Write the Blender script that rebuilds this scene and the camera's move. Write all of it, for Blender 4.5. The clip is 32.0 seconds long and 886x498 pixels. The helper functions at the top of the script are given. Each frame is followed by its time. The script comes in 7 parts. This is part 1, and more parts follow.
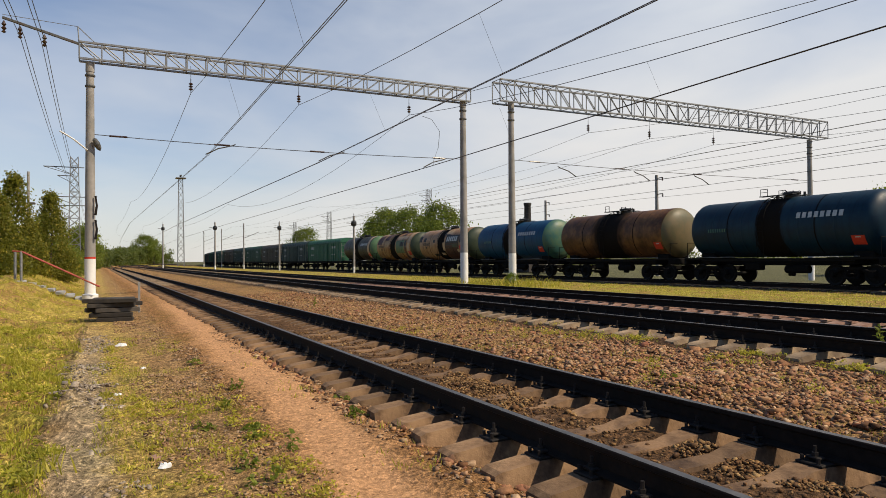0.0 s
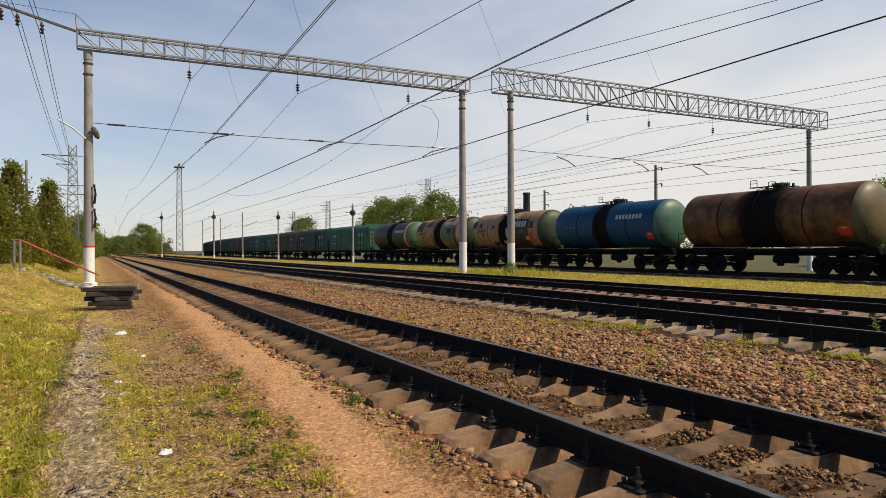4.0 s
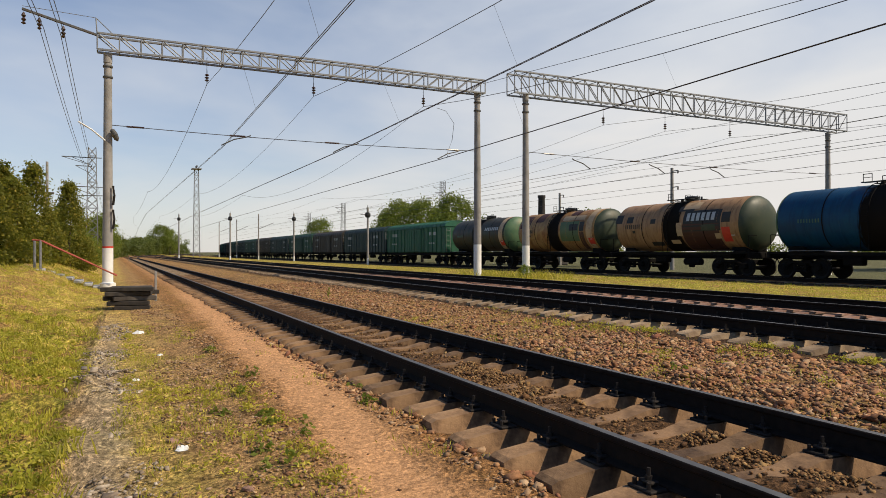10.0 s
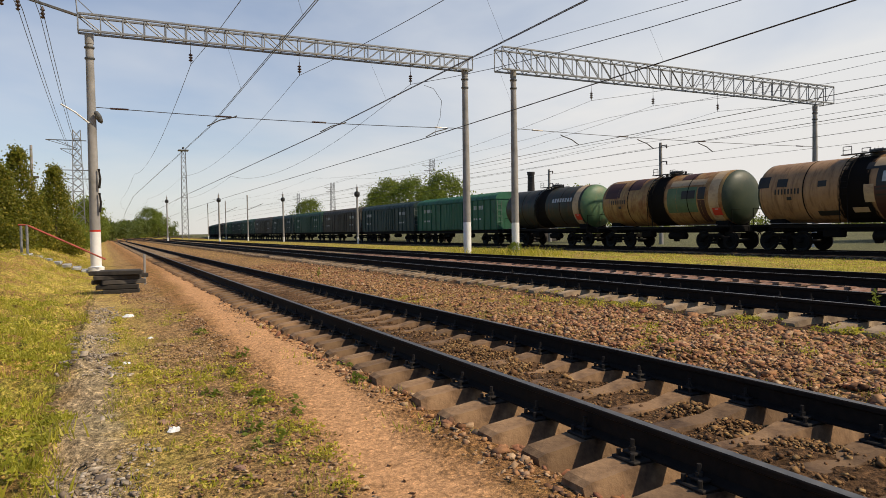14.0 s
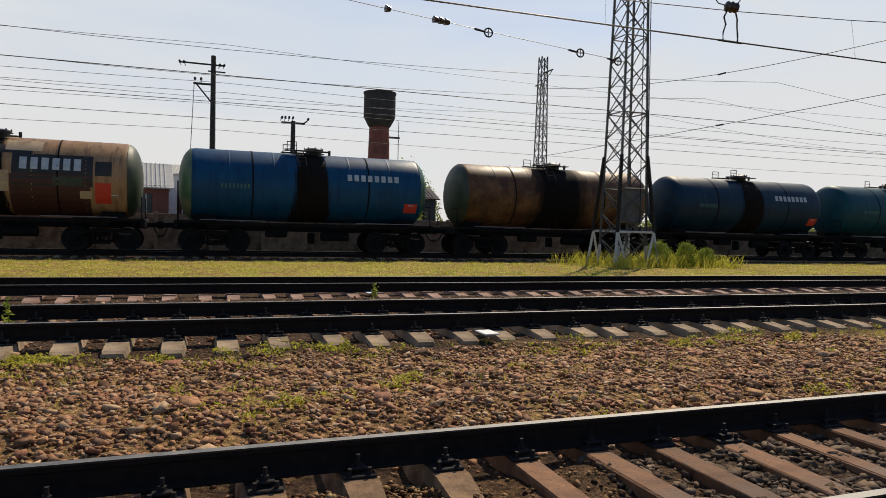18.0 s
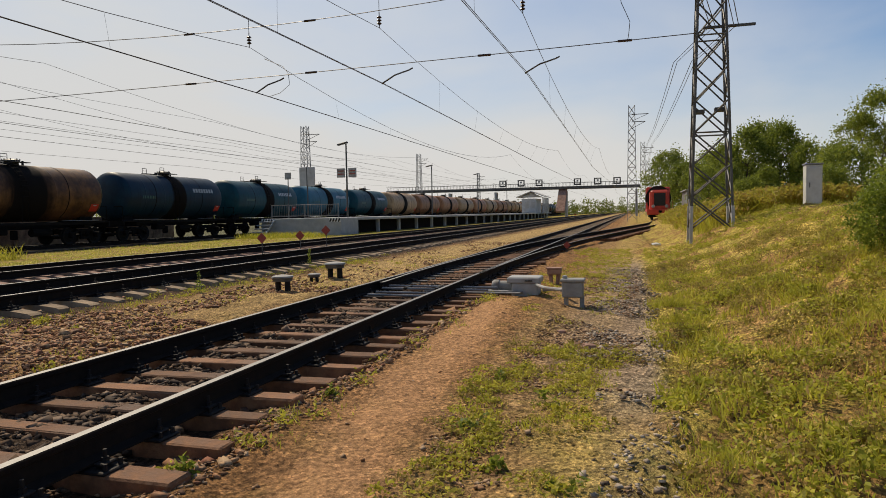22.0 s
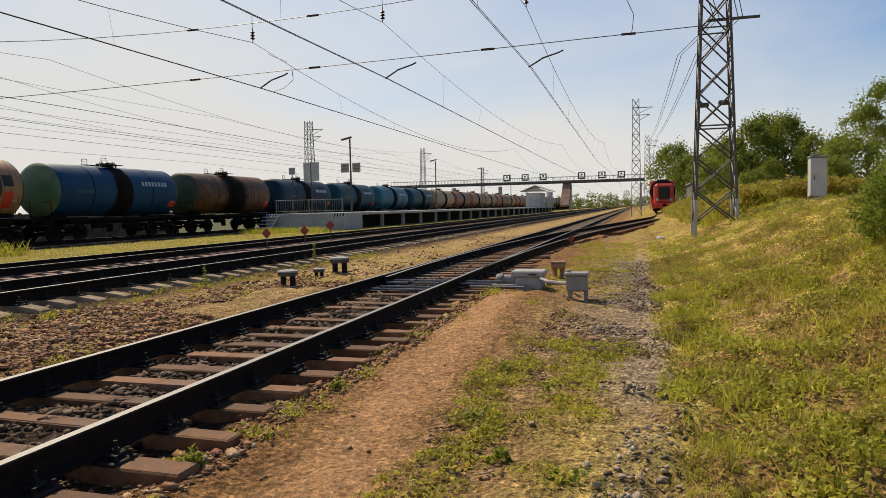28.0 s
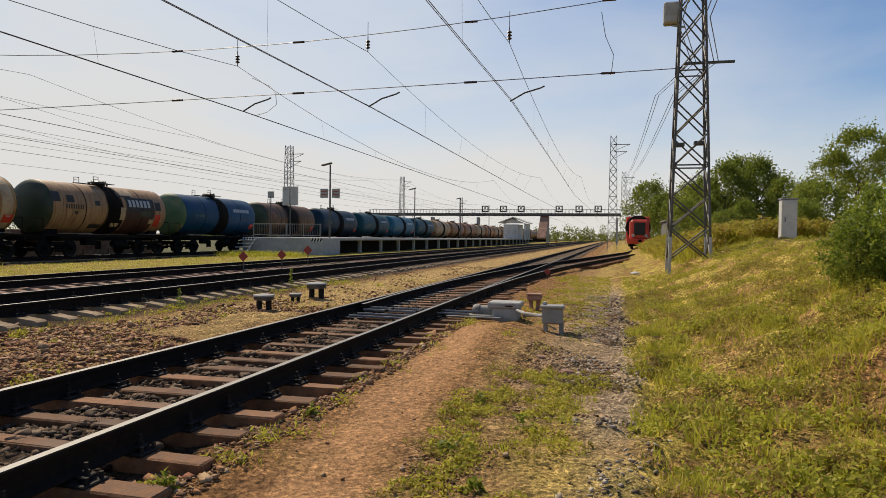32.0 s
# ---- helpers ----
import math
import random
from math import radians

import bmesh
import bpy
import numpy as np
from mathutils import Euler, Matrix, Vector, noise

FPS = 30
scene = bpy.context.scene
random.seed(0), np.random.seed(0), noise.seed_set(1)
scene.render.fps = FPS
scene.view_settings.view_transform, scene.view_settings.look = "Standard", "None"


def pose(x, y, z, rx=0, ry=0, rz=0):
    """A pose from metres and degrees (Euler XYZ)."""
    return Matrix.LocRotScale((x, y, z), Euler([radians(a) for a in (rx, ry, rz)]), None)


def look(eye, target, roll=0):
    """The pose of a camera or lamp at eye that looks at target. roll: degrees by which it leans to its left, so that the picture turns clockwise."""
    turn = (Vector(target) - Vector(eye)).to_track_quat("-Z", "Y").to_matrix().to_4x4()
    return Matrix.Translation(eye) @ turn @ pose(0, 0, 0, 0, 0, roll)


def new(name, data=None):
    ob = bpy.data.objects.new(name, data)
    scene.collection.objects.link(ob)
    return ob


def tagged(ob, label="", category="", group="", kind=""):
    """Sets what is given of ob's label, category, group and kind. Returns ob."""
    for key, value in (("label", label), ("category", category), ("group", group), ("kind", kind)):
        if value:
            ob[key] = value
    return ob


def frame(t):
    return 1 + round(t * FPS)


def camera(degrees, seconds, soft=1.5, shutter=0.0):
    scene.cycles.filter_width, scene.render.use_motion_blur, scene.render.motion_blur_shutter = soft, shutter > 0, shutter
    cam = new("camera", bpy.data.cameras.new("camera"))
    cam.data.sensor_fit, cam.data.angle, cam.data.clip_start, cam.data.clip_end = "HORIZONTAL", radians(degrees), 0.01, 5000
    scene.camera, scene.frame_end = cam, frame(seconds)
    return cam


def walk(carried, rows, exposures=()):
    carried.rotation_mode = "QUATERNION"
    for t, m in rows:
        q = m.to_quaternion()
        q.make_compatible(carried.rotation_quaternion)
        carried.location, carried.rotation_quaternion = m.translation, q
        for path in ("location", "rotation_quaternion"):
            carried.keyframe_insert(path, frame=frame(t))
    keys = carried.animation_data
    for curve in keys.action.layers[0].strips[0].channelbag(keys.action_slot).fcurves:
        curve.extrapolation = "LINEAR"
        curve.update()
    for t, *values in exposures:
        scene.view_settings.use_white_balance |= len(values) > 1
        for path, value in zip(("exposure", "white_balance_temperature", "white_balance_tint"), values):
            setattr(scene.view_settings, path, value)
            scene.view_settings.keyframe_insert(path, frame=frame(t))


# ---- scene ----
from collections import defaultdict
from math import cos, pi, sin

cam = camera(65.97, 32.0, soft=0.75, shutter=0.05)

# seconds, eye x y z, heading to the right of west, pitch, lean
PATH = [
    (0, -0.000, -2.977, 1.235, 26.94, 0.89, -0.49),
    (0.5, 0.003, -2.978, 1.235, 27.04, 0.93, -0.20),
    (1, 0.006, -2.979, 1.234, 27.27, 1.16, -0.37),
    (1.5, 0.010, -2.981, 1.233, 27.06, 1.49, -0.26),
    (2, 0.013, -2.982, 1.232, 26.91, 1.12, -0.22),
    (2.5, 0.016, -2.983, 1.232, 27.10, 0.33, 0.05),
    (3, 0.020, -2.985, 1.231, 27.11, 0.45, -0.44),
    (3.5, 0.023, -2.986, 1.230, 26.97, 0.20, -0.32),
    (5.5, 0.036, -2.992, 1.227, 27.17, -0.27, -0.45),
    (6, 0.040, -2.993, 1.227, 26.90, 0.50, -0.29),
    (6.5, 0.043, -2.994, 1.226, 26.88, 0.91, -0.52),
    (7, 0.046, -2.996, 1.225, 26.48, 0.69, -0.41),
    (7.5, 0.050, -2.997, 1.224, 26.49, 0.47, -0.26),
    (8, 0.053, -2.998, 1.224, 26.28, 0.32, -0.07),
    (8.5, 0.056, -3.000, 1.223, 26.40, 0.44, -0.08),
    (9, 0.060, -3.001, 1.222, 26.07, 0.28, 0.03),
    (9.5, 0.066, -2.998, 1.219, 25.77, 0.29, 0.15),
    (10, 0.072, -2.996, 1.216, 25.79, 0.23, -0.09),
    (10.5, 0.078, -2.993, 1.213, 25.69, 0.13, -0.01),
    (11, 0.083, -2.990, 1.209, 25.69, -0.01, 0.01),
    (11.5, 0.089, -2.988, 1.206, 25.60, -0.24, -0.05),
    (12, 0.095, -2.985, 1.203, 25.33, -0.37, -0.06),
    (12.5, 0.101, -2.982, 1.200, 25.82, -0.86, -0.10),
    (13, 0.107, -2.979, 1.196, 26.12, -0.96, -0.82),
    (13.5, 0.113, -2.977, 1.193, 26.12, -1.36, -1.04),
    (14.5, 0.12, -2.98, 1.25, 29.2, -2.6, -0.3),
    (15.5, 0.099, -2.550, 1.216, 49.53, -3.33, 1.40),
    (16, 0.095, -2.490, 1.222, 61.78, -3.61, 0.75),
    (16.5, 0.128, -2.440, 1.262, 74.04, -3.32, 0.89),
    (17, 0.161, -2.41, 1.302, 85.64, -2.06, 1.15),
    (17.5, 0.243, -2.43, 1.31, 97.61, -1.25, 0.90),
    (18, 0.325, -2.46, 1.32, 110.30, -2.12, 1.50),
    (18.5, 0.424, -2.500, 1.300, 122.16, -2.28, 1.32),
    (19, 0.524, -2.560, 1.280, 133.55, -3.69, 0.98),
    (19.5, 0.591, -2.660, 1.272, 142.90, -4.48, 1.06),
    (20, 0.658, -2.770, 1.260, 150.55, -4.78, 1.90),
    (20.5, 0.680, -2.880, 1.250, 155.24, -3.07, 1.00),
    (21, 0.703, -2.99, 1.242, 159.24, -2.58, 1.36),
    (21.5, 0.725, -3.063, 1.238, 162.20, -3.64, 1.36),
    (22, 0.747, -3.102, 1.240, 164.37, -2.94, -1.03),
    (22.5, 0.747, -3.104, 1.238, 166.43, -3.23, -0.83),
    (23, 0.746, -3.106, 1.237, 166.22, -4.02, -0.83),
    (23.5, 0.745, -3.107, 1.236, 166.78, -3.22, -1.45),
    (24, 0.745, -3.109, 1.235, 166.84, -3.27, -1.94),
    (24.5, 0.744, -3.111, 1.234, 167.18, -2.64, -2.33),
    (25, 0.744, -3.113, 1.233, 168.06, -3.13, -1.62),
    (25.5, 0.743, -3.114, 1.231, 168.15, -3.13, -1.32),
    (27.5, 0.713, -3.114, 1.235, 165.79, -3.58, -1.64),
    (28, 0.703, -3.114, 1.237, 164.01, -3.39, -1.27),
    (28.5, 0.694, -3.113, 1.238, 164.25, -3.63, -1.81),
    (29, 0.684, -3.113, 1.240, 163.88, -3.23, -1.43),
    (29.5, 0.674, -3.112, 1.242, 163.84, -3.27, -1.57),
    (30, 0.665, -3.111, 1.243, 165.51, -2.71, -0.06),
    (30.5, 0.655, -3.111, 1.245, 165.81, -1.93, 0.61),
    (31, 0.645, -3.110, 1.246, 165.97, -1.54, 0.62),
    (31.5, 0.636, -3.110, 1.248, 166.06, -1.05, 0.31),
    (32, 0.626, -3.109, 1.250, 165.96, -0.99, 0.63),
]


def eye_pose(x, y, z, heading, pitch, lean):
    h, p = radians(heading), radians(pitch)
    way = Vector((-cos(h) * cos(p), sin(h) * cos(p), sin(p)))
    return look((x, y, z), Vector((x, y, z)) + way, lean)


walk(cam, [(r[0], eye_pose(*r[1:])) for r in PATH], exposures=[(0.0, -0.08, 7200, 11), (13.5, -0.08, 7200, 11), (15.5, 0.06, 7200, 10), (16.2, 0.08, 7050, 10), (17.0, 0.03, 7000, 10), (18.0, -0.14, 6950, 10), (19.0, -0.26, 7150, 10), (22.0, -0.3, 7200, 10), (24.0, -0.14, 7250, 10), (32.0, -0.19, 7150, 10)])

# ---- world and sun ----
SUN_AZ, SUN_EL = radians(48), radians(47)
world = bpy.data.worlds.new("world")
scene.world = world
world.use_nodes = True
wt = world.node_tree
wt.nodes.clear()
w_out = wt.nodes.new("ShaderNodeOutputWorld")
w_bg = wt.nodes.new("ShaderNodeBackground")
w_sky = wt.nodes.new("ShaderNodeTexSky")
w_sky.sky_type = "NISHITA"
w_sky.sun_disc = False
w_sky.sun_elevation = SUN_EL
w_sky.sun_rotation = radians(90) - SUN_AZ
w_sky.air_density, w_sky.dust_density, w_sky.ozone_density = 1.0, 0.7, 3.0
w_co = wt.nodes.new("ShaderNodeTexCoord")
w_map = wt.nodes.new("ShaderNodeMapping")
w_map.inputs["Scale"].default_value = (1.0, 1.6, 4.5)
w_n = wt.nodes.new("ShaderNodeTexNoise")
w_n.inputs["Scale"].default_value = 1.25
w_n.inputs["Detail"].default_value = 5
w_n.inputs["Roughness"].default_value = 0.52
w_n.inputs["Distortion"].default_value = 0.3
w_sep = wt.nodes.new("ShaderNodeSeparateXYZ")
wt.links.new(w_co.outputs["Generated"], w_sep.inputs[0])


def w_math(op, a, b, clamp=False):
    m = wt.nodes.new("ShaderNodeMath")
    m.operation, m.use_clamp = op, clamp
    for sock, v in zip(m.inputs, (a, b)):
        if isinstance(v, float):
            sock.default_value = v
        else:
            wt.links.new(v, sock)
    return m.outputs[0]


# thin high cloud that thickens to haze at the horizon and thins out to the south-west
w_haze = w_math("SUBTRACT", 1.1, w_math("MULTIPLY", w_sep.outputs[2], 1.35))
w_side = w_math("ADD", w_math("MULTIPLY", w_sep.outputs[0], -0.62), w_math("MULTIPLY", w_sep.outputs[1], -0.78))
w_thin = w_math("MULTIPLY", w_math("ADD", w_side, 0.12, True), 0.6)
w_south = w_math("MULTIPLY", w_math("SUBTRACT", 0.22, w_sep.outputs[1], True), 1.05)
w_haze = w_math("SUBTRACT", w_haze, w_math("MAXIMUM", w_thin, w_south))
w_cover = w_math("ADD", w_haze, w_math("MULTIPLY", w_math("SUBTRACT", w_n.outputs["Fac"], 0.48), 1.5), True)
w_mix = wt.nodes.new("ShaderNodeMix")
w_mix.data_type = "RGBA"
wt.links.new(w_co.outputs["Generated"], w_map.inputs["Vector"])
wt.links.new(w_map.outputs["Vector"], w_n.inputs["Vector"])
wt.links.new(w_cover, w_mix.inputs[0])
w_low = wt.nodes.new("ShaderNodeMix")
w_low.data_type = "RGBA"
w_low.inputs[6].default_value = (9.0, 9.1, 9.3, 1)
w_low.inputs[7].default_value = (8.0, 8.9, 10.2, 1)
wt.links.new(w_math("MULTIPLY", w_math("MAXIMUM", w_sep.outputs[2], 0.0), 3.0, True), w_low.inputs[0])
wt.links.new(w_low.outputs[2], w_mix.inputs[7])
w_tint = wt.nodes.new("ShaderNodeMix")
w_tint.data_type, w_tint.blend_type = "RGBA", "MULTIPLY"
w_tint.inputs[0].default_value = 1.0
w_tint.inputs[7].default_value = (1.04, 1.22, 1.44, 1)
wt.links.new(w_sky.outputs["Color"], w_tint.inputs[6])
wt.links.new(w_tint.outputs[2], w_mix.inputs[6])
wt.links.new(w_mix.outputs[2], w_bg.inputs["Color"])
w_bg.inputs["Strength"].default_value = 0.092
wt.links.new(w_bg.outputs["Background"], w_out.inputs["Surface"])

sun = new("sun", bpy.data.lights.new("sun", "SUN"))
sun.data.energy, sun.data.angle, sun.data.color = 4.7, radians(0.6), (1.0, 0.89, 0.72)
sun_way = Vector((cos(SUN_AZ) * cos(SUN_EL), sin(SUN_AZ) * cos(SUN_EL), sin(SUN_EL)))
sun.matrix_world = look(sun_way * 100, (0, 0, 0))


# ---- materials ----
def nodes_of(name):
    m = bpy.data.materials.new(name)
    m.use_nodes = True
    t = m.node_tree
    return m, t, t.nodes["Principled BSDF"]


def noise_node(t, scale, detail=5, vec=None, rough=0.6):
    n = t.nodes.new("ShaderNodeTexNoise")
    n.inputs["Scale"].default_value, n.inputs["Detail"].default_value, n.inputs["Roughness"].default_value = scale, detail, rough
    if vec is not None:
        t.links.new(vec, n.inputs["Vector"])
    return n


def ramp_node(t, fac, stops, interp="LINEAR"):
    r = t.nodes.new("ShaderNodeValToRGB")
    r.color_ramp.interpolation = interp
    e = r.color_ramp.elements
    while len(e) < len(stops):
        e.new(0.5)
    for el, (p, c) in zip(e, stops):
        el.position = p
        el.color = (*c, 1) if len(c) == 3 else c
    t.links.new(fac, r.inputs["Fac"])
    return r


def mix_node(t, fac, a, b, mode="MIX"):
    m = t.nodes.new("ShaderNodeMix")
    m.data_type = "RGBA"
    m.blend_type = mode
    for sock, v in ((m.inputs[0], fac), (m.inputs[6], a), (m.inputs[7], b)):
        if isinstance(v, (int, float)):
            sock.default_value = v
        elif isinstance(v, tuple):
            sock.default_value = (*v, 1)
        else:
            t.links.new(v, sock)
    return m.outputs[2]


def math_node(t, op, a, b=0.0, clamp=False):
    m = t.nodes.new("ShaderNodeMath")
    m.operation = op
    m.use_clamp = clamp
    for sock, v in ((m.inputs[0], a), (m.inputs[1], b)):
        if isinstance(v, (int, float)):
            sock.default_value = v
        else:
            t.links.new(v, sock)
    return m.outputs[0]


def bump_node(t, height, strength, dist, bsdf):
    b = t.nodes.new("ShaderNodeBump")
    b.inputs["Strength"].default_value, b.inputs["Distance"].default_value = strength, dist
    t.links.new(height, b.inputs["Height"])
    t.links.new(b.outputs["Normal"], bsdf.inputs["Normal"])


def surface(name, c0, c1, scale=6.0, rough=0.75, metal=0.0, bump=0.3, dist=0.01, stain=None, stain_scale=0.8, stain_cut=(0.5, 0.7), per_object=0.0, per_island=0.0, spec=0.4):
    """A worn surface: two tones of grain, wide stains, relief."""
    m, t, b = nodes_of(name)
    co = t.nodes.new("ShaderNodeTexCoord").outputs["Object"]
    n = noise_node(t, scale, 6, co)
    col = ramp_node(t, n.outputs["Fac"], [(0.3, c0), (0.7, c1)]).outputs["Color"]
    if stain:
        s = noise_node(t, stain_scale, 6, co, 0.65)
        f = ramp_node(t, s.outputs["Fac"], [(stain_cut[0], (0, 0, 0)), (stain_cut[1], (1, 1, 1))]).outputs["Color"]
        col = mix_node(t, f, col, stain)
    for amount, kind in ((per_object, "o"), (per_island, "i")):
        if amount:
            if kind == "o":
                rnd = t.nodes.new("ShaderNodeObjectInfo").outputs["Random"]
            else:
                rnd = t.nodes.new("ShaderNodeNewGeometry").outputs["Random Per Island"]
            h = t.nodes.new("ShaderNodeHueSaturation")
            t.links.new(col, h.inputs["Color"])
            v = math_node(t, "ADD", math_node(t, "MULTIPLY", rnd, 2 * amount), 1 - amount)
            t.links.new(v, h.inputs["Value"])
            col = h.outputs["Color"]
    t.links.new(col, b.inputs["Base Color"])
    rr = ramp_node(t, n.outputs["Fac"], [(0.3, (max(rough - 0.1, 0.03),) * 3), (0.7, (min(rough + 0.1, 1),) * 3)]).outputs["Color"]
    t.links.new(rr, b.inputs["Roughness"])
    b.inputs["Metallic"].default_value = metal
    b.inputs["Specular IOR Level"].default_value = spec
    if bump:
        fine = noise_node(t, scale * 6, 4, co)
        bump_node(t, fine.outputs["Fac"], bump, dist, b)
    return m


def leaf_mat(name, c0, c1, c2):
    m, t, b = nodes_of(name)
    rnd = t.nodes.new("ShaderNodeNewGeometry").outputs["Random Per Island"]
    pos = t.nodes.new("ShaderNodeTexCoord").outputs["Object"]
    n = noise_node(t, 2.6, 6, pos, 0.75)
    col = ramp_node(t, rnd, [(0.0, c0), (0.6, c1), (1.0, c2)]).outputs["Color"]
    col = mix_node(t, ramp_node(t, n.outputs["Fac"], [(0.42, (0, 0, 0)), (0.62, (0.85, 0.85, 0.85))]).outputs["Color"], col, c0)
    t.links.new(col, b.inputs["Base Color"])
    b.inputs["Roughness"].default_value = 0.6
    b.inputs["Specular IOR Level"].default_value = 0.25
    tr = t.nodes.new("ShaderNodeBsdfTranslucent")
    t.links.new(mix_node(t, 0.5, col, (0.35, 0.4, 0.05), "MIX"), tr.inputs["Color"])
    ms = t.nodes.new("ShaderNodeMixShader")
    ms.inputs[0].default_value = 0.48
    t.links.new(b.outputs[0], ms.inputs[1])
    t.links.new(tr.outputs[0], ms.inputs[2])
    t.links.new(ms.outputs[0], t.nodes["Material Output"].inputs["Surface"])
    return m


def ground_mat():
    """Bands of soil that run along the tracks: grass, gravel, sand path, ballast."""
    m, t, b = nodes_of("ground_soil")
    pos = t.nodes.new("ShaderNodeNewGeometry").outputs["Position"]
    sep = t.nodes.new("ShaderNodeSeparateXYZ")
    t.links.new(pos, sep.inputs[0])
    wob = noise_node(t, 0.55, 5, pos, 0.6)
    wob2 = noise_node(t, 3.4, 5, pos, 0.65)
    y = math_node(t, "ADD", sep.outputs[1], math_node(t, "MULTIPLY", math_node(t, "SUBTRACT", wob.outputs["Fac"], 0.5), 0.7))
    y = math_node(t, "ADD", y, math_node(t, "MULTIPLY", math_node(t, "SUBTRACT", wob2.outputs["Fac"], 0.5), 0.7))
    lo, hi = -10.0, 40.0
    fac = math_node(t, "DIVIDE", math_node(t, "SUBTRACT", y, lo), hi - lo)
    grass, verge = (0.47, 0.36, 0.085), (0.47, 0.33, 0.11)
    sand, soil, stony, gravel = (0.5, 0.275, 0.135), (0.31, 0.16, 0.066), (0.36, 0.22, 0.1), (0.42, 0.33, 0.22)
    ball, ball2, crumb = (0.075, 0.043, 0.025), (0.31, 0.18, 0.08), (0.13, 0.072, 0.036)
    dry = (0.37, 0.32, 0.06)
    bands = [(-10, grass), (-3.5, grass), (-3.2, verge), (-2.5, verge), (-2.3, stony), (-1.8, stony), (-1.5, soil), (-0.5, soil),
             (-0.3, ball), (0.2, ball), (0.35, crumb), (1.3, crumb), (1.5, ball), (1.9, ball), (2.3, ball2), (4.5, ball2), (4.9, ball), (8.0, ball), (9.0, ball2), (10.0, ball), (13.4, ball), (14.0, dry), (24.5, dry), (25.3, ball2), (26.4, ball), (31.0, ball), (33.0, (0.12, 0.12, 0.06))]
    col = ramp_node(t, fac, [((v - lo) / (hi - lo), c) for v, c in bands]).outputs["Color"]
    # green clumps, dry straw and bare soil at three scales, less on the trodden path
    green = noise_node(t, 1.1, 7, pos, 0.75)
    tf = ramp_node(t, green.outputs["Fac"], [(0.52, (0, 0, 0)), (0.6, (0.85, 0.85, 0.85))]).outputs["Color"]
    away = ramp_node(t, fac, [((v - lo) / (hi - lo), (c, c, c)) for v, c in ((-3.4, 1.0), (-2.9, 0.45), (-2.0, 0.35), (-1.4, 0.15), (-0.9, 0.15), (-0.3, 0.0), (2.0, 0.0), (2.6, 0.22), (4.6, 0.3), (5.0, 0.0), (13.5, 0.0), (14.2, 0.8), (24.5, 0.8), (26.0, 0.0))]).outputs["Color"]
    col = mix_node(t, mix_node(t, 1.0, tf, away, "MULTIPLY"), col, (0.19, 0.2, 0.02))
    straw = noise_node(t, 2.3, 7, pos, 0.75)
    df = ramp_node(t, straw.outputs["Fac"], [(0.52, (0, 0, 0)), (0.64, (0.8, 0.8, 0.8))]).outputs["Color"]
    col = mix_node(t, mix_node(t, 1.0, df, away, "MULTIPLY"), col, (0.46, 0.34, 0.07))
    bare = noise_node(t, 0.8, 8, pos, 0.8)
    bf = ramp_node(t, bare.outputs["Fac"], [(0.47, (0, 0, 0)), (0.54, (0.85, 0.85, 0.85))]).outputs["Color"]
    col = mix_node(t, mix_node(t, 1.0, bf, away, "MULTIPLY"), col, (0.31, 0.175, 0.07))
    # trodden sand path that wanders between verge and sleepers
    along = math_node(t, "DIVIDE", math_node(t, "ADD", sep.outputs[0], 30.0), 60.0, True)
    way = [(-30, -0.6), (-21, -0.75), (-10, -0.95), (-8, -0.95), (-5.8, -1.13), (-4.3, -1.3), (0, -1.4), (4.2, -1.42), (5.3, -1.22), (7.3, -1.07), (9.1, -1.03), (11.4, -0.97), (13, -1.05), (30, -1.4)]
    mid = ramp_node(t, along, [((v + 30) / 60, ((c + 2) / 2,) * 3) for v, c in way]).outputs["Color"]
    mid = math_node(t, "SUBTRACT", math_node(t, "MULTIPLY", mid, 2.0), 2.0)
    ym = math_node(t, "ADD", sep.outputs[1], math_node(t, "MULTIPLY", math_node(t, "SUBTRACT", wob2.outputs["Fac"], 0.5), 0.45))
    off = math_node(t, "ABSOLUTE", math_node(t, "SUBTRACT", ym, mid))
    path = ramp_node(t, math_node(t, "ADD", off, math_node(t, "MULTIPLY", math_node(t, "SUBTRACT", wob.outputs["Fac"], 0.5), 0.5)), [(0.16, (1, 1, 1)), (0.52, (0, 0, 0))]).outputs["Color"]
    path = mix_node(t, 1.0, path, ramp_node(t, along, [(0.0, (0.5, 0.5, 0.5)), (0.1, (1, 1, 1)), (0.5, (1, 1, 1)), (0.58, (0.66, 0.66, 0.66)), (0.69, (0.66, 0.66, 0.66)), (0.73, (0, 0, 0))]).outputs["Color"], "MULTIPLY")
    col = mix_node(t, path, col, sand)
    # sandy strip between the first two tracks to the east
    offs = math_node(t, "ABSOLUTE", math_node(t, "SUBTRACT", y, 3.5))
    strip = ramp_node(t, offs, [(0.7, (0.85, 0.85, 0.85)), (1.0, (0, 0, 0))]).outputs["Color"]
    strip = mix_node(t, 1.0, strip, ramp_node(t, along, [(0.6, (0, 0, 0)), (0.7, (1, 1, 1))]).outputs["Color"], "MULTIPLY")
    col = mix_node(t, strip, col, (0.47, 0.32, 0.13))
    # grey gravel washed along the foot of the bank
    offg = math_node(t, "ABSOLUTE", math_node(t, "ADD", ym, 3.12))
    wash = ramp_node(t, offg, [(0.12, (0.9, 0.9, 0.9)), (0.34, (0, 0, 0))]).outputs["Color"]
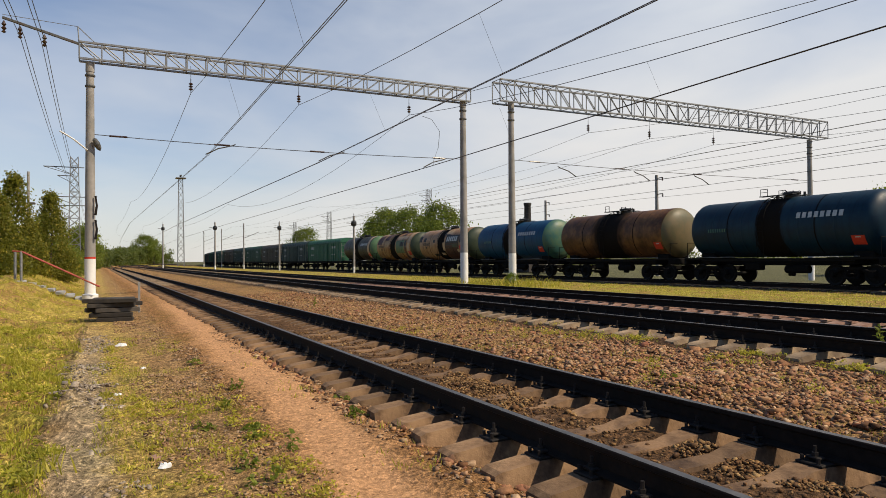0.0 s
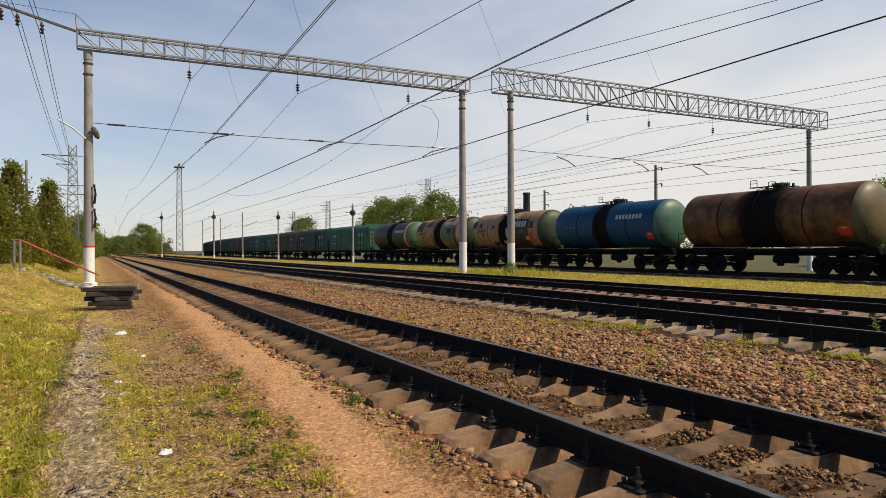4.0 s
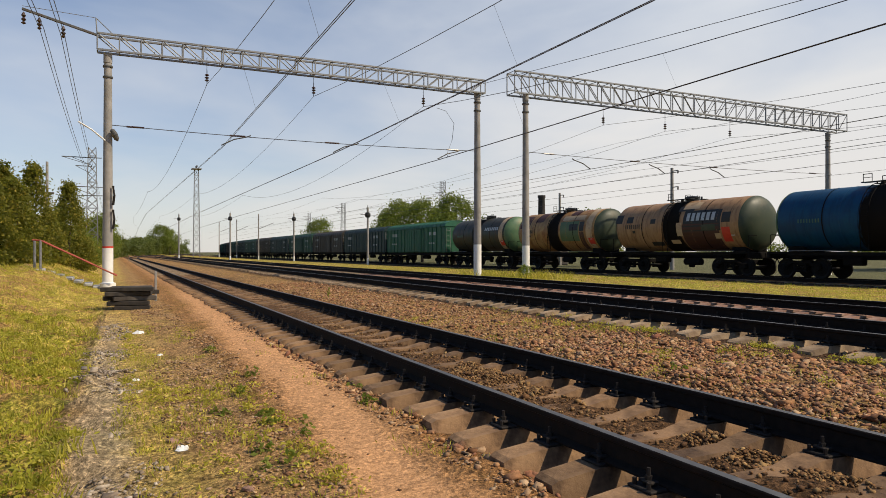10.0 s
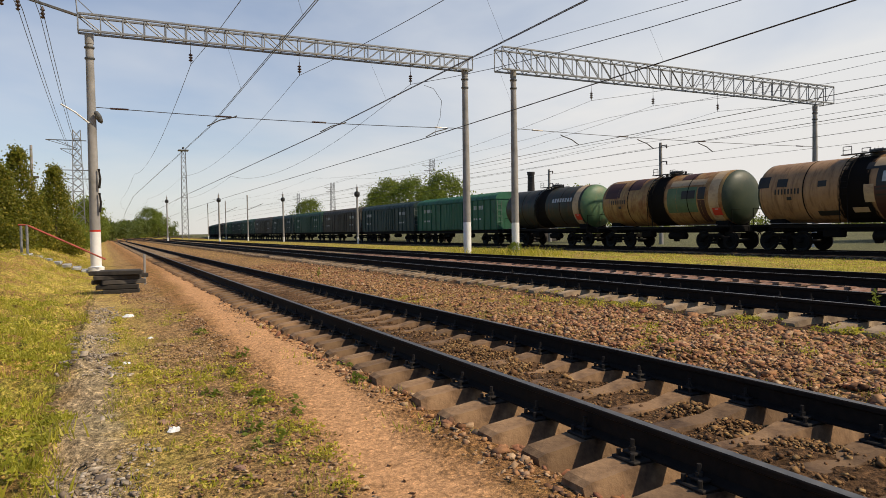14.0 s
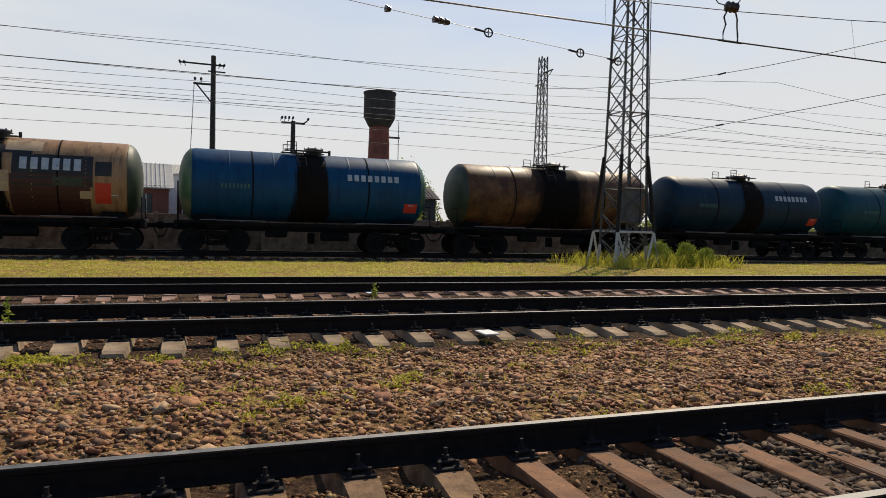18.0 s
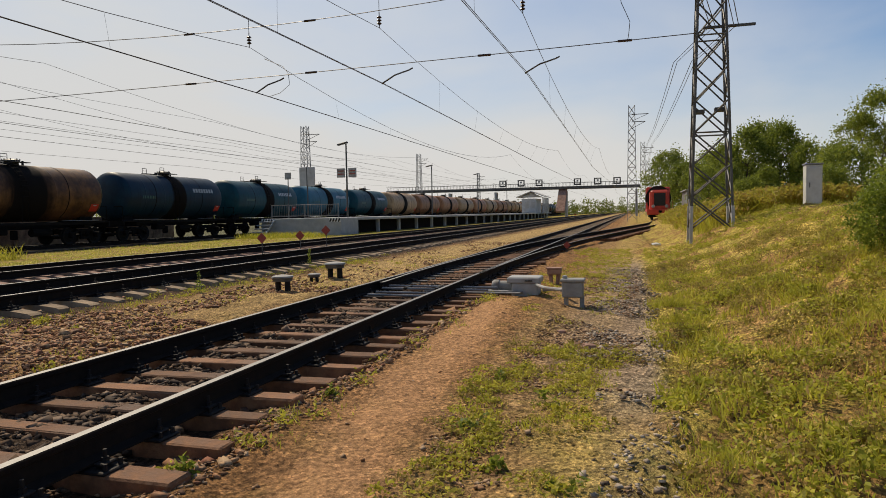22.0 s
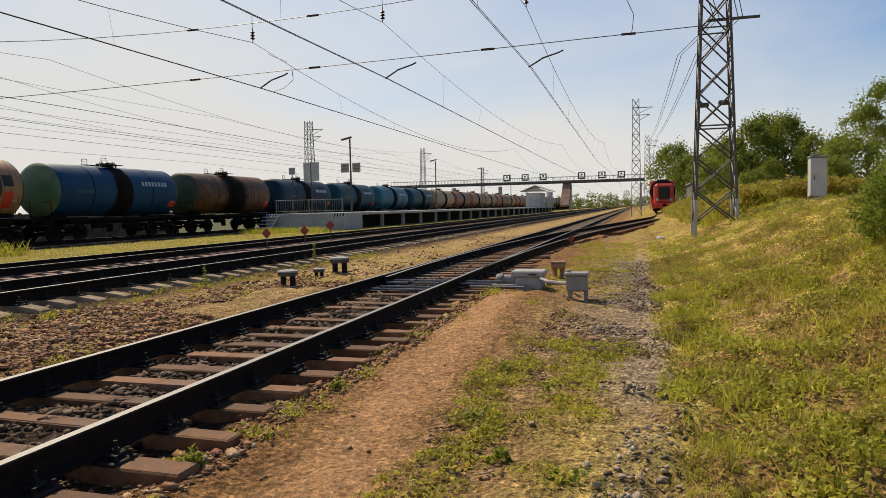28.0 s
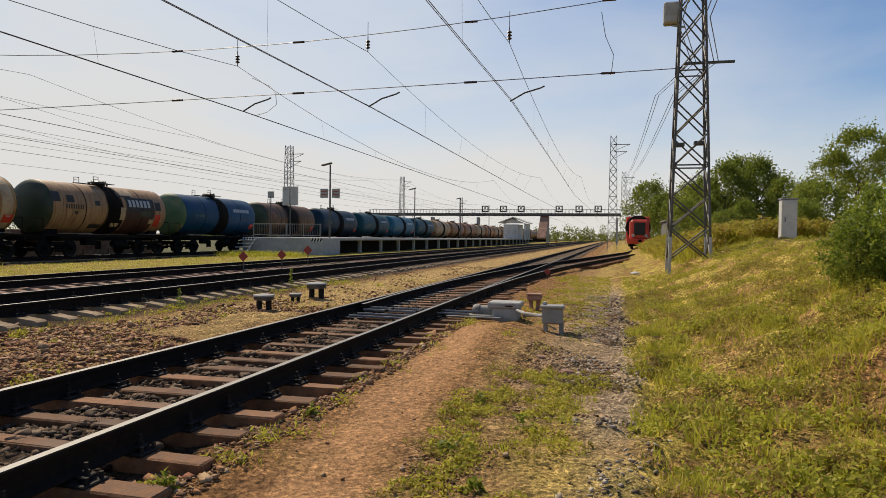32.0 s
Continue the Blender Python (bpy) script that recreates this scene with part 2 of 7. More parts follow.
    wash = mix_node(t, 1.0, wash, ramp_node(t, along, [((v + 30) / 60, (c, c, c)) for v, c in ((-20, 0.0), (-11, 0.8), (0, 0.8), (3, 0.25), (5.8, 0.25), (7, 1.0), (20, 1.0), (25, 0.0))]).outputs["Color"], "MULTIPLY")
    col = mix_node(t, wash, col, gravel)
    # broad gravel fan beyond the path to the east
    offe = math_node(t, "ABSOLUTE", math_node(t, "ADD", ym, 2.72))
    fan = ramp_node(t, offe, [(0.35, (0.9, 0.9, 0.9)), (0.7, (0, 0, 0))]).outputs["Color"]
    fan = mix_node(t, 1.0, fan, ramp_node(t, along, [((v + 30) / 60, (c, c, c)) for v, c in ((6.2, 0.0), (7.6, 0.85), (19, 0.85), (25, 0.0))]).outputs["Color"], "MULTIPLY")
    col = mix_node(t, fan, col, (0.36, 0.25, 0.16))
    # a heap of bare dug soil on the bank
    far_off = t.nodes.new("ShaderNodeVectorMath")
    far_off.operation = "DISTANCE"
    t.links.new(pos, far_off.inputs[0])
    far_off.inputs[1].default_value = (7.3, -5.9, 0.4)
    ragged = math_node(t, "ADD", far_off.outputs["Value"], math_node(t, "MULTIPLY", math_node(t, "SUBTRACT", wob2.outputs["Fac"], 0.5), 1.6))
    heap = ramp_node(t, math_node(t, "DIVIDE", ragged, 2.0), [(0.4, (0.9, 0.9, 0.9)), (0.62, (0, 0, 0))]).outputs["Color"]
    col = mix_node(t, heap, col, (0.36, 0.19, 0.075))
    # darker bed between the wooden sleepers
    inside = ramp_node(t, fac, [((v - lo) / (hi - lo), (c, c, c)) for v, c in ((-0.35, 0.0), (0.1, 0.9), (1.5, 0.9), (1.9, 0.0))]).outputs["Color"]
    east = ramp_node(t, math_node(t, "DIVIDE", sep.outputs[0], 10.0, True), [(0.22, (0, 0, 0)), (0.42, (1, 1, 1))]).outputs["Color"]
    col = mix_node(t, mix_node(t, 1.0, inside, east, "MULTIPLY"), col, (0.075, 0.05, 0.033))
    trodden = mix_node(t, path, (1.0, 1.0, 1.0), (0.28, 0.28, 0.28))
    clump = noise_node(t, 7.5, 5, pos, 0.7)
    cl = ramp_node(t, clump.outputs["Fac"], [(0.35, (0.55, 0.55, 0.55)), (0.5, (1, 1, 1)), (0.65, (1.4, 1.4, 1.4))]).outputs["Color"]
    col = mix_node(t, trodden, col, cl, "MULTIPLY")
    grain = noise_node(t, 24, 7, pos, 0.8)
    gr = ramp_node(t, grain.outputs["Fac"], [(0.32, (0.25, 0.25, 0.25)), (0.5, (0.95, 0.95, 0.95)), (0.68, (1.65, 1.65, 1.65))]).outputs["Color"]
    col = mix_node(t, mix_node(t, 0.5, trodden, (1.0, 1.0, 1.0)), col, gr, "MULTIPLY")
    # grit: every grain of two sizes takes its own tone
    for size, amount in ((38, 0.75), (105, 0.6)):
        grit = t.nodes.new("ShaderNodeTexVoronoi")
        grit.inputs["Scale"].default_value = size
        t.links.new(pos, grit.inputs["Vector"])
        gs = t.nodes.new("ShaderNodeSeparateColor")
        t.links.new(grit.outputs["Color"], gs.inputs[0])
        tone = ramp_node(t, gs.outputs[0], [(0.0, (0.35, 0.33, 0.3)), (0.25, (0.85, 0.85, 0.85)), (0.75, (1.08, 1.08, 1.08)), (1.0, (1.6, 1.55, 1.5))]).outputs["Color"]
        col = mix_node(t, mix_node(t, 1.0, mix_node(t, 0.4, trodden, (1.0, 1.0, 1.0)), (amount, amount, amount), "MULTIPLY"), col, tone, "MULTIPLY")
    t.links.new(col, b.inputs["Base Color"])
    b.inputs["Roughness"].default_value = 0.95
    b.inputs["Specular IOR Level"].default_value = 0.12
    vor = t.nodes.new("ShaderNodeTexVoronoi")
    vor.inputs["Scale"].default_value = 19
    t.links.new(pos, vor.inputs["Vector"])
    hgt = math_node(t, "ADD", vor.outputs["Distance"], grain.outputs["Fac"])
    hgt = math_node(t, "MULTIPLY", hgt, math_node(t, "SUBTRACT", 1.0, math_node(t, "MULTIPLY", path, 0.75)))
    bump_node(t, hgt, 1.0, 0.03, b)
    return m


def stone_mat(name, tones):
    """Broken stone: every stone takes its own tone, with fine grain."""
    m, t, b = nodes_of(name)
    rnd = t.nodes.new("ShaderNodeNewGeometry").outputs["Random Per Island"]
    pos = t.nodes.new("ShaderNodeTexCoord").outputs["Object"]
    col = ramp_node(t, rnd, [(i / (len(tones) - 1), c) for i, c in enumerate(tones)]).outputs["Color"]
    n = noise_node(t, 30, 4, pos)
    col = mix_node(t, 1.0, col, ramp_node(t, n.outputs["Fac"], [(0.3, (0.6, 0.6, 0.6)), (0.7, (1.35, 1.35, 1.35))]).outputs["Color"], "MULTIPLY")
    t.links.new(col, b.inputs["Base Color"])
    b.inputs["Roughness"].default_value = 0.85
    b.inputs["Specular IOR Level"].default_value = 0.22
    return m


def tank_mat(name, paint, worn, streak=(0.011, 0.009, 0.008), spill=0.8, rust=(0.12, 0.05, 0.025)):
    """Painted tank shell with an oil spill running down under the hatch and patches of worn paint."""
    m, t, b = nodes_of(name)
    co = t.nodes.new("ShaderNodeTexCoord").outputs["Object"]
    sep = t.nodes.new("ShaderNodeSeparateXYZ")
    t.links.new(co, sep.inputs[0])
    n = noise_node(t, 1.4, 7, co, 0.65)
    rnd = t.nodes.new("ShaderNodeObjectInfo").outputs["Random"]
    col = mix_node(t, ramp_node(t, n.outputs["Fac"], [(0.4, (0, 0, 0)), (0.72, (1, 1, 1))]).outputs["Color"], paint, worn)
    mp = t.nodes.new("ShaderNodeMapping")
    mp.inputs["Scale"].default_value = (3.5, 1.0, 0.25)
    t.links.new(co, mp.inputs["Vector"])
    run = noise_node(t, 1.6, 6, mp.outputs["Vector"], 0.7)
    rf = ramp_node(t, run.outputs["Fac"], [(0.48, (0, 0, 0)), (0.7, (0.8, 0.8, 0.8))]).outputs["Color"]
    col = mix_node(t, rf, col, rust)
    grime = noise_node(t, 0.55, 8, co, 0.75)
    gf = ramp_node(t, grime.outputs["Fac"], [(0.5, (0, 0, 0)), (0.68, (0.55, 0.55, 0.55))]).outputs["Color"]
    col = mix_node(t, gf, col, tuple(v * 0.35 + 0.008 for v in paint))
    ax = math_node(t, "ABSOLUTE", math_node(t, "ADD", sep.outputs[0], math_node(t, "MULTIPLY", math_node(t, "SUBTRACT", run.outputs["Fac"], 0.5), 0.9)))
    ax = math_node(t, "ADD", ax, math_node(t, "MULTIPLY", math_node(t, "SUBTRACT", sep.outputs[2], 3.2), 0.1))
    sf = ramp_node(t, math_node(t, "DIVIDE", ax, 2.0), [(spill * 0.44, (1, 1, 1)), (spill * 0.44 + (0.4 if spill > 1 else 0.08), (0, 0, 0))]).outputs["Color"]
    col = mix_node(t, sf, col, streak)
    h = t.nodes.new("ShaderNodeHueSaturation")
    t.links.new(col, h.inputs["Color"])
    t.links.new(math_node(t, "ADD", math_node(t, "MULTIPLY", rnd, 0.3), 0.85), h.inputs["Value"])
    t.links.new(h.outputs["Color"], b.inputs["Base Color"])
    rr = ramp_node(t, n.outputs["Fac"], [(0.3, (0.42,) * 3), (0.7, (0.6,) * 3)]).outputs["Color"]
    t.links.new(mix_node(t, sf, rr, (0.8, 0.8, 0.8)), b.inputs["Roughness"])
    t.links.new(mix_node(t, sf, (0.22, 0.22, 0.22), (0.06, 0.06, 0.06)), b.inputs["Specular IOR Level"])
    fine = noise_node(t, 3.5, 5, co)
    bump_node(t, fine.outputs["Fac"], 0.12, 0.02, b)
    return m


M = {}
M["ground"] = ground_mat()
M["concrete"] = surface("aged_concrete", (0.23, 0.16, 0.095), (0.38, 0.275, 0.175), 5, 0.9, 0, 0.5, 0.01, (0.11, 0.07, 0.045), 1.6, (0.46, 0.66), 0.22)
M["concrete_rust"] = surface("rusty_concrete", (0.25, 0.13, 0.09), (0.36, 0.24, 0.18), 5, 0.9, 0, 0.5, 0.01, (0.16, 0.07, 0.05), 1.6, (0.45, 0.68), 0.2)
M["pole"] = surface("pole_concrete", (0.22, 0.21, 0.195), (0.34, 0.32, 0.3), 2.2, 0.85, 0, 0.3, 0.008, (0.16, 0.15, 0.13), 0.6)
M["concrete_old"] = surface("grimy_concrete", (0.17, 0.095, 0.047), (0.3, 0.185, 0.1), 5, 0.92, 0, 0.6, 0.012, (0.075, 0.04, 0.021), 2.2, (0.44, 0.62), 0.3)
M["pale"] = surface("pale_grey_paint", (0.46, 0.46, 0.45), (0.6, 0.6, 0.58), 3, 0.6, 0, 0.15, 0.003, (0.35, 0.33, 0.3), 1.5, (0.5, 0.72))
M["white"] = surface("white_paint", (0.66, 0.66, 0.64), (0.82, 0.82, 0.8), 3, 0.7, 0, 0.2, 0.004, (0.5, 0.47, 0.42), 1.2, (0.55, 0.72))
M["wood"] = surface("weathered_wood", (0.11, 0.045, 0.02), (0.3, 0.145, 0.068), 7, 0.85, 0, 0.7, 0.012, (0.15, 0.085, 0.052), 1.4, (0.48, 0.62), 0.4)
M["tarred"] = surface("tarred_wood", (0.02, 0.018, 0.016), (0.06, 0.05, 0.04), 6, 0.85, 0, 0.6, 0.012, None, 1, (0.5, 0.7), 0.25)
M["old_timber"] = surface("grey_old_timber", (0.06, 0.052, 0.044), (0.14, 0.12, 0.1), 6, 0.9, 0, 0.6, 0.012, (0.04, 0.034, 0.03), 1.4, (0.48, 0.66))
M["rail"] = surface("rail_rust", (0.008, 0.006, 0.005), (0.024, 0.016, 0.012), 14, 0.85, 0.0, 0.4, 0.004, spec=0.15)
M["head"] = surface("rail_polished", (0.13, 0.127, 0.124), (0.22, 0.215, 0.21), 9, 0.6, 1.0, 0.1, 0.001)
M["iron"] = surface("dark_iron", (0.012, 0.011, 0.011), (0.03, 0.025, 0.022), 8, 0.75, 0.2, 0.3, 0.004, spec=0.25)
M["chassis"] = surface("grimy_chassis", (0.005, 0.005, 0.005), (0.014, 0.012, 0.011), 6, 0.9, 0.0, 0.3, 0.006, (0.03, 0.02, 0.015), 2.0, (0.6, 0.8), spec=0.12)
M["wheel"] = surface("wheel_steel", (0.006, 0.006, 0.006), (0.016, 0.014, 0.013), 8, 0.7, 0.2, 0.2, 0.003, spec=0.2)
M["galv"] = surface("galvanised", (0.17, 0.175, 0.18), (0.28, 0.29, 0.3), 9, 0.55, 0.5, 0.15, 0.002, (0.25, 0.24, 0.22), 2)
M["greysteel"] = surface("grey_painted_steel", (0.06, 0.06, 0.06), (0.13, 0.13, 0.125), 4, 0.6, 0.3, 0.2, 0.003, (0.1, 0.06, 0.035), 1.5, (0.55, 0.72))
M["wire"] = surface("wire_copper_dark", (0.06, 0.06, 0.062), (0.12, 0.12, 0.125), 3, 0.5, 0.4, 0.0)
M["insul"] = surface("insulator_glaze", (0.035, 0.02, 0.015), (0.07, 0.04, 0.03), 5, 0.25, 0, 0.0)
M["red"] = surface("red_paint", (0.5, 0.035, 0.02), (0.62, 0.07, 0.035), 3, 0.5, 0, 0.15, 0.004, (0.3, 0.03, 0.02), 1.4)
M["faded_red"] = surface("faded_red_paint", (0.3, 0.05, 0.035), (0.42, 0.09, 0.06), 6, 0.7, 0, 0.2, 0.004, (0.16, 0.06, 0.04), 2.5)
M["black"] = surface("black_paint", (0.008, 0.008, 0.008), (0.02, 0.02, 0.02), 5, 0.5, 0, 0.1, 0.002)
M["box"] = surface("pale_grey_box", (0.3, 0.3, 0.29), (0.42, 0.42, 0.4), 4, 0.65, 0, 0.15, 0.003, (0.25, 0.22, 0.18), 3, (0.5, 0.7))
M["lid"] = surface("grey_lid", (0.22, 0.22, 0.21), (0.34, 0.34, 0.32), 6, 0.7, 0, 0.15, 0.003, (0.15, 0.13, 0.11), 3, (0.5, 0.7))
M["wagon_turquoise"] = surface("faded_turquoise", (0.25, 0.42, 0.42), (0.4, 0.5, 0.48), 4, 0.7, 0, 0.1, 0.002, (0.5, 0.5, 0.48), 3, (0.48, 0.6))
M["slab"] = surface("platform_slab", (0.36, 0.36, 0.35), (0.48, 0.48, 0.47), 2.5, 0.85, 0, 0.3, 0.006, (0.33, 0.33, 0.32), 0.8)
M["brick"] = surface("red_brick", (0.2, 0.055, 0.04), (0.3, 0.1, 0.07), 1.2, 0.9, 0, 0.3, 0.02, (0.13, 0.05, 0.04), 0.25)
M["soot"] = surface("sooty_concrete", (0.035, 0.032, 0.03), (0.075, 0.065, 0.06), 0.8, 0.9, 0, 0.3, 0.03)
M["roof"] = surface("fibre_cement_roof", (0.4, 0.39, 0.36), (0.52, 0.5, 0.46), 1.5, 0.85, 0, 0.2, 0.02)
M["bark"] = surface("bark", (0.05, 0.035, 0.025), (0.12, 0.09, 0.065), 5, 0.95, 0, 0.8, 0.03)
M["stone"] = stone_mat("ballast_stone", [(0.06, 0.03, 0.018), (0.29, 0.135, 0.062), (0.42, 0.235, 0.115), (0.24, 0.095, 0.055), (0.46, 0.31, 0.18), (0.16, 0.085, 0.05), (0.38, 0.19, 0.095)])
M["stone_brown"] = stone_mat("path_stone", [(0.06, 0.03, 0.018), (0.27, 0.145, 0.07), (0.4, 0.25, 0.135), (0.17, 0.085, 0.045), (0.44, 0.3, 0.18), (0.28, 0.19, 0.12)])
M["stone_grey"] = stone_mat("gravel_stone", [(0.1, 0.07, 0.05), (0.3, 0.235, 0.17), (0.42, 0.35, 0.27), (0.2, 0.15, 0.11), (0.5, 0.43, 0.34)])
M["stone_dark"] = stone_mat("dark_track_stone", [(0.03, 0.02, 0.014), (0.09, 0.055, 0.034), (0.16, 0.1, 0.06), (0.06, 0.04, 0.028), (0.22, 0.15, 0.1)])
M["crumbs"] = stone_mat("soil_crumbs", [(0.04, 0.02, 0.01), (0.16, 0.08, 0.034), (0.28, 0.16, 0.065), (0.1, 0.05, 0.022), (0.36, 0.23, 0.1)])
M["grass"] = leaf_mat("grass_blades", (0.34, 0.33, 0.035), (0.66, 0.56, 0.075), (0.8, 0.65, 0.22))
M["bushleaf"] = leaf_mat("bush_green", (0.08, 0.13, 0.016), (0.2, 0.27, 0.035), (0.34, 0.38, 0.08))
M["weed"] = leaf_mat("weed_leaves", (0.34, 0.31, 0.035), (0.68, 0.56, 0.08), (0.82, 0.67, 0.19))
M["weed_green"] = leaf_mat("green_weed_leaves", (0.3, 0.3, 0.03), (0.58, 0.52, 0.07), (0.76, 0.62, 0.16))
M["leaf"] = leaf_mat("tree_leaves", (0.06, 0.1, 0.016), (0.18, 0.23, 0.045), (0.3, 0.33, 0.08))
M["leaf_light"] = leaf_mat("bush_leaves", (0.1, 0.15, 0.022), (0.22, 0.26, 0.045), (0.34, 0.35, 0.08))
M["leaf_yellow"] = leaf_mat("conifer_leaves", (0.08, 0.09, 0.014), (0.21, 0.2, 0.03), (0.42, 0.32, 0.05))
M["leaf_far"] = leaf_mat("far_leaves", (0.06, 0.085, 0.025), (0.1, 0.125, 0.04), (0.16, 0.17, 0.06))
M["leaf_rust"] = leaf_mat("dock_seedheads", (0.34, 0.27, 0.05), (0.46, 0.31, 0.07), (0.5, 0.25, 0.08))
M["leaf_dry"] = leaf_mat("dry_leaves", (0.24, 0.15, 0.045), (0.4, 0.27, 0.09), (0.55, 0.4, 0.16))
M["glass"] = surface("dark_window", (0.02, 0.025, 0.03), (0.04, 0.045, 0.05), 2, 0.08, 0, 0.0)


# ---- mesh tools ----
class Geo:
    """Collects faces of one mesh."""

    def __init__(self):
        self.v, self.f, self.k = [], [], []

    def add(self, verts, faces, k=0):
        o = len(self.v)
        self.v.extend(verts)
        self.f.extend(tuple(i + o for i in f) for f in faces)
        self.k.extend([k] * len(faces))
        return self

    def box(self, c, s, bev=0.0, k=0, m=None):
        hx, hy, hz = s[0] / 2, s[1] / 2, s[2] / 2
        if bev <= 0:
            vs = [Vector((x, y, z)) for x in (-hx, hx) for y in (-hy, hy) for z in (-hz, hz)]
            fs = [(0, 1, 3, 2), (4, 6, 7, 5), (0, 4, 5, 1), (2, 3, 7, 6), (0, 2, 6, 4), (1, 5, 7, 3)]
        else:
            b = min(bev, hx * 0.9, hy * 0.9, hz * 0.9)
            vs, ix = [], {}
            for sx in (-1, 1):
                for sy in (-1, 1):
                    for sz in (-1, 1):
                        for a in range(3):
                            d = [hx - b, hy - b, hz - b]
                            d[a] += b
                            ix[sx, sy, sz, a] = len(vs)
                            vs.append(Vector((sx * d[0], sy * d[1], sz * d[2])))
            fs = []
            for a in range(3):
                p, q = (a + 1) % 3, (a + 2) % 3
                for sg in (-1, 1):
                    quad = []
                    for sp, sq in ((-1, -1), (1, -1), (1, 1), (-1, 1)):
                        t = [0, 0, 0]
                        t[a], t[p], t[q] = sg, sp, sq
                        quad.append(ix[(*t, a)])
                    fs.append(tuple(quad if sg > 0 else quad[::-1]))
                for sp in (-1, 1):
                    for sq in (-1, 1):
                        e = []
                        for sg, ax in ((-1, p), (1, p), (1, q), (-1, q)):
                            t = [0, 0, 0]
                            t[a], t[p], t[q] = sg, sp, sq
                            e.append(ix[(*t, ax)])
                        fs.append(tuple(e if sp * sq < 0 else e[::-1]))
            for sx in (-1, 1):
                for sy in (-1, 1):
                    for sz in (-1, 1):
                        tri = [ix[sx, sy, sz, a] for a in range(3)]
                        fs.append(tuple(tri if sx * sy * sz > 0 else tri[::-1]))
        c = Vector(c)
        vs = [(m @ v if m is not None else v) + c for v in vs]
        return self.add(vs, fs, k)

    def rod(self, p0, p1, r0, r1=None, n=8, k=0, cap=True):
        p0, p1 = Vector(p0), Vector(p1)
        r1 = r0 if r1 is None else r1
        q = (p1 - p0).to_track_quat("Z", "Y")
        vs = [p0 + q @ Vector((r0 * cos(2 * pi * i / n), r0 * sin(2 * pi * i / n), 0)) for i in range(n)]
        vs += [p1 + q @ Vector((r1 * cos(2 * pi * i / n), r1 * sin(2 * pi * i / n), 0)) for i in range(n)]
        fs = [(i, (i + 1) % n, n + (i + 1) % n, n + i) for i in range(n)]
        if cap:
            fs += [tuple(range(n))[::-1], tuple(range(n, 2 * n))]
        return self.add(vs, fs, k)

    def tube(self, pts, r, n=5, k=0):
        pts = [Vector(p) for p in pts]
        vs, fs = [], []
        for i, p in enumerate(pts):
            d = pts[min(i + 1, len(pts) - 1)] - pts[max(i - 1, 0)]
            q = d.to_track_quat("Z", "Y")
            vs += [p + q @ Vector((r * cos(2 * pi * j / n), r * sin(2 * pi * j / n), 0)) for j in range(n)]
        for i in range(len(pts) - 1):
            for j in range(n):
                fs.append((i * n + j, i * n + (j + 1) % n, (i + 1) * n + (j + 1) % n, (i + 1) * n + j))
        fs += [tuple(range(n))[::-1], tuple(range((len(pts) - 1) * n, len(pts) * n))]
        return self.add(vs, fs, k)

    def lathe(self, prof, n=32, axis="z", k=0, c=(0, 0, 0)):
        """prof: (radius, height) from low to high."""
        vs, fs = [], []
        for r, h in prof:
            for j in range(n):
                a = 2 * pi * j / n
                p = (r * cos(a), r * sin(a), h)
                vs.append(Vector(p if axis == "z" else ((p[2], p[0], p[1]) if axis == "x" else (p[0], p[2], -p[1]))) + Vector(c))
        for i in range(len(prof) - 1):
            for j in range(n):
                fs.append((i * n + j, i * n + (j + 1) % n, (i + 1) * n + (j + 1) % n, (i + 1) * n + j))
        fs += [tuple(range(n))[::-1], tuple(range((len(prof) - 1) * n, len(prof) * n))]
        return self.add(vs, fs, k)

    def mesh(self, name, mats, smooth=False):
        me = bpy.data.meshes.new(name)
        me.from_pydata([tuple(v) for v in self.v], [], self.f)
        for m in mats if isinstance(mats, (list, tuple)) else [mats]:
            me.materials.append(m)
        if any(self.k):
            me.polygons.foreach_set("material_index", self.k)
        if smooth:
            me.polygons.foreach_set("use_smooth", [True] * len(me.polygons))
            me.set_sharp_from_angle(angle=radians(40))
        me.update()
        return me


def thing(name, at=(0, 0, 0), label="", category="", group="", kind="", geo=None, mats=None, turn=0.0, smooth=False):
    ob = new(name, geo.mesh(name, mats, smooth) if geo else None)
    ob.matrix_basis = pose(*at, 0, 0, turn)
    return tagged(ob, label, category, group, kind)


def part(name, geo, mats, parent, label="", at=None, smooth=False):
    ob = new(name, geo if isinstance(geo, bpy.types.Mesh) else geo.mesh(name, mats, smooth))
    ob.parent = parent
    if at is not None:
        ob.matrix_basis = at if isinstance(at, Matrix) else Matrix.Translation(at)
    return tagged(ob, label)


# ---- plan of the yard: tracks run along x, the curve lies to the west ----
CURVE_X, CURVE_R = -140.0, 1220.0
GAUGE = 1.59


def bend(x):
    return (x - CURVE_X) ** 2 / (2 * CURVE_R) if x < CURVE_X else 0.0


TRACKS = {"near": (0.0, 0.0), "second": (5.62, 0.18), "third": (11.01, 0.08), "train": (27.4, -0.1)}


# ---- ground: one sheet to the horizon ----
def ease(a, b, v):
    u = min(max((v - a) / (b - a), 0.0), 1.0)
    return u * u * (3 - 2 * u)


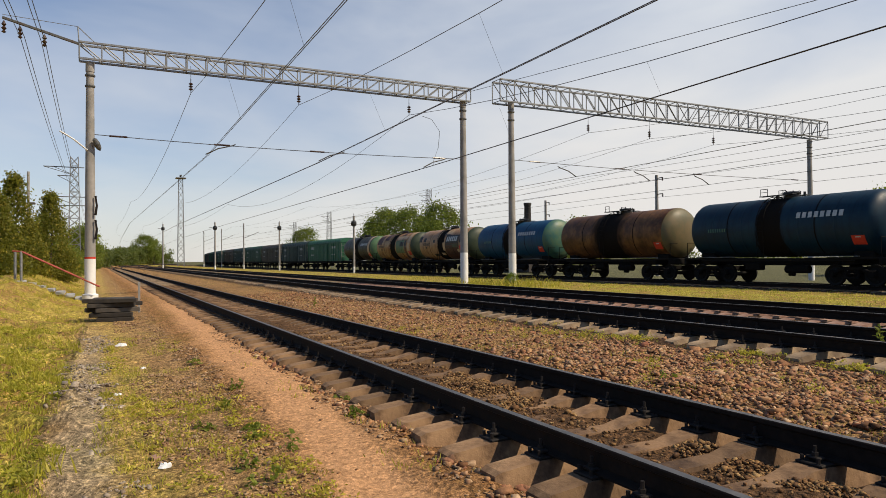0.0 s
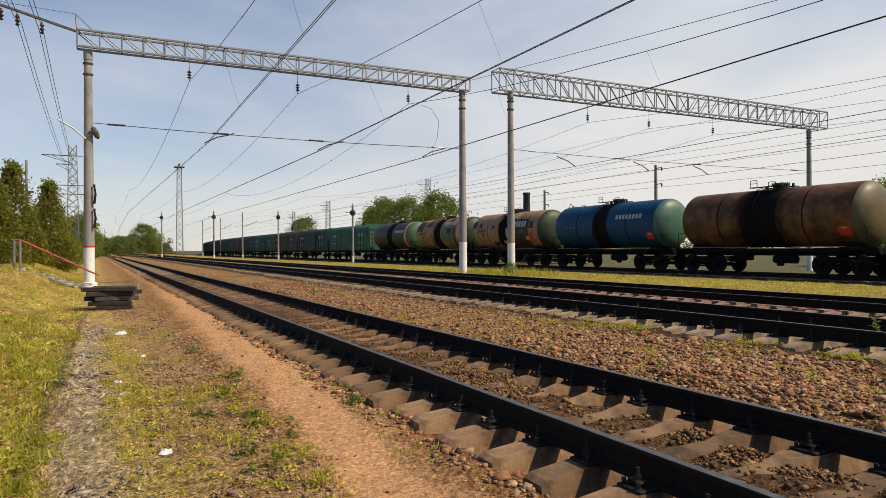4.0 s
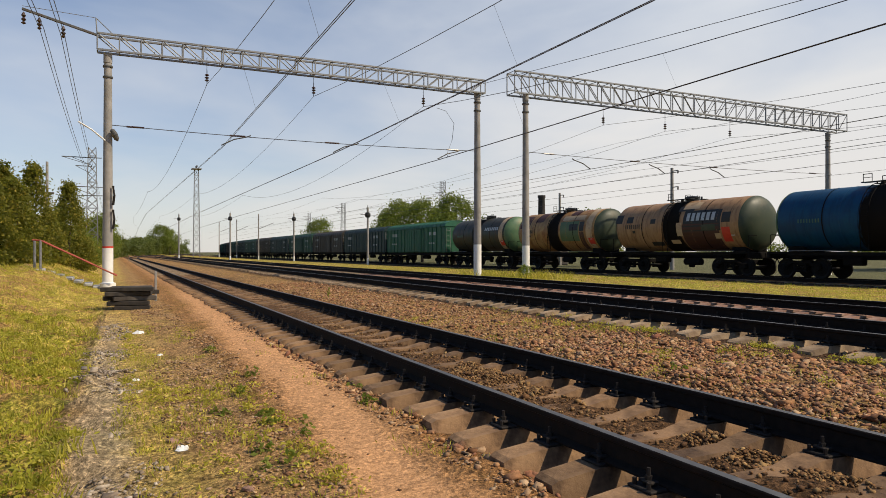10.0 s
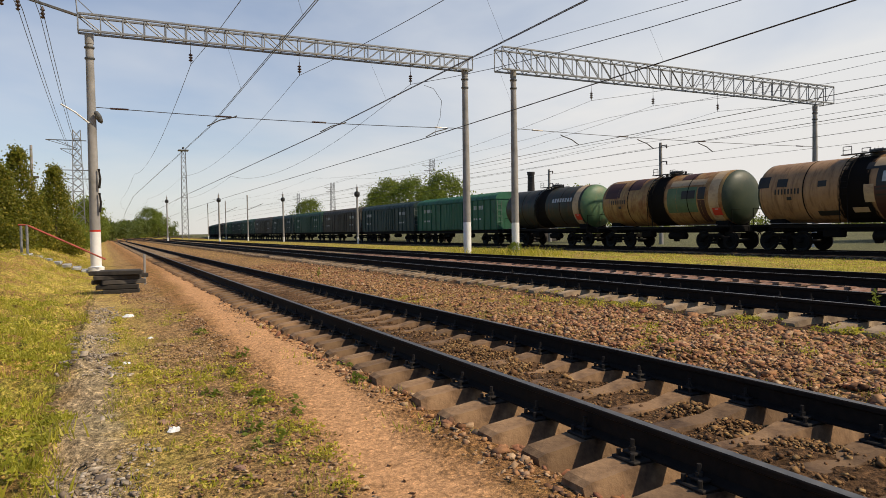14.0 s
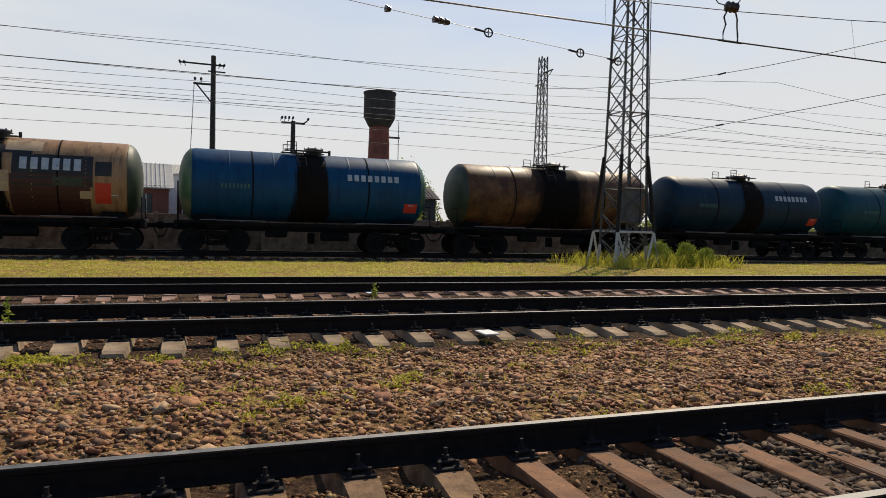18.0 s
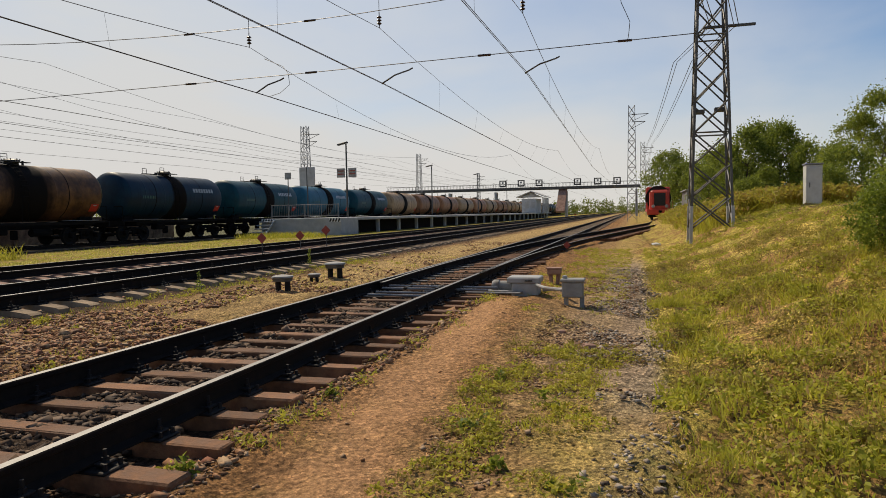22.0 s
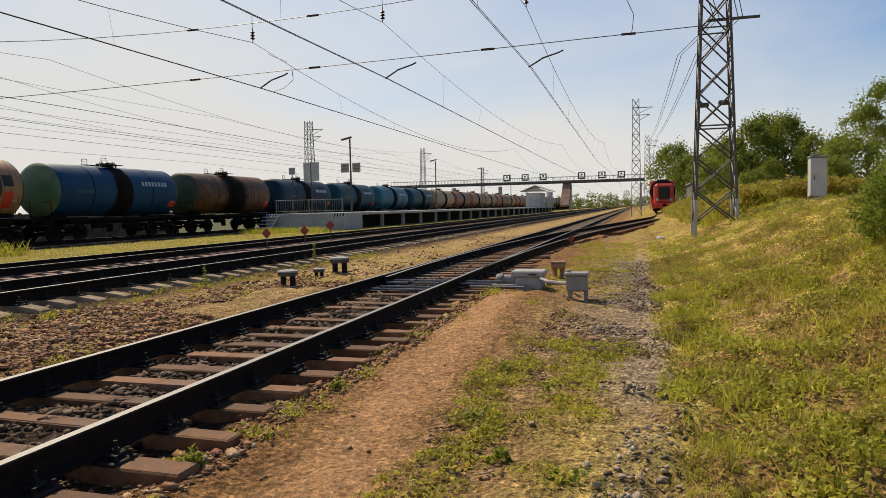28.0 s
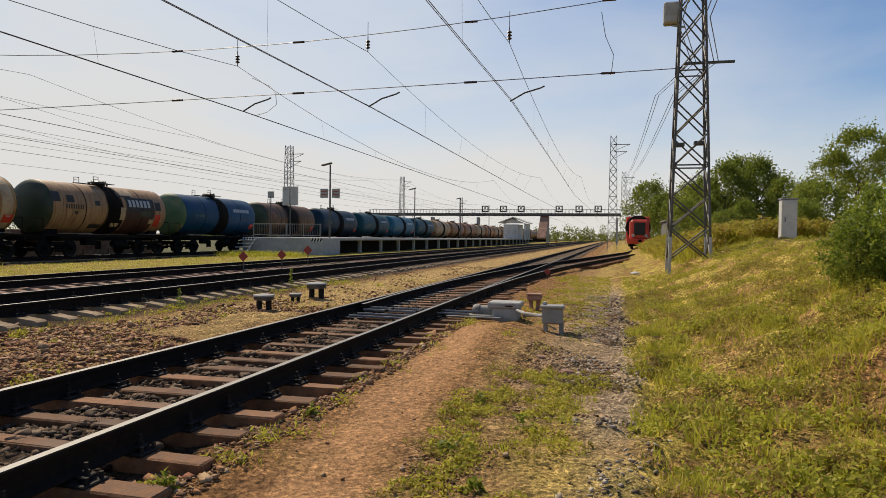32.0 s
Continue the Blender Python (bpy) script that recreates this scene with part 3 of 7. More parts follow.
KNOTS = [(-2.9, -0.36), (-2.0, -0.36), (-1.2, -0.31), (-0.85, -0.285), (-0.55, -0.3), (-0.3, -0.36), (0.05, -0.37), (0.3, -0.262), (1.3, -0.262), (1.6, -0.36), (2.2, -0.33), (2.8, -0.2), (4.2, -0.17), (4.7, -0.14), (5.2, -0.11), (7.6, -0.13), (8.4, -0.16), (9.9, -0.16),
         (10.6, -0.17), (13.2, -0.17), (14.2, -0.22), (24.5, -0.3), (25.6, -0.38), (26.8, -0.34), (29.8, -0.34), (31.5, -0.45), (40, -0.5)]


def ground_z(x, y):
    yy = y - bend(x)
    if yy < -2.9:
        east = ease(1.5, 10.0, x)
        far = 1 - 0.35 * ease(40, 90, x)
        rise_w = 0.62 * ease(-3.3, -9.5, yy) * ease(2, -12, x) + 0.25 * ease(-3.4, -8, yy)
        rise_w += (0.95 * ease(-3.3, -6.2, yy) - rise_w) * ease(-16, -29, x) * ease(-120, -70, x)
        rise_e = 1.6 * ease(-3.4, -8.6, yy) * far
        z = -0.36 + rise_w * (1 - east) + rise_e * east
    elif yy > 40:
        z = -0.5
    else:
        z = -0.5
        for (a, za), (b, zb) in zip(KNOTS, KNOTS[1:]):
            if a <= yy <= b:
                z = za + (zb - za) * (yy - a) / (b - a)
                break
    if -60 < x < 90 and -14 < yy < 30:
        on_track = (-0.2 < yy < 1.8) or (5.4 < yy < 7.4) or (10.8 < yy < 12.8) or yy > 26.5
        amp = (0.06 if 0.2 < yy < 1.4 else 0.02) if on_track else (0.05 if yy > -3.2 else 0.17)
        z += amp * (noise.noise((x * 1.7, yy * 1.7, 0)) + 0.6 * noise.noise((x * 4.5, yy * 4.5, 3)))
    if x > 1.6 and -1.0 < yy < 2.6:
        z += (0.012 if 0.12 < yy < 1.45 else 0.05) * ease(1.6, 3.0, x) * ease(-1.0, -0.6, yy) * ease(2.6, 2.0, yy)
    # sand mound by the point machine
    z += 0.16 * math.exp(-((x - 10.8) / 2.2) ** 2 - ((yy + 1.5) / 0.7) ** 2)
    return z


def spread(lo, hi, near_lo, near_hi, fine, grow=1.16):
    vals = list(np.arange(near_lo, near_hi + 1e-6, fine))
    d, v = fine, near_hi
    while v < hi:
        d *= grow
        v += d
        vals.append(min(v, hi))
    d, v = fine, near_lo
    while v > lo:
        d *= grow
        v -= d
        vals.insert(0, max(v, lo))
    return vals


gx = spread(-2500, 2500, -16, 24, 0.22, 1.06)
gy = spread(-2500, 2500, -7, 15, 0.17, 1.07)
g = Geo()
g.v = [(x, y, ground_z(x, y)) for x in gx for y in gy]
nyy = len(gy)
g.f = [(i * nyy + j, (i + 1) * nyy + j, (i + 1) * nyy + j + 1, i * nyy + j + 1) for i in range(len(gx) - 1) for j in range(nyy - 1)]
g.k = [0]
ground = thing("ground", label="yellow-green grass, sandy path and brown ballast ground", category="ground", kind="structure", geo=g, mats=M["ground"], smooth=True)

# ---- tracks ----
RAIL_PROFILE = [(-0.075, -0.18), (0.075, -0.18), (0.075, -0.168), (0.012, -0.148), (0.009, -0.05), (0.036, -0.036), (0.037, -0.008), (0.03, 0.0), (-0.03, 0.0), (-0.037, -0.008), (-0.036, -0.036), (-0.009, -0.05), (-0.012, -0.148), (-0.075, -0.168)]


def rail_geo(points):
    """A rail of flat-bottomed section along points (x, y, z of the head)."""
    g = Geo()
    n = len(RAIL_PROFILE)
    for i, p in enumerate(points):
        a, b = points[max(i - 1, 0)], points[min(i + 1, len(points) - 1)]
        d = Vector((b[0] - a[0], b[1] - a[1], 0)).normalized()
        side = Vector((-d.y, d.x, 0))
        for u, w in RAIL_PROFILE:
            q = Vector(p) + side * u
            g.v.append((q.x, q.y, q.z + w))
    for i in range(len(points) - 1):
        for j in range(n):
            g.f.append((i * n + j, i * n + (j + 1) % n, (i + 1) * n + (j + 1) % n, (i + 1) * n + j))
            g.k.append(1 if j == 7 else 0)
    g.f += [tuple(range(n))[::-1], tuple(range((len(points) - 1) * n, len(points) * n))]
    g.k += [0, 0]
    return g


def line_x(lo, hi):
    xs = [x for x in np.arange(lo, CURVE_X, 12.0)] + [CURVE_X] if lo < CURVE_X else [lo]
    v = max(lo, CURVE_X)
    while v < hi - 1:
        v = min(v + 25.0, hi)
        xs.append(v)
    return xs


def sleeper_geo(kind, seed=0):
    """Half-buried cross sleeper along y, its top at z = 0, centred under the gauge."""
    g = Geo()
    if kind == "wood":
        # hewn beam with uneven edges and ends
        g.box((0, random.uniform(-0.04, 0.04), -0.09), (random.uniform(0.165, 0.205), 2.72 + random.uniform(-0.06, 0.06), 0.18), 0.012)
        g.v = [Vector((v[0] + 0.012 * noise.noise((v[1] * 2.0, v[2] * 9, seed)) + random.uniform(-0.005, 0.005), v[1], v[2] + random.uniform(-0.005, 0.004))) for v in g.v]
        return g
    # concrete: thick sloping ends, waist in the middle
    stations = [(-1.35, 0.12, -0.06), (-1.3, 0.135, -0.035), (-0.98, 0.14, 0.0), (-0.55, 0.135, 0.0), (-0.3, 0.12, -0.05), (0.3, 0.12, -0.05), (0.55, 0.135, 0.0), (0.98, 0.14, 0.0), (1.3, 0.135, -0.035), (1.35, 0.12, -0.06)]
    for y, hw, top in stations:
        g.v += [(-hw - 0.03, y, -0.22), (hw + 0.03, y, -0.22), (hw * 0.8, y, top), (-hw * 0.8, y, top)]
    for i in range(len(stations) - 1):
        for j in range(4):
            g.f.append((i * 4 + j, i * 4 + (j + 1) % 4, i * 4 + 4 + (j + 1) % 4, i * 4 + 4 + j))
    g.f += [(3, 2, 1, 0), tuple(range(len(stations) * 4 - 4, len(stations) * 4))]
    g.f = [f[::-1] for f in g.f]
    g.k = [0] * len(g.f)
    return g


def fastening_geo():
    g = Geo()
    g.box((0, 0, 0.01), (0.2, 0.36, 0.02), 0.006)
    for s in (-1, 1):
        g.box((0, s * 0.1, 0.045), (0.11, 0.07, 0.02), 0.006)
        g.rod((0, s * 0.1, 0.02), (0, s * 0.1, 0.125), 0.013, n=6)
        g.rod((0, s * 0.1, 0.055), (0, s * 0.1, 0.08), 0.024, n=6)
        for q in (-1, 1):
            g.rod((q * 0.06, s * 0.155, 0.015), (q * 0.06, s * 0.155, 0.06), 0.014, n=6)
    return g


MESH_FAST = fastening_geo().mesh("fastening", M["iron"])
MESH_SLEEPER = {"concrete": sleeper_geo("concrete").mesh("sleeper", M["concrete"]), "old": sleeper_geo("concrete").mesh("sleeper", M["concrete_old"]), "rusty": sleeper_geo("concrete").mesh("sleeper", M["concrete_rust"]), "wood": sleeper_geo("wood").mesh("sleeper", M["wood"])}
MESH_WOOD = [sleeper_geo("wood", k).mesh("sleeper", M["wood"]) for k in range(6)]


def build_track(y0, z0, lo, hi, near_lo, near_hi, pitch, kind_at, label, fast_lo, fast_hi):
    tr = thing("railway_track", (0, 0, 0), label, "railway track", "parallel tracks of the yard", "structure")
    xs = line_x(lo, hi)
    for k in range(2):
        pts = [(x, y0 + k * GAUGE + bend(x), z0) for x in xs]
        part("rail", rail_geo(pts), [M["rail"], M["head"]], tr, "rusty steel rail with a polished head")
    cy = y0 + GAUGE / 2
    far = Geo()
    x = lo
    i = 0
    while x < hi:
        kind = kind_at(x)
        if near_lo <= x <= near_hi:
            jit = random.uniform(-1, 1)
            s = part("sleeper", MESH_WOOD[i % 6] if kind == "wood" else MESH_SLEEPER[kind], None, tr, at=pose(x + jit * 0.02, cy + random.uniform(-0.05, 0.05), z0 - 0.2 + random.uniform(-0.012, 0.006), random.uniform(-0.5, 0.5), 0, jit * 1.2))
            if fast_lo <= x <= fast_hi:
                for sy in (-1, 1):
                    part("fastening", MESH_FAST, None, s, at=(0, sy * GAUGE / 2, 0.0))
        elif x > -160:
            far.box((x, cy + bend(x), z0 - 0.24), (0.22, 2.7, 0.1))
        x += pitch
        i += 1
    if far.v:
        tagged(part("distant_sleepers", far, M["concrete"], tr), kind="stuff")
    return tr


build_track(0.0, 0.0, -420, 300, -46, 36, 0.545, lambda x: "old" if x < 2.2 else "wood", "nearest railway track, concrete sleepers changing to wood", -16, 20)
build_track(5.62, 0.18, -420, 400, -46, 46, 0.55, lambda x: "concrete", "railway track on pale concrete sleepers in ballast", -18, 18)
build_track(11.01, 0.08, -420, 400, -40, 44, 0.56, lambda x: "rusty" if noise.noise((x * 0.08, 1, 1)) > -0.25 else "concrete", "railway track on rust-stained concrete sleepers", 90, 91)
build_track(27.4, -0.1, -420, 500, -40, 60, 0.56, lambda x: "concrete", "railway track that carries the goods train", 90, 91)

# turnout that leaves the nearest track to the south-east
T0, TF = 13.0, 37.0


def turn_off(x):
    """How far the branch lies south of the nearest track."""
    if x < T0:
        return 0.0
    if x < TF:
        return GAUGE * ((x - T0) / (TF - T0)) ** 2
    s = 2 * GAUGE / (TF - T0)
    v = GAUGE + s * (x - TF)
    return v if v < 5.4 else 5.4 + 1.8 * (1 - math.exp(-(v - 5.4) / 1.8))


branch = thing("turnout_branch", (0, 0, 0), "branch track curving off over wooden switch sleepers", "railway track", "parallel tracks of the yard", "structure")
bx = [T0 - 0.35, T0 + 0.02] + [T0 + 1.5 * i for i in range(1, 17)] + [40 + 4 * i for i in range(30)]
for k, nm in ((0, "near"), (1, "far")):
    gap = 0.15 * k  # the far tongue stands open at its tip
    pts = [(x, k * GAUGE - turn_off(x) - gap * max(0.0, 1 - (x - T0) / 6.5), -0.012 if x < T0 + 1 else 0.0) for x in bx[1 - k:]]
    part("rail", rail_geo(pts), [M["rail"], M["head"]], branch, "rusty curved turnout rail")
for x in np.arange(37.5, 110, 0.55):
    part("sleeper", MESH_SLEEPER["wood"], None, branch, at=pose(x, GAUGE / 2 - turn_off(x), -0.2))
for i, x in enumerate(np.arange(14.5, 35, 2.6)):
    gg = Geo().box((0, 0, 0), (0.16, 0.1, 0.06), 0.01)
    part("rail_chair", gg, M["iron"], branch, at=(x, GAUGE - 0.15, -0.15))
for i in range(14):
    x = 11.95 + 0.545 * i
    for y in (0.2, GAUGE - 0.27):
        part("slide_plate", Geo().box((0, 0, 0), (0.13, 0.36, 0.022), 0.006), M["greysteel"], branch, "worn steel plate under the switch tongue", at=(x, y, -0.186))
for x, y0, y1, z in ((12.62, -0.6, 1.42, -0.13), (12.95, -0.7, 1.4, -0.12), (11.9, 0.1, 1.42, -0.165), (12.3, 0.1, 1.42, -0.165)):
    part("switch_rod", Geo().rod((x, y0, z), (x + 0.03, y1, z + 0.01), 0.022, n=6), M["galv"], branch, "steel rod that moves the points")
for y in (0.35, 0.95):
    part("rod_clamp", Geo().box((12.78, y, -0.115), (0.42, 0.06, 0.045), 0.01), M["iron"], branch)
for k in range(3):
    part("base_strap", Geo().box((12.7 + 0.22 * k, -0.62, -0.185), (0.07, 1.1, 0.025), 0.006), M["galv"], branch, "flat steel strap to the point machine")

# ---- train: tank wagons and covered wagons ----
WHEEL_R = 0.475


def bogie_mesh():
    g = Geo()
    for s in (-1, 1):
        y = s * 1.02
        # side frame: arched beam with two pedestals
        g.box((0, y, 0.78), (1.15, 0.16, 0.16), 0.03)
        for q in (-1, 1):
            g.box((q * 0.62, y, 0.68), (0.5, 0.15, 0.14), 0.03, m=Matrix.Rotation(q * radians(24), 3, "Y"))
            g.box((q * 0.92, y, 0.55), (0.32, 0.2, 0.3), 0.05)
            g.rod((q * 0.92, y - 0.13, 0.5), (q * 0.92, y + 0.13, 0.5), 0.13, n=12)
            g.box((q * 0.28, y, 0.55), (0.09, 0.14, 0.42), 0.02)
        g.box((0, y, 0.34), (0.7, 0.16, 0.1), 0.03)
        for q in (-0.14, 0.14):
            for h in range(4):
                g.rod((q, y, 0.4 + h * 0.08), (q, y, 0.44 + h * 0.08), 0.1, n=10)
    g.box((0, 0, 0.72), (0.4, 2.1, 0.24), 0.04)
    for q in (-1, 1):
        g.box((q * 0.48, 0, 0.48), (0.06, 1.7, 0.1), 0.02)
        for s in (-1, 1):
            g.box((q * 0.42, s * 0.78, 0.5), (0.09, 0.09, 0.34), 0.02)
    return g.mesh("bogie_frame", M["chassis"])


ME_BOGIE = bogie_mesh()


def coupler_mesh():
    g = Geo()
    g.box((-0.3, 0, 0), (0.5, 0.16, 0.2), 0.03)
    g.box((0.0, 0.03, 0), (0.2, 0.34, 0.3), 0.05)
    g.box((0.08, -0.12, 0), (0.16, 0.1, 0.26), 0.03)
    g.tube([(-0.25, 0.35, -0.05), (-0.12, 0.36, -0.35), (0.1, 0.3, -0.5), (0.2, 0.2, -0.42)], 0.025, 6)
    return g.mesh("coupler", M["chassis"])


ME_COUPLER = coupler_mesh()


def running_gear(car, length, base, spin):
    for s in (-1, 1):
        b = part("bogie", ME_BOGIE, None, car, at=(s * base / 2, 0, 0))
        for q in (-1, 1):
            ws = part("wheelset", ME_AXLE, None, b, at=(q * 0.925, 0, WHEEL_R))
            spin.append((ws, q * 0.925))
        part("coupler", ME_COUPLER, None, car, at=pose(s * (length / 2 - 0.05), 0, 1.06, 0, 0, 0 if s > 0 else 180))


def axle_with_wheels():
    """One rigid wheelset: axle and its two pressed-on wheels."""
    g = Geo()
    g.rod((0, -1.1, 0), (0, 1.1, 0), 0.075, n=10)
    for s in (-1, 1):
        h = Geo().lathe([(0.13, -0.08), (0.2, -0.06), (0.36, -0.02), (0.43, -0.065), (0.475, -0.065), (0.48, 0.03), (0.505, 0.035), (0.505, 0.065), (0.4, 0.05), (0.13, 0.08)], 26, "y")
        g.add([Vector((v.x, -s * v.y + s * 0.8, v.z)) for v in h.v], [f if s < 0 else f[::-1] for f in h.f], 0)
        for i in range(5):
            an = i * 2 * pi / 5
            g.box((0.28 * cos(an), s * 0.86, 0.28 * sin(an)), (0.06, 0.03, 0.06), 0.008)
    return g.mesh("wheelset", M["wheel"], True)


ME_AXLE = axle_with_wheels()
TANK_R, TANK_Z, TANK_H = 1.5, 2.82, 5.32


def tank_shell():
    g = Geo()
    prof = []
    for i in range(9):
        a = pi / 2 * i / 8
        prof.append((max(TANK_R * sin(a) ** 0.8, 0.02), -TANK_H + 0.62 * (1 - cos(a)) - 0.0 if i else -TANK_H))
    left = [(r, x) for r, x in prof]
    body = []
    for x in (-3.4, -1.6, 1.6, 3.4):
        body += [(TANK_R, x - 0.2), (TANK_R, x - 0.06), (TANK_R, x - 0.03), (TANK_R + 0.006, x - 0.012), (TANK_R + 0.006, x + 0.012), (TANK_R, x + 0.03), (TANK_R, x + 0.06), (TANK_R, x + 0.2)]
    right = [(r, -x) for r, x in reversed(left)]
    g.lathe(left + body + right, 56, "x", c=(0, 0, TANK_Z))
    return g


ME_TANK = {}


def tank_end():
    """The painted end cap, a thin skin over the dished head."""
    g = Geo()
    prof = []
    for i in range(9):
        a = pi / 2 * (1 - i / 8)
        prof.append((max(TANK_R * sin(a) ** 0.8, 0.02) + 0.012, TANK_H - 0.62 * (1 - cos(a)) + 0.014))
    prof = prof[1:]
    return g.lathe(prof, 56, "x", c=(0, 0, TANK_Z))


def arc_panel(g, x0, x1, a0, a1, r=TANK_R + 0.006, n=8, k=0):
    """A thin curved panel on the shell; angles in degrees above the horizontal of the south side."""
    vs = []
    for i in range(n + 1):
        a = radians(a0 + (a1 - a0) * i / n)
        for x in (x0, x1):
            vs.append((x, -r * cos(a), TANK_Z + r * sin(a)))
    g.add(vs, [(2 * i, 2 * i + 1, 2 * i + 3, 2 * i + 2) for i in range(n)], k)
    return g


def saddle_frame():
    g = Geo()
    g.box((0, 0, 1.08), (11.0, 0.5, 0.36), 0.03)
    for s in (-1, 1):
        g.box((s * 5.4, 0, 1.12), (0.16, 2.9, 0.34), 0.03)
        g.box((s * 3.9, 0, 1.12), (0.6, 2.6, 0.3), 0.03)
        g.box((s * 4.3, 0, 1.42), (0.9, 1.7, 0.3), 0.05)
        for y in (-1, 1):
            g.box((s * 4.2, y * 1.36, 1.24), (2.5, 0.14, 0.12), 0.02)
            g.rod((s * 5.35, y * 1.3, 1.25), (s * 5.35, y * 1.3, 2.15), 0.02, n=6)
            g.rod((s * 5.35, y * 1.3, 2.15), (s * 5.35, y * 0.7, 2.15), 0.02, n=6)
    for y in (-1, 1):
        g.box((0, y * 1.36, 1.18), (8.6, 0.1, 0.16), 0.02)
    g.box((-1.4, -0.7, 0.85), (0.9, 0.5, 0.4), 0.06)
    g.rod((0.5, -0.8, 0.72), (1.7, -0.8, 0.72), 0.2, n=14)
    g.box((0.2, 0, 0.62), (0.3, 0.3, 0.5), 0.05)
    return g.mesh("underframe", M["chassis"])


ME_FRAME = saddle_frame()


def straps_mesh():
    g = Geo()
    arc_panel(g, -0.03, 0.03, -60, 240, TANK_R + 0.012, 40)
    return g


def sill_mesh():
    return Geo().box((0, -1.45, 1.335), (2.6, 0.1, 0.03), 0.008).mesh("running_board", M["galv"])


ME_BOARD = sill_mesh()


def hatch_mesh():
    g = Geo()
    top = TANK_Z + TANK_R
    g.lathe([(0.36, -0.06), (0.36, 0.16), (0.42, 0.17), (0.42, 0.22), (0.3, 0.28), (0.05, 0.3)], 20, "z", c=(0.25, 0, top))
    for i in range(8):
        a = i * pi / 4
        g.rod((0.25 + 0.4 * cos(a), 0.4 * sin(a), top + 0.12), (0.25 + 0.4 * cos(a), 0.4 * sin(a), top + 0.3), 0.025, n=6)
    g.rod((-0.55, 0, top - 0.05), (-0.55, 0, top + 0.18), 0.09, n=10)
    g.rod((0.95, 0, top - 0.05), (0.95, 0, top + 0.22), 0.06, n=10)
    return g.mesh("hatch", M["black"])


def platform_mesh():
    g = Geo()
    top = TANK_Z + TANK_R + 0.1
    for y in (-0.55, 0.55):
        g.box((-0.15, y, top), (1.9, 0.34, 0.04), 0.01)
    for s in (-1, 1):
        for x in (-1.0, -0.6):
            g.rod((x, s * 0.7, top), (x, s * 0.7, top + 0.36), 0.018, n=6)
        g.rod((-1.0, s * 0.7, top + 0.36), (-0.6, s * 0.7, top + 0.36), 0.018, n=6)
        g.rod((-1.0, s * 0.7, top + 0.2), (-0.6, s * 0.7, top + 0.2), 0.014, n=6)
    return g.mesh("top_platform", M["black"])


def ladder_mesh():
    g = Geo()
    for s in (-1, 1):
        for x in (-0.62, -0.25):
            pts = [(x, s * (TANK_R + 0.1) * cos(radians(a)), TANK_Z + (TANK_R + 0.1) * sin(radians(a))) for a in range(-10, 81, 15)]
            g.tube([(x, s * 1.5, 1.3)] + pts, 0.02, 5)
        for i in range(9):
            a = radians(-8 + i * 10)
            p = (s * (TANK_R + 0.1) * cos(a), TANK_Z + (TANK_R + 0.1) * sin(a))
            g.rod((-0.62, p[0], p[1]), (-0.25, p[0], p[1]), 0.014, n=5)
    return g.mesh("ladder", M["chassis"])


ME_STRAP = {}
ME_HATCH, ME_TOP, ME_LADDER, ME_END = hatch_mesh(), platform_mesh(), ladder_mesh(), {}
PAINTS = {
    "blue": ((0.001, 0.042, 0.105), (0.002, 0.06, 0.125)), "navy": ((0.002, 0.02, 0.042), (0.006, 0.034, 0.056)), "teal": ((0.002, 0.045, 0.062), (0.005, 0.06, 0.075)), "light_blue": ((0.02, 0.13, 0.2), (0.04, 0.15, 0.2)),
    "brown": ((0.07, 0.03, 0.012), (0.25, 0.12, 0.045)), "beige": ((0.43, 0.255, 0.13), (0.33, 0.185, 0.09)), "camo": ((0.42, 0.26, 0.1), (0.2, 0.06, 0.024)), "grey": ((0.028, 0.036, 0.028), (0.05, 0.05, 0.038)),
    "orange": ((0.36, 0.17, 0.075), (0.27, 0.14, 0.07)), "cream": ((0.42, 0.28, 0.15), (0.32, 0.2, 0.1)),
}
WORDS = {"blue": "blue", "navy": "dark blue", "teal": "blue-green", "light_blue": "pale blue", "brown": "brown", "beige": "beige repainted", "camo": "beige and green patched", "grey": "dark grey", "orange": "orange-brown", "cream": "cream"}
for key, (a, b) in PAINTS.items():
    M["tank_" + key] = tank_mat("tank_paint_" + key, a, b, spill=1.05 if key == "brown" else 0.66, rust=tuple(v * 0.6 for v in a) if a[2] > a[0] else (0.1, 0.042, 0.02))
    ME_STRAP[key] = straps_mesh().mesh("strap", M["tank_" + key])
    ME_TANK[key] = tank_shell().mesh("tank", M["tank_" + key], True)
M["end_green"] = surface("end_green", (0.05, 0.12, 0.06), (0.1, 0.18, 0.09), 1.2, 0.55, 0, 0.1, 0.01, (0.2, 0.18, 0.08), 0.7, (0.52, 0.72))
M["patch_black"] = surface("patch_black", (0.012, 0.012, 0.012), (0.03, 0.028, 0.025), 3, 0.6, 0, 0.05, 0.005)
M["patch_wine"] = surface("patch_wine", (0.045, 0.014, 0.01), (0.07, 0.025, 0.018), 3, 0.6, 0, 0.05, 0.005)
M["patch_beige"] = surface("patch_beige", (0.4, 0.28, 0.16), (0.52, 0.38, 0.23), 3, 0.6, 0, 0.05, 0.005, (0.2, 0.11, 0.06), 1.5)
M["patch_green"] = surface("patch_green", (0.06, 0.11, 0.05), (0.1, 0.16, 0.08), 3, 0.6, 0, 0.05, 0.005)
M["mark_white"] = surface("mark_white", (0.32, 0.36, 0.38), (0.5, 0.52, 0.53), 6, 0.6, 0, 0.05, 0.003)
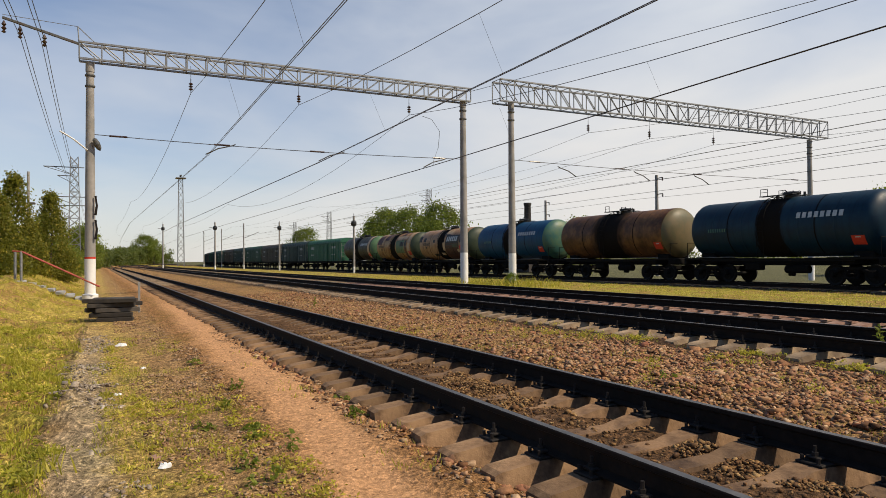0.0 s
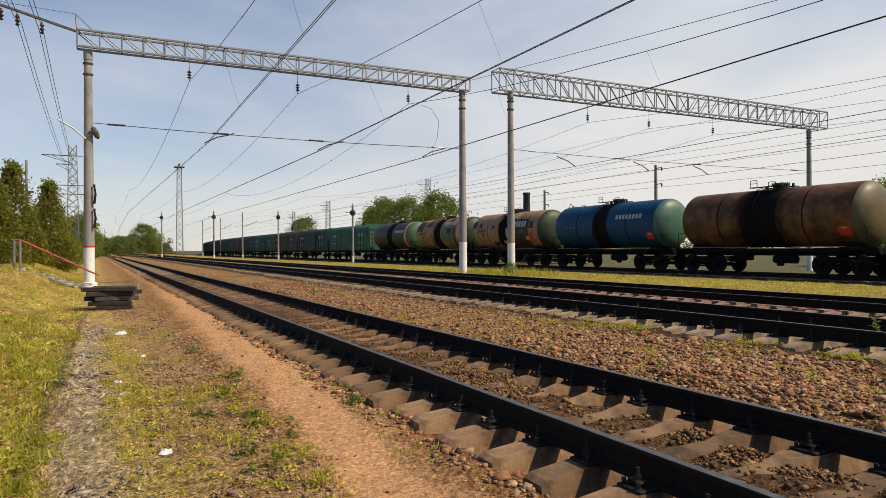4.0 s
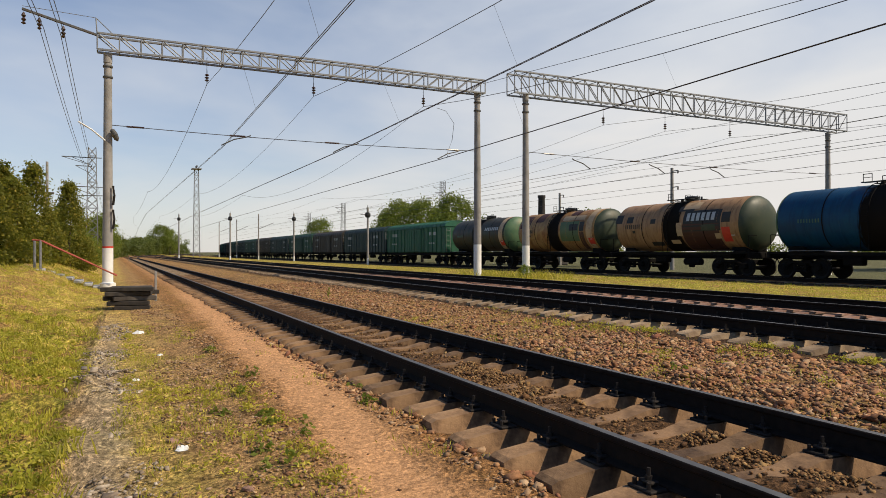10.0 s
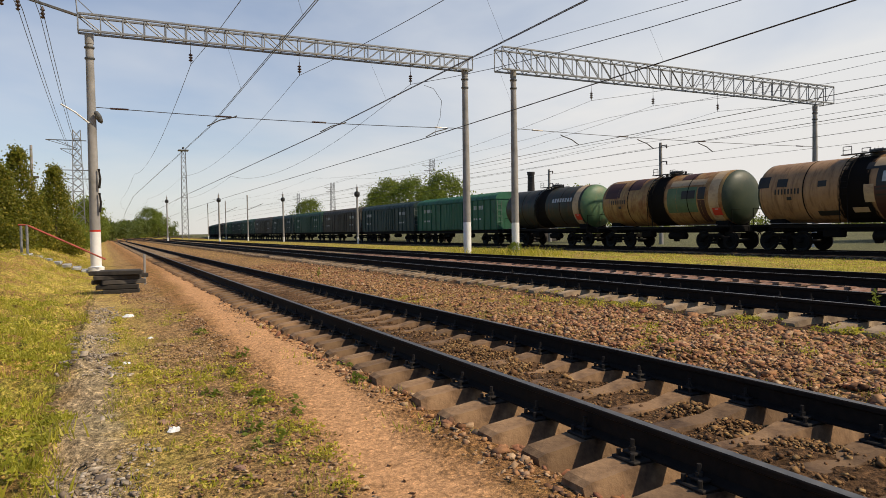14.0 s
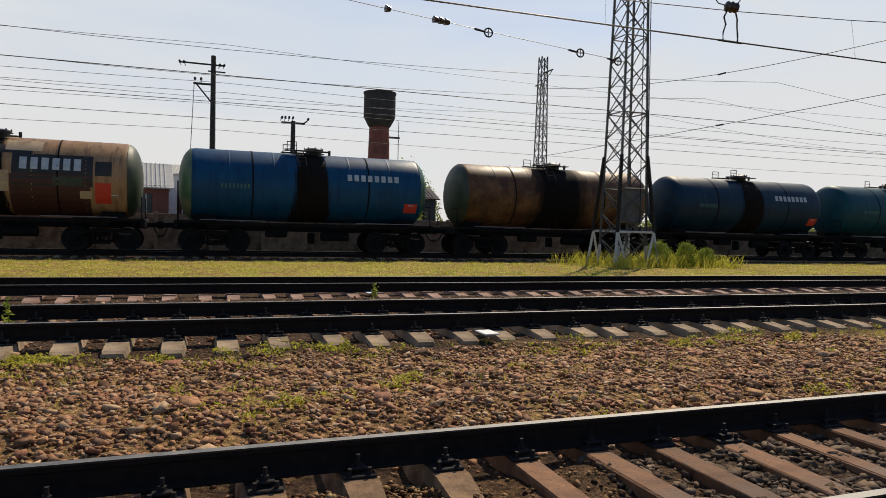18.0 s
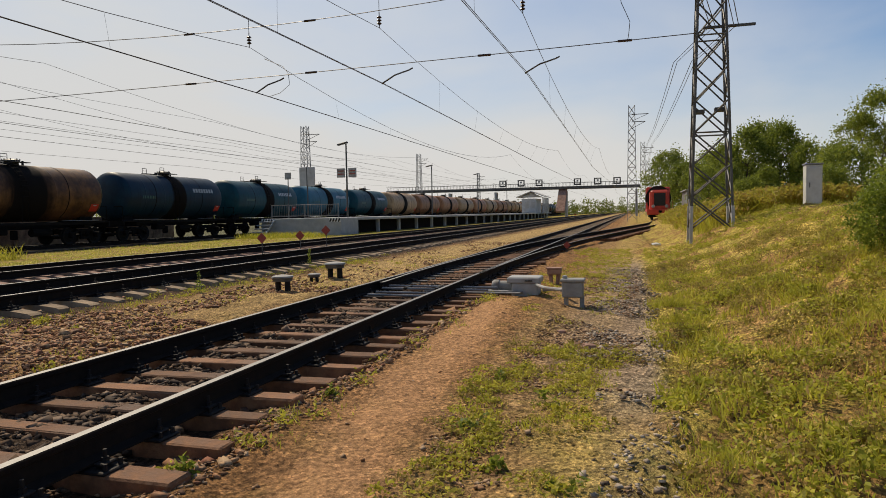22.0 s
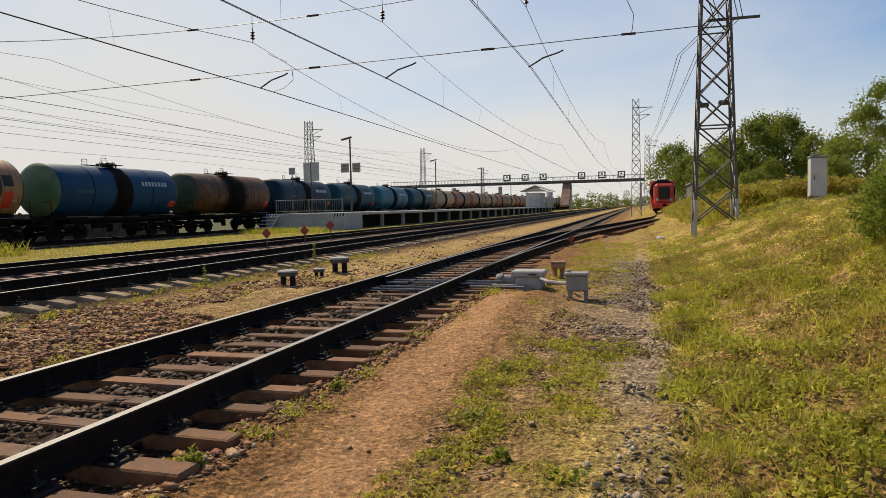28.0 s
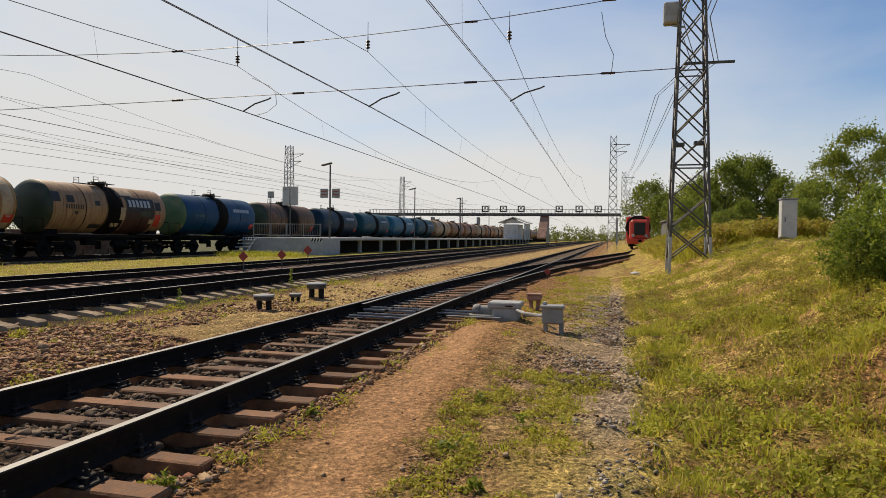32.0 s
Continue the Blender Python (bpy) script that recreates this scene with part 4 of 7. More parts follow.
M["mark_red"] = surface("mark_red", (0.5, 0.03, 0.015), (0.6, 0.06, 0.03), 6, 0.6, 0, 0.05, 0.003)
M["end_teal"] = surface("end_teal", (0.02, 0.095, 0.1), (0.05, 0.14, 0.09), 1.2, 0.5, 0, 0.1, 0.01, (0.09, 0.14, 0.06), 0.7, (0.46, 0.66))
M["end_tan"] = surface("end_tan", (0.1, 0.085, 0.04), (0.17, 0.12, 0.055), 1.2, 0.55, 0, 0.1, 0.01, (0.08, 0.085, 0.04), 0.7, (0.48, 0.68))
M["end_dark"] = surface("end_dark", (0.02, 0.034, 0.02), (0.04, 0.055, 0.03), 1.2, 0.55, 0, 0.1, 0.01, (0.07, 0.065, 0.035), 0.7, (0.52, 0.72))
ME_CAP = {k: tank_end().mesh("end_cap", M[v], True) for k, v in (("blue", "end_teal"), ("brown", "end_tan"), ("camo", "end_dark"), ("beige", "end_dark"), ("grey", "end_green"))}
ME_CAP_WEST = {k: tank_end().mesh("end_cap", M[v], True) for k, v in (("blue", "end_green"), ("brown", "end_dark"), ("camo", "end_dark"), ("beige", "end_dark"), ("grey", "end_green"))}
END_WORD = {"blue": "blue-green painted tank end", "brown": "greenish tan tank end", "camo": "dark green tank end", "beige": "dark green tank end", "grey": "pale green tank end"}


def lettering(g, x0, x1, a0, a1, count):
    """A row of plain bars in place of letters."""
    w = (x1 - x0) / count
    for i in range(count):
        arc_panel(g, x0 + i * w, x0 + i * w + w * 0.5, a0, a1, TANK_R + 0.012, 3)


def marks_mesh(name, rows, mat):
    g = Geo()
    for r in rows:
        if len(r) == 5:
            lettering(g, *r)
        else:
            arc_panel(g, *r, TANK_R + 0.012)
    return g.mesh(name, mat)


def name_bars(low, high, x0, step, count):
    """Plain bars in place of the letters of a company's name."""
    out = []
    for i in range(count):
        g = Geo()
        x = x0 + step * i
        arc_panel(g, x, x + step * 0.66, low, high, TANK_R + 0.012, 4)
        out.append(g.mesh("letter_bar", M["mark_white"]))
    return out


ME_NAME = name_bars(13, 24, 1.5, 0.3, 8)
ME_NAME_BEIGE = name_bars(9, 27, 1.2, 0.36, 6)
ME_NUMBER = marks_mesh("number_stencil", [(-3.7, -2.5, -6, 1, 8)], M["end_teal"])
ME_NUMBER_DARK = marks_mesh("number_stencil", [(-3.95, -2.55, -3, 7, 8), (-3.3, -3.05, -14, -8)], M["patch_black"])
ME_PLATE = marks_mesh("hazard_plate", [(4.1, 4.7, -40, -22)], M["mark_red"])
ME_PLATE2 = marks_mesh("hazard_plate_text", [(4.28, 4.52, -26, -24)], M["mark_white"])
ME_PLATE_BEIGE = marks_mesh("hazard_plate", [(3.72, 4.28, -40, -7)], M["mark_red"])


def tank_wagon(key, spin):
    car = thing("tank_wagon", (0, 0, 0), WORDS[key] + " oil-stained railway tank wagon on the train track", "tank wagon", "wagons of the goods train")
    part("tank", ME_TANK[key], None, car, WORDS[key] + " steel tank with a black oil spill")
    part("underframe", ME_FRAME, None, car)
    for q in (-1, 1):
        part("running_board", ME_BOARD, None, car, at=(q * 3.2, 0, 0))
        part("strap", ME_STRAP[key], None, car, at=(q * 2.45, 0, 0))
    part("hatch", ME_HATCH, None, car)
    part("top_platform", ME_TOP, None, car)
    part("ladder", ME_LADDER, None, car)
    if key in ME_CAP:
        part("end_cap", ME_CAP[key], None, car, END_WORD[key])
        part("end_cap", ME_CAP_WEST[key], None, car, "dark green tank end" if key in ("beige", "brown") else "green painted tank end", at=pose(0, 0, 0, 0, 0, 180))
    if key in ("blue", "navy", "beige", "grey", "teal", "light_blue"):
        for me in ME_NAME_BEIGE if key == "beige" else ME_NAME:
            part("letter_bar", me, None, car)
    if key not in ("brown", "orange", "cream"):
        tagged(part("number_stencil", ME_NUMBER if key not in ("beige", "camo", "cream") else ME_NUMBER_DARK, None, car), kind="stuff")
    part("hazard_plate", ME_PLATE_BEIGE if key == "beige" else ME_PLATE, None, car, "orange-red warning plate")
    part("hazard_plate_text", ME_PLATE2, None, car)
    if key == "beige":
        for x0, x1, a0, a1 in ((-4.93, -4.29, 11, 34), (-3.86, -3.3, 11, 27), (-1.72, -1.3, 7, 18), (0.95, 3.65, -14, 33), (3.72, 4.3, 3, 25), (0.4, 1.6, 33, 48), (-1.9, -0.9, -50, -38)):
            part("repaint_patch", arc_panel(Geo(), x0, x1, a0, a1), M["patch_black"], car, "black repainted patch")
        part("repaint_patch", arc_panel(Geo(), 0.88, 3.55, -75, 2, TANK_R + 0.009), M["patch_wine"], car, "dark red repainted patch")
        part("repaint_patch", arc_panel(Geo(), 2.3, 3.3, -13, 0, TANK_R + 0.011), M["end_dark"], car, "dark green name plate")
        for x0, x1, a0, a1 in ((0.43, 0.86, -24, 6), (-0.2, 0.5, -44, -33), (0.7, 1.9, 38, 62), (3.2, 3.6, -32, -20)):
            part("repaint_patch", arc_panel(Geo(), x0, x1, a0, a1, TANK_R + 0.01), M["patch_beige"], car, "fresh beige patch")
    if key == "camo":
        part("repaint_patch", arc_panel(Geo(), 0.9, 3.1, -30, 26), M["patch_green"], car, "olive green repainted patch")
        for x0, x1, a0, a1 in ((3.2, 3.7, -2, 24), (2.0, 3.0, 0, 18)):
            part("repaint_patch", arc_panel(Geo(), x0, x1, a0, a1, TANK_R + 0.009), M["patch_black"], car, "black repainted patch")
        for x0, x1, a0, a1 in ((3.2, 3.7, -60, -4), (-4.6, -3.2, 12, 60), (-2.6, -1.5, 30, 75), (1.6, 2.6, 48, 80)):
            part("repaint_patch", arc_panel(Geo(), x0, x1, a0, a1), M["patch_wine"], car, "rusty dark red patch")
        part("repaint_patch", arc_panel(Geo(), 1.0, 3.6, 30, 46), M["patch_beige"], car, "fresh beige patch")
    if key in ("camo", "grey"):
        part("band", arc_panel(Geo(), 3.95, 4.6, -75, 255, TANK_R + 0.01, 40), M["patch_beige"], car, "beige band round the tank")
    running_gear(car, 12.02, 7.8, spin)
    return car


BOX_L = 17.0


def box_meshes():
    L, W = BOX_L - 1.1, 2.8
    g = Geo()
    # body with ribs and a rounded roof
    g.box((0, 0, 2.55), (L, W, 2.6), 0.04)
    roof = Geo()
    n = 12
    vs = []
    for i in range(n + 1):
        a = pi * i / n
        for x in (-L / 2 - 0.06, L / 2 + 0.06):
            vs.append((x, -(W / 2 + 0.06) * cos(a), 3.85 + 0.62 * sin(a) ** 0.8))
    roof.add(vs, [(2 * i, 2 * i + 1, 2 * i + 3, 2 * i + 2) for i in range(n)] + [tuple(range(0, 2 * n + 2, 2))[::-1], tuple(range(1, 2 * n + 3, 2)), (0, 2 * n, 2 * n + 1, 1)])
    for x in np.arange(-L / 2 + 0.5, L / 2, 1.1):
        pts = [(x, -(W / 2 + 0.07) * cos(pi * i / n), 3.86 + 0.63 * sin(pi * i / n) ** 0.8) for i in range(n + 1)]
        roof.tube(pts, 0.025, 4)
    ribs = Geo().box((0, -(W / 2 + 0.03), 2.55), (0.09, 0.08, 2.55), 0.01)
    steps = Geo()
    for z in (1.9, 2.4, 2.9, 3.4):
        steps.rod((L / 2 + 0.09, -1.3, z), (L / 2 + 0.09, -0.9, z), 0.02, n=5)
    for y in (-1.3, -0.9):
        steps.rod((L / 2 + 0.09, y, 1.3), (L / 2 + 0.09, y, 3.7), 0.02, n=5)
    doors = Geo().box((0, -W / 2 - 0.06, 2.52), (2.0, 0.07, 2.4), 0.02)
    for q in (-0.6, 0.0, 0.6):
        doors.box((q, -W / 2 - 0.11, 2.52), (0.06, 0.05, 2.3), 0.01)
    track = Geo().rod((-2.6, -W / 2 - 0.09, 3.78), (2.6, -W / 2 - 0.09, 3.78), 0.03, n=6)
    marks = Geo()
    for x0 in (-6.2, 4.2):
        for i in range(6):
            marks.box((x0 + i * 0.3, -W / 2 - 0.004, 3.2), (0.18, 0.012, 0.34), 0.0)
        for i in range(3):
            marks.box((x0 + i * 0.5, -W / 2 - 0.004, 2.2), (0.3, 0.012, 0.16), 0.0)
    sill = Geo()
    sill.box((0, 0, 1.1), (L, 2.6, 0.3), 0.03)
    sill.box((-2.0, -0.7, 0.8), (1.2, 0.6, 0.4), 0.05)
    sill.rod((1.5, -0.8, 0.75), (2.9, -0.8, 0.75), 0.2, n=12)
    return g, roof, ribs, doors, marks, sill, steps, track


BX = box_meshes()
ME_BOX = {}
BOXPAINT = {"green": ((0.01, 0.085, 0.045), (0.02, 0.11, 0.06)), "blackgreen": ((0.008, 0.028, 0.028), (0.014, 0.04, 0.036)), "rustgrey": ((0.035, 0.032, 0.024), (0.06, 0.046, 0.034)), "midgreen": ((0.012, 0.055, 0.036), (0.02, 0.07, 0.046))}
BOXWORD = {"green": "bright green", "blackgreen": "dark blue-green", "rustgrey": "dirty brown-grey", "midgreen": "faded green"}
for key, (a, b) in BOXPAINT.items():
    mt = surface("wagon_paint_" + key, a, b, 2.0, 0.6, 0, 0.15, 0.01, tuple(v * 0.45 + 0.01 for v in a), 0.6, (0.5, 0.72), 0.12)
    ME_BOX[key] = [BX[0].mesh("body", mt), BX[1].mesh("roof", mt, True), BX[2].mesh("rib", mt), BX[3].mesh("sliding_door", mt), BX[6].mesh("end_ladder", M["galv"]), BX[7].mesh("door_track", mt)]
ME_BOXMARK, ME_BOXSILL = BX[4].mesh("marking_stencil", M["mark_white"]), BX[5].mesh("underframe", M["chassis"])


def covered_wagon(key, spin):
    car = thing("covered_wagon", (0, 0, 0), BOXWORD[key] + " covered goods wagon with a ribbed body", "goods wagon", "wagons of the goods train")
    body, roof, rib, door, ladder, track = ME_BOX[key]
    for nm, me in (("body", body), ("roof", roof), ("end_ladder", ladder), ("door_track", track)):
        part(nm, me, None, car)
    L = BOX_L - 1.1
    for x in np.arange(-L / 2 + 0.08, L / 2, 1.06):
        if abs(x) > 2.2:
            part("rib", rib, None, car, at=(x, 0, 0))
    for x in (-1.05, 1.05):
        part("sliding_door", door, None, car, at=(x, 0, 0))
    tagged(part("marking_stencil", ME_BOXMARK, None, car), kind="stuff")
    part("underframe", ME_BOXSILL, None, car)
    running_gear(car, BOX_L, BOX_L - 5.0, spin)
    return car


# wagons ahead of (to the east of) and behind the beige tank wagon
AHEAD = ["blue", "brown", "navy", "teal", "light_blue", "teal", "cream", "orange", "orange", "cream", "orange", "cream", "orange", "cream", "cream", "orange", "cream", "orange", "cream", "orange", "grey", "teal", "cream", "orange"]
BEHIND_TANKS = ["camo", "grey"]
BOXES = ["green", "blackgreen", "rustgrey", "midgreen", "blackgreen", "rustgrey", "midgreen", "blackgreen", "midgreen", "rustgrey", "blackgreen", "midgreen", "blackgreen", "rustgrey", "midgreen", "blackgreen", "midgreen", "rustgrey", "blackgreen", "midgreen"]
TRAIN = []  # thing, distance from the beige wagon's middle along the track, wheelsets
spin = []
TRAIN.append((tank_wagon("beige", spin), 0.0, spin))
for i, key in enumerate(AHEAD):
    spin = []
    TRAIN.append((tank_wagon(key, spin), 12.02 * (i + 1), spin))
d = -12.02
for key in BEHIND_TANKS:
    spin = []
    TRAIN.append((tank_wagon(key, spin), d, spin))
    d -= 12.02
d += 6.01 - BOX_L / 2
for key in BOXES:
    spin = []
    TRAIN.append((covered_wagon(key, spin), d, spin))
    d -= BOX_L

# seconds and place of the beige wagon's middle along the track
RUN = [(0.0, -58.9), (3.0, -50.3), (6.0, -41.7), (9.0, -33.3), (12.5, -23.2), (15.5, -14.2), (17.0, -9.75), (18.3, -6.0), (19.5, -2.5), (23.0, 7.9), (25.5, 15.5), (28.0, 23.3), (29.5, 28.2), (32.0, 36.6)]


def run_at(t):
    for (a, u), (b, v) in zip(RUN, RUN[1:]):
        if a <= t <= b:
            return u + (v - u) * (t - a) / (b - a)
    return RUN[-1][1]


def on_track(s):
    """Pose on the train's track at s, which follows x on the straight and the arc on the curve."""
    y, z = TRACKS["train"][0] + GAUGE / 2, TRACKS["train"][1]
    if s >= CURVE_X:
        return pose(s, y, z)
    a = (CURVE_X - s) / CURVE_R
    return pose(CURVE_X - CURVE_R * sin(a), y + CURVE_R * (1 - cos(a)), z, 0, 0, -math.degrees(a))


def motions():
    steps = [0.0, 1.5, 3.0, 4.5, 6.0, 7.5, 9.0, 11.0, 12.5, 14.0, 15.5, 17.0, 18.3, 19.5, 21.0, 23.0, 24.5, 25.5, 27.0, 28.0, 29.5, 31.0, 32.0]
    for car, off, wheels in TRAIN:
        walk(car, [(t, on_track(run_at(t) + off)) for t in steps])
        if -45 < off < 100:
            for ws, x in wheels:
                rows = []
                for i in range(0, 161):
                    t = i * 0.2
                    turn = math.degrees((run_at(t) + 58.9) / WHEEL_R)
                    rows.append((t, pose(x, 0, WHEEL_R, 0, turn, 0)))
                walk(ws, rows)


# ---- poles, gantries and lattice towers ----
def concrete_pole(name, x, y, h, label, z=None, r0=0.21, r1=0.15, white=1.5, stripe=False, group=""):
    z = ground_z(x, y) - 0.1 if z is None else z
    p = thing(name, (x, y, z), label, "pole", group)
    g = Geo().lathe([(r0 + 0.1, -0.3), (r0 + 0.1, 0.06), (r0, 0.1), (r0, white)], 20)
    part("painted_foot", g, M["white"], p, "whitewashed pole foot", smooth=True)
    top = h - z
    g = Geo().lathe([(r0 - 0.002, white), (r1, top - 0.4), (r1 + 0.02, top - 0.4), (r1 + 0.02, top)], 20)
    part("shaft", g, M["pole"], p, smooth=True)
    if stripe:
        part("stripe", Geo().lathe([(r0 + 0.004, white - 0.06), (r0 + 0.004, white + 0.02)], 20), M["red"], p, "red painted stripe", smooth=True)
    for zz in (top - 0.55, top - 1.0):
        part("clamp", Geo().lathe([(r1 + 0.04, -0.04), (r1 + 0.05, 0), (r1 + 0.04, 0.04)], 16), M["greysteel"], p, at=(0, 0, zz))
    return p


def truss(x, y0, y1, z0, z1, w, bay, label):
    """Box truss along y with four chords and laced faces."""
    t = thing("gantry_truss", (x, y0, z0), label, "gantry truss", "catenary gantries across the tracks")
    L, H = y1 - y0, z1 - z0
    n = round(L / bay)
    b = L / n
    for sx in (-1, 1):
        for z in (0, H):
            part("chord", Geo().box((sx * w / 2, L / 2, z), (0.09, L, 0.09), 0.012), M["galv"], t)
    me_v = Geo().box((0, 0, H / 2), (0.05, 0.05, H), 0.008).mesh("upright", M["galv"])
    ang = math.atan2(H, b)
    me_d = Geo().rod((0, 0, 0), (0, b, H), 0.026, n=5).mesh("diagonal", M["galv"])
    me_c = Geo().rod((-w / 2, 0, 0), (w / 2, 0, 0), 0.022, n=5).mesh("crossbar", M["galv"])
    for i in range(n + 1):
        for sx in (-1, 1):
            part("upright", me_v, None, t, at=(sx * w / 2, i * b, 0))
            if i < n:
                flip = i >= n / 2
                part("diagonal", me_d, None, t, at=pose(sx * w / 2, i * b if flip else (i + 1) * b, 0, 0, 0, 0) if flip else pose(sx * w / 2, (i + 1) * b, 0, 0, 0, 180))
        for z in (0, H):
            part("crossbar", me_c, None, t, at=(0, i * b, z))
    return t


GX = -32.0
concrete_pole("gantry_pole", GX, -3.2, 9.6, "concrete gantry pole with a whitewashed foot and red stripe", -0.15, white=1.6, stripe=True, group="catenary gantry poles")
concrete_pole("gantry_pole", GX, 14.55, 9.75, "concrete gantry pole with a whitewashed foot", -0.3, white=1.9, group="catenary gantry poles")
concrete_pole("gantry_pole", GX, 17.6, 9.95, "concrete gantry pole with a whitewashed foot", -0.35, white=1.9, group="catenary gantry poles")
concrete_pole("gantry_pole", GX, 43.2, 9.7, "concrete gantry pole behind the train", -0.6, group="catenary gantry poles")
truss(GX, -3.6, 14.9, 9.68, 10.36, 0.5, 0.85, "slim galvanised lattice gantry over three tracks")
truss(GX, 16.65, 44.75, 9.88, 11.06, 0.8, 0.95, "deep galvanised lattice gantry over the train tracks")


def lattice_tower(name, x, y, base, top, z0, h, bays, label, mat="greysteel", fine=True, group="lattice towers", leg=0.05, waist=None):
    t = thing(name, (x, y, z0), label, "lattice tower", group)
    zs = [h * (1 - (1 - i / bays) ** 1.0) for i in range(bays + 1)]

    def half(z):
        return (base + (top - base) * z / h) / 2

    ring = [(-1, -1), (1, -1), (1, 1), (-1, 1)]
    for sx, sy in ring:
        part("leg", Geo().rod((sx * half(0), sy * half(0), -0.3), (sx * half(h), sy * half(h), h), leg, n=4), M[mat], t)
        if fine:
            part("painted_foot", Geo().rod((sx * half(0), sy * half(0), -0.5), (sx * half(0.8), sy * half(0.8), 0.8), leg * 1.25, n=4), M["slab"], t, "whitewashed leg foot")
    joined = Geo()
    for i in range(bays):
        a, b = half(zs[i]), half(zs[i + 1])
        for j in range(4):
            p, q = ring[j], ring[(j + 1) % 4]
            ends = [((p[0] * a, p[1] * a, zs[i]), (q[0] * b, q[1] * b, zs[i + 1])), ((q[0] * a, q[1] * a, zs[i]), (p[0] * b, p[1] * b, zs[i + 1]))]
            if i % 3 == 2:
                ends.append(((p[0] * b, p[1] * b, zs[i + 1]), (q[0] * b, q[1] * b, zs[i + 1])))
            for u, v in ends:
                if fine:
                    part("brace", Geo().rod(u, v, leg * 0.5, n=4, cap=False), M[mat], t)
                else:
                    joined.rod(u, v, leg * 0.5, n=4, cap=False)
    if joined.v:
        tagged(part("lattice_bracing", joined, M[mat], t), kind="stuff")
    return t


def crossarm(t, z, y0, y1, mat="greysteel"):
    part("crossarm", Geo().box((0, (y0 + y1) / 2, z), (0.09, abs(y1 - y0), 0.09), 0.01), M[mat], t)
    part("crossarm_stay", Geo().rod((0, y0, z), (0, 0, z - 0.9), 0.03, n=5), M[mat], t)


SX = 26.5
tw = lattice_tower("catenary_tower", SX, -5.7, 1.37, 0.62, 0.55, 12.2, 11, "grey lattice catenary tower on the grass bank", "greysteel", True, leg=0.055)
part("floodlight", Geo().box((0, 0.7, 8.8), (0.5, 0.55, 0.75), 0.05).rod((0, 0.7, 8.4), (0, 0.25, 8.3), 0.04, n=6), M["box"], tw, "floodlight housing")
part("crossarm", Geo().box((0, -0.6, 7.0), (0.09, 1.7, 0.09), 0.012), M["greysteel"], tw)
for zz, yy in ((4.1, 0.36), (4.15, -0.3)):
    part("junction_box", Geo().box((0, yy, zz), (0.3, 0.34, 0.14), 0.02), M["greysteel"], tw)

lt = lattice_tower("lattice_tower", 17.75, 22.4, 1.42, 0.8, -0.2, 16.0, 15, "dark lattice tower standing in tall weeds", "greysteel", True, leg=0.055)
for sy in (-1, 1):
    for sx in (-1, 1):
        part("flared_leg", Geo().rod((sx * 0.92, sy * 0.92, 1.35), (sx * 0.64, sy * 0.64, 4.6), 0.08, n=4), M["iron"], lt)
        part("foot_strut", Geo().rod((sx * 1.1, sy * 1.05, -0.2), (sx * 0.9, sy * 0.9, 1.4), 0.06, n=6), M["pale"], lt, "pale painted foot strut")
        part("foot_strut", Geo().rod((sx * 0.45, sy * 1.05, -0.2), (sx * 0.9, sy * 0.9, 1.4), 0.05, n=6), M["pale"], lt, "pale painted foot strut")
    part("base_frame", Geo().rod((-0.9, sy * 0.9, 1.38), (0.9, sy * 0.9, 1.38), 0.05, n=6), M["pale"], lt)
part("service_cabinet", Geo().box((0.1, -0.3, 2.5), (0.8, 0.6, 1.5), 0.03), M["greysteel"], lt, "grey service cabinet")
part("ladder", Geo().rod((0.2, -0.9, 1.0), (0.2, -0.5, 15), 0.02, n=5).rod((0.55, -0.9, 1.0), (0.55, -0.5, 15), 0.02, n=5), M["iron"], lt)

m5 = lattice_tower("catenary_tower", SX, 46.4, 0.95, 0.5, -0.5, 15.3, 14, "grey lattice catenary tower beyond the train", "greysteel", False)
crossarm(m5, 14.0, -1.6, 0)
crossarm(m5, 13.2, 0, 1.2)
FAR_TOWERS = [(-89, -5.2, 13.4, 0.3), (-150, 12.6, 18.5, 0.5), (-120, 55, 15.0, -0.5), (-165, 49, 13.5, -0.5), (88, 41, 13.8, -0.5), (150, 44, 15, -0.5), (98, -2.9, 15.5, 0.0), (150, -5.0, 15.5, 0.2), (205, -7.0, 15.5, 0.2), (-150, -8, 11, 0.2), (-210, -5, 11, 0.2), (230, 48, 15, -.5), (-240, 60, 15, -.5)]
for x, y, h, z in FAR_TOWERS:
    t = lattice_tower("distant_tower", x, y, 1.3, 0.8, z, h - z, 13, "distant grey lattice railway tower", "galv", False, "distant lattice towers", 0.05)
    if x < -100 and y > 10 and y < 20:
        part("lamp_platform", Geo().box((0, 0, h - z), (2.0, 2.0, 0.2), 0.04), M["galv"], t)
        for k in range(4):
            part("floodlight", Geo().box((-0.7 + 0.45 * k, 0, h - z + 0.5), (0.3, 0.3, 0.35), 0.04), M["greysteel"], t)
    else:
        s = 1
        crossarm(t, h - z - 1.2, -2.1 * s if x < 0 else -2.2, 0)
        crossarm(t, h - z - 2.2, -1.7 * s if x < 0 else -1.8, 0)
        if x < 0 and y < 0:
            for zz, ya, yb in ((4.6, -2.2, 1.4), (5.6, -1.6, 1.6), (1.2, -3.1, 1.0)):
                crossarm(t, h - z - zz, ya, yb)

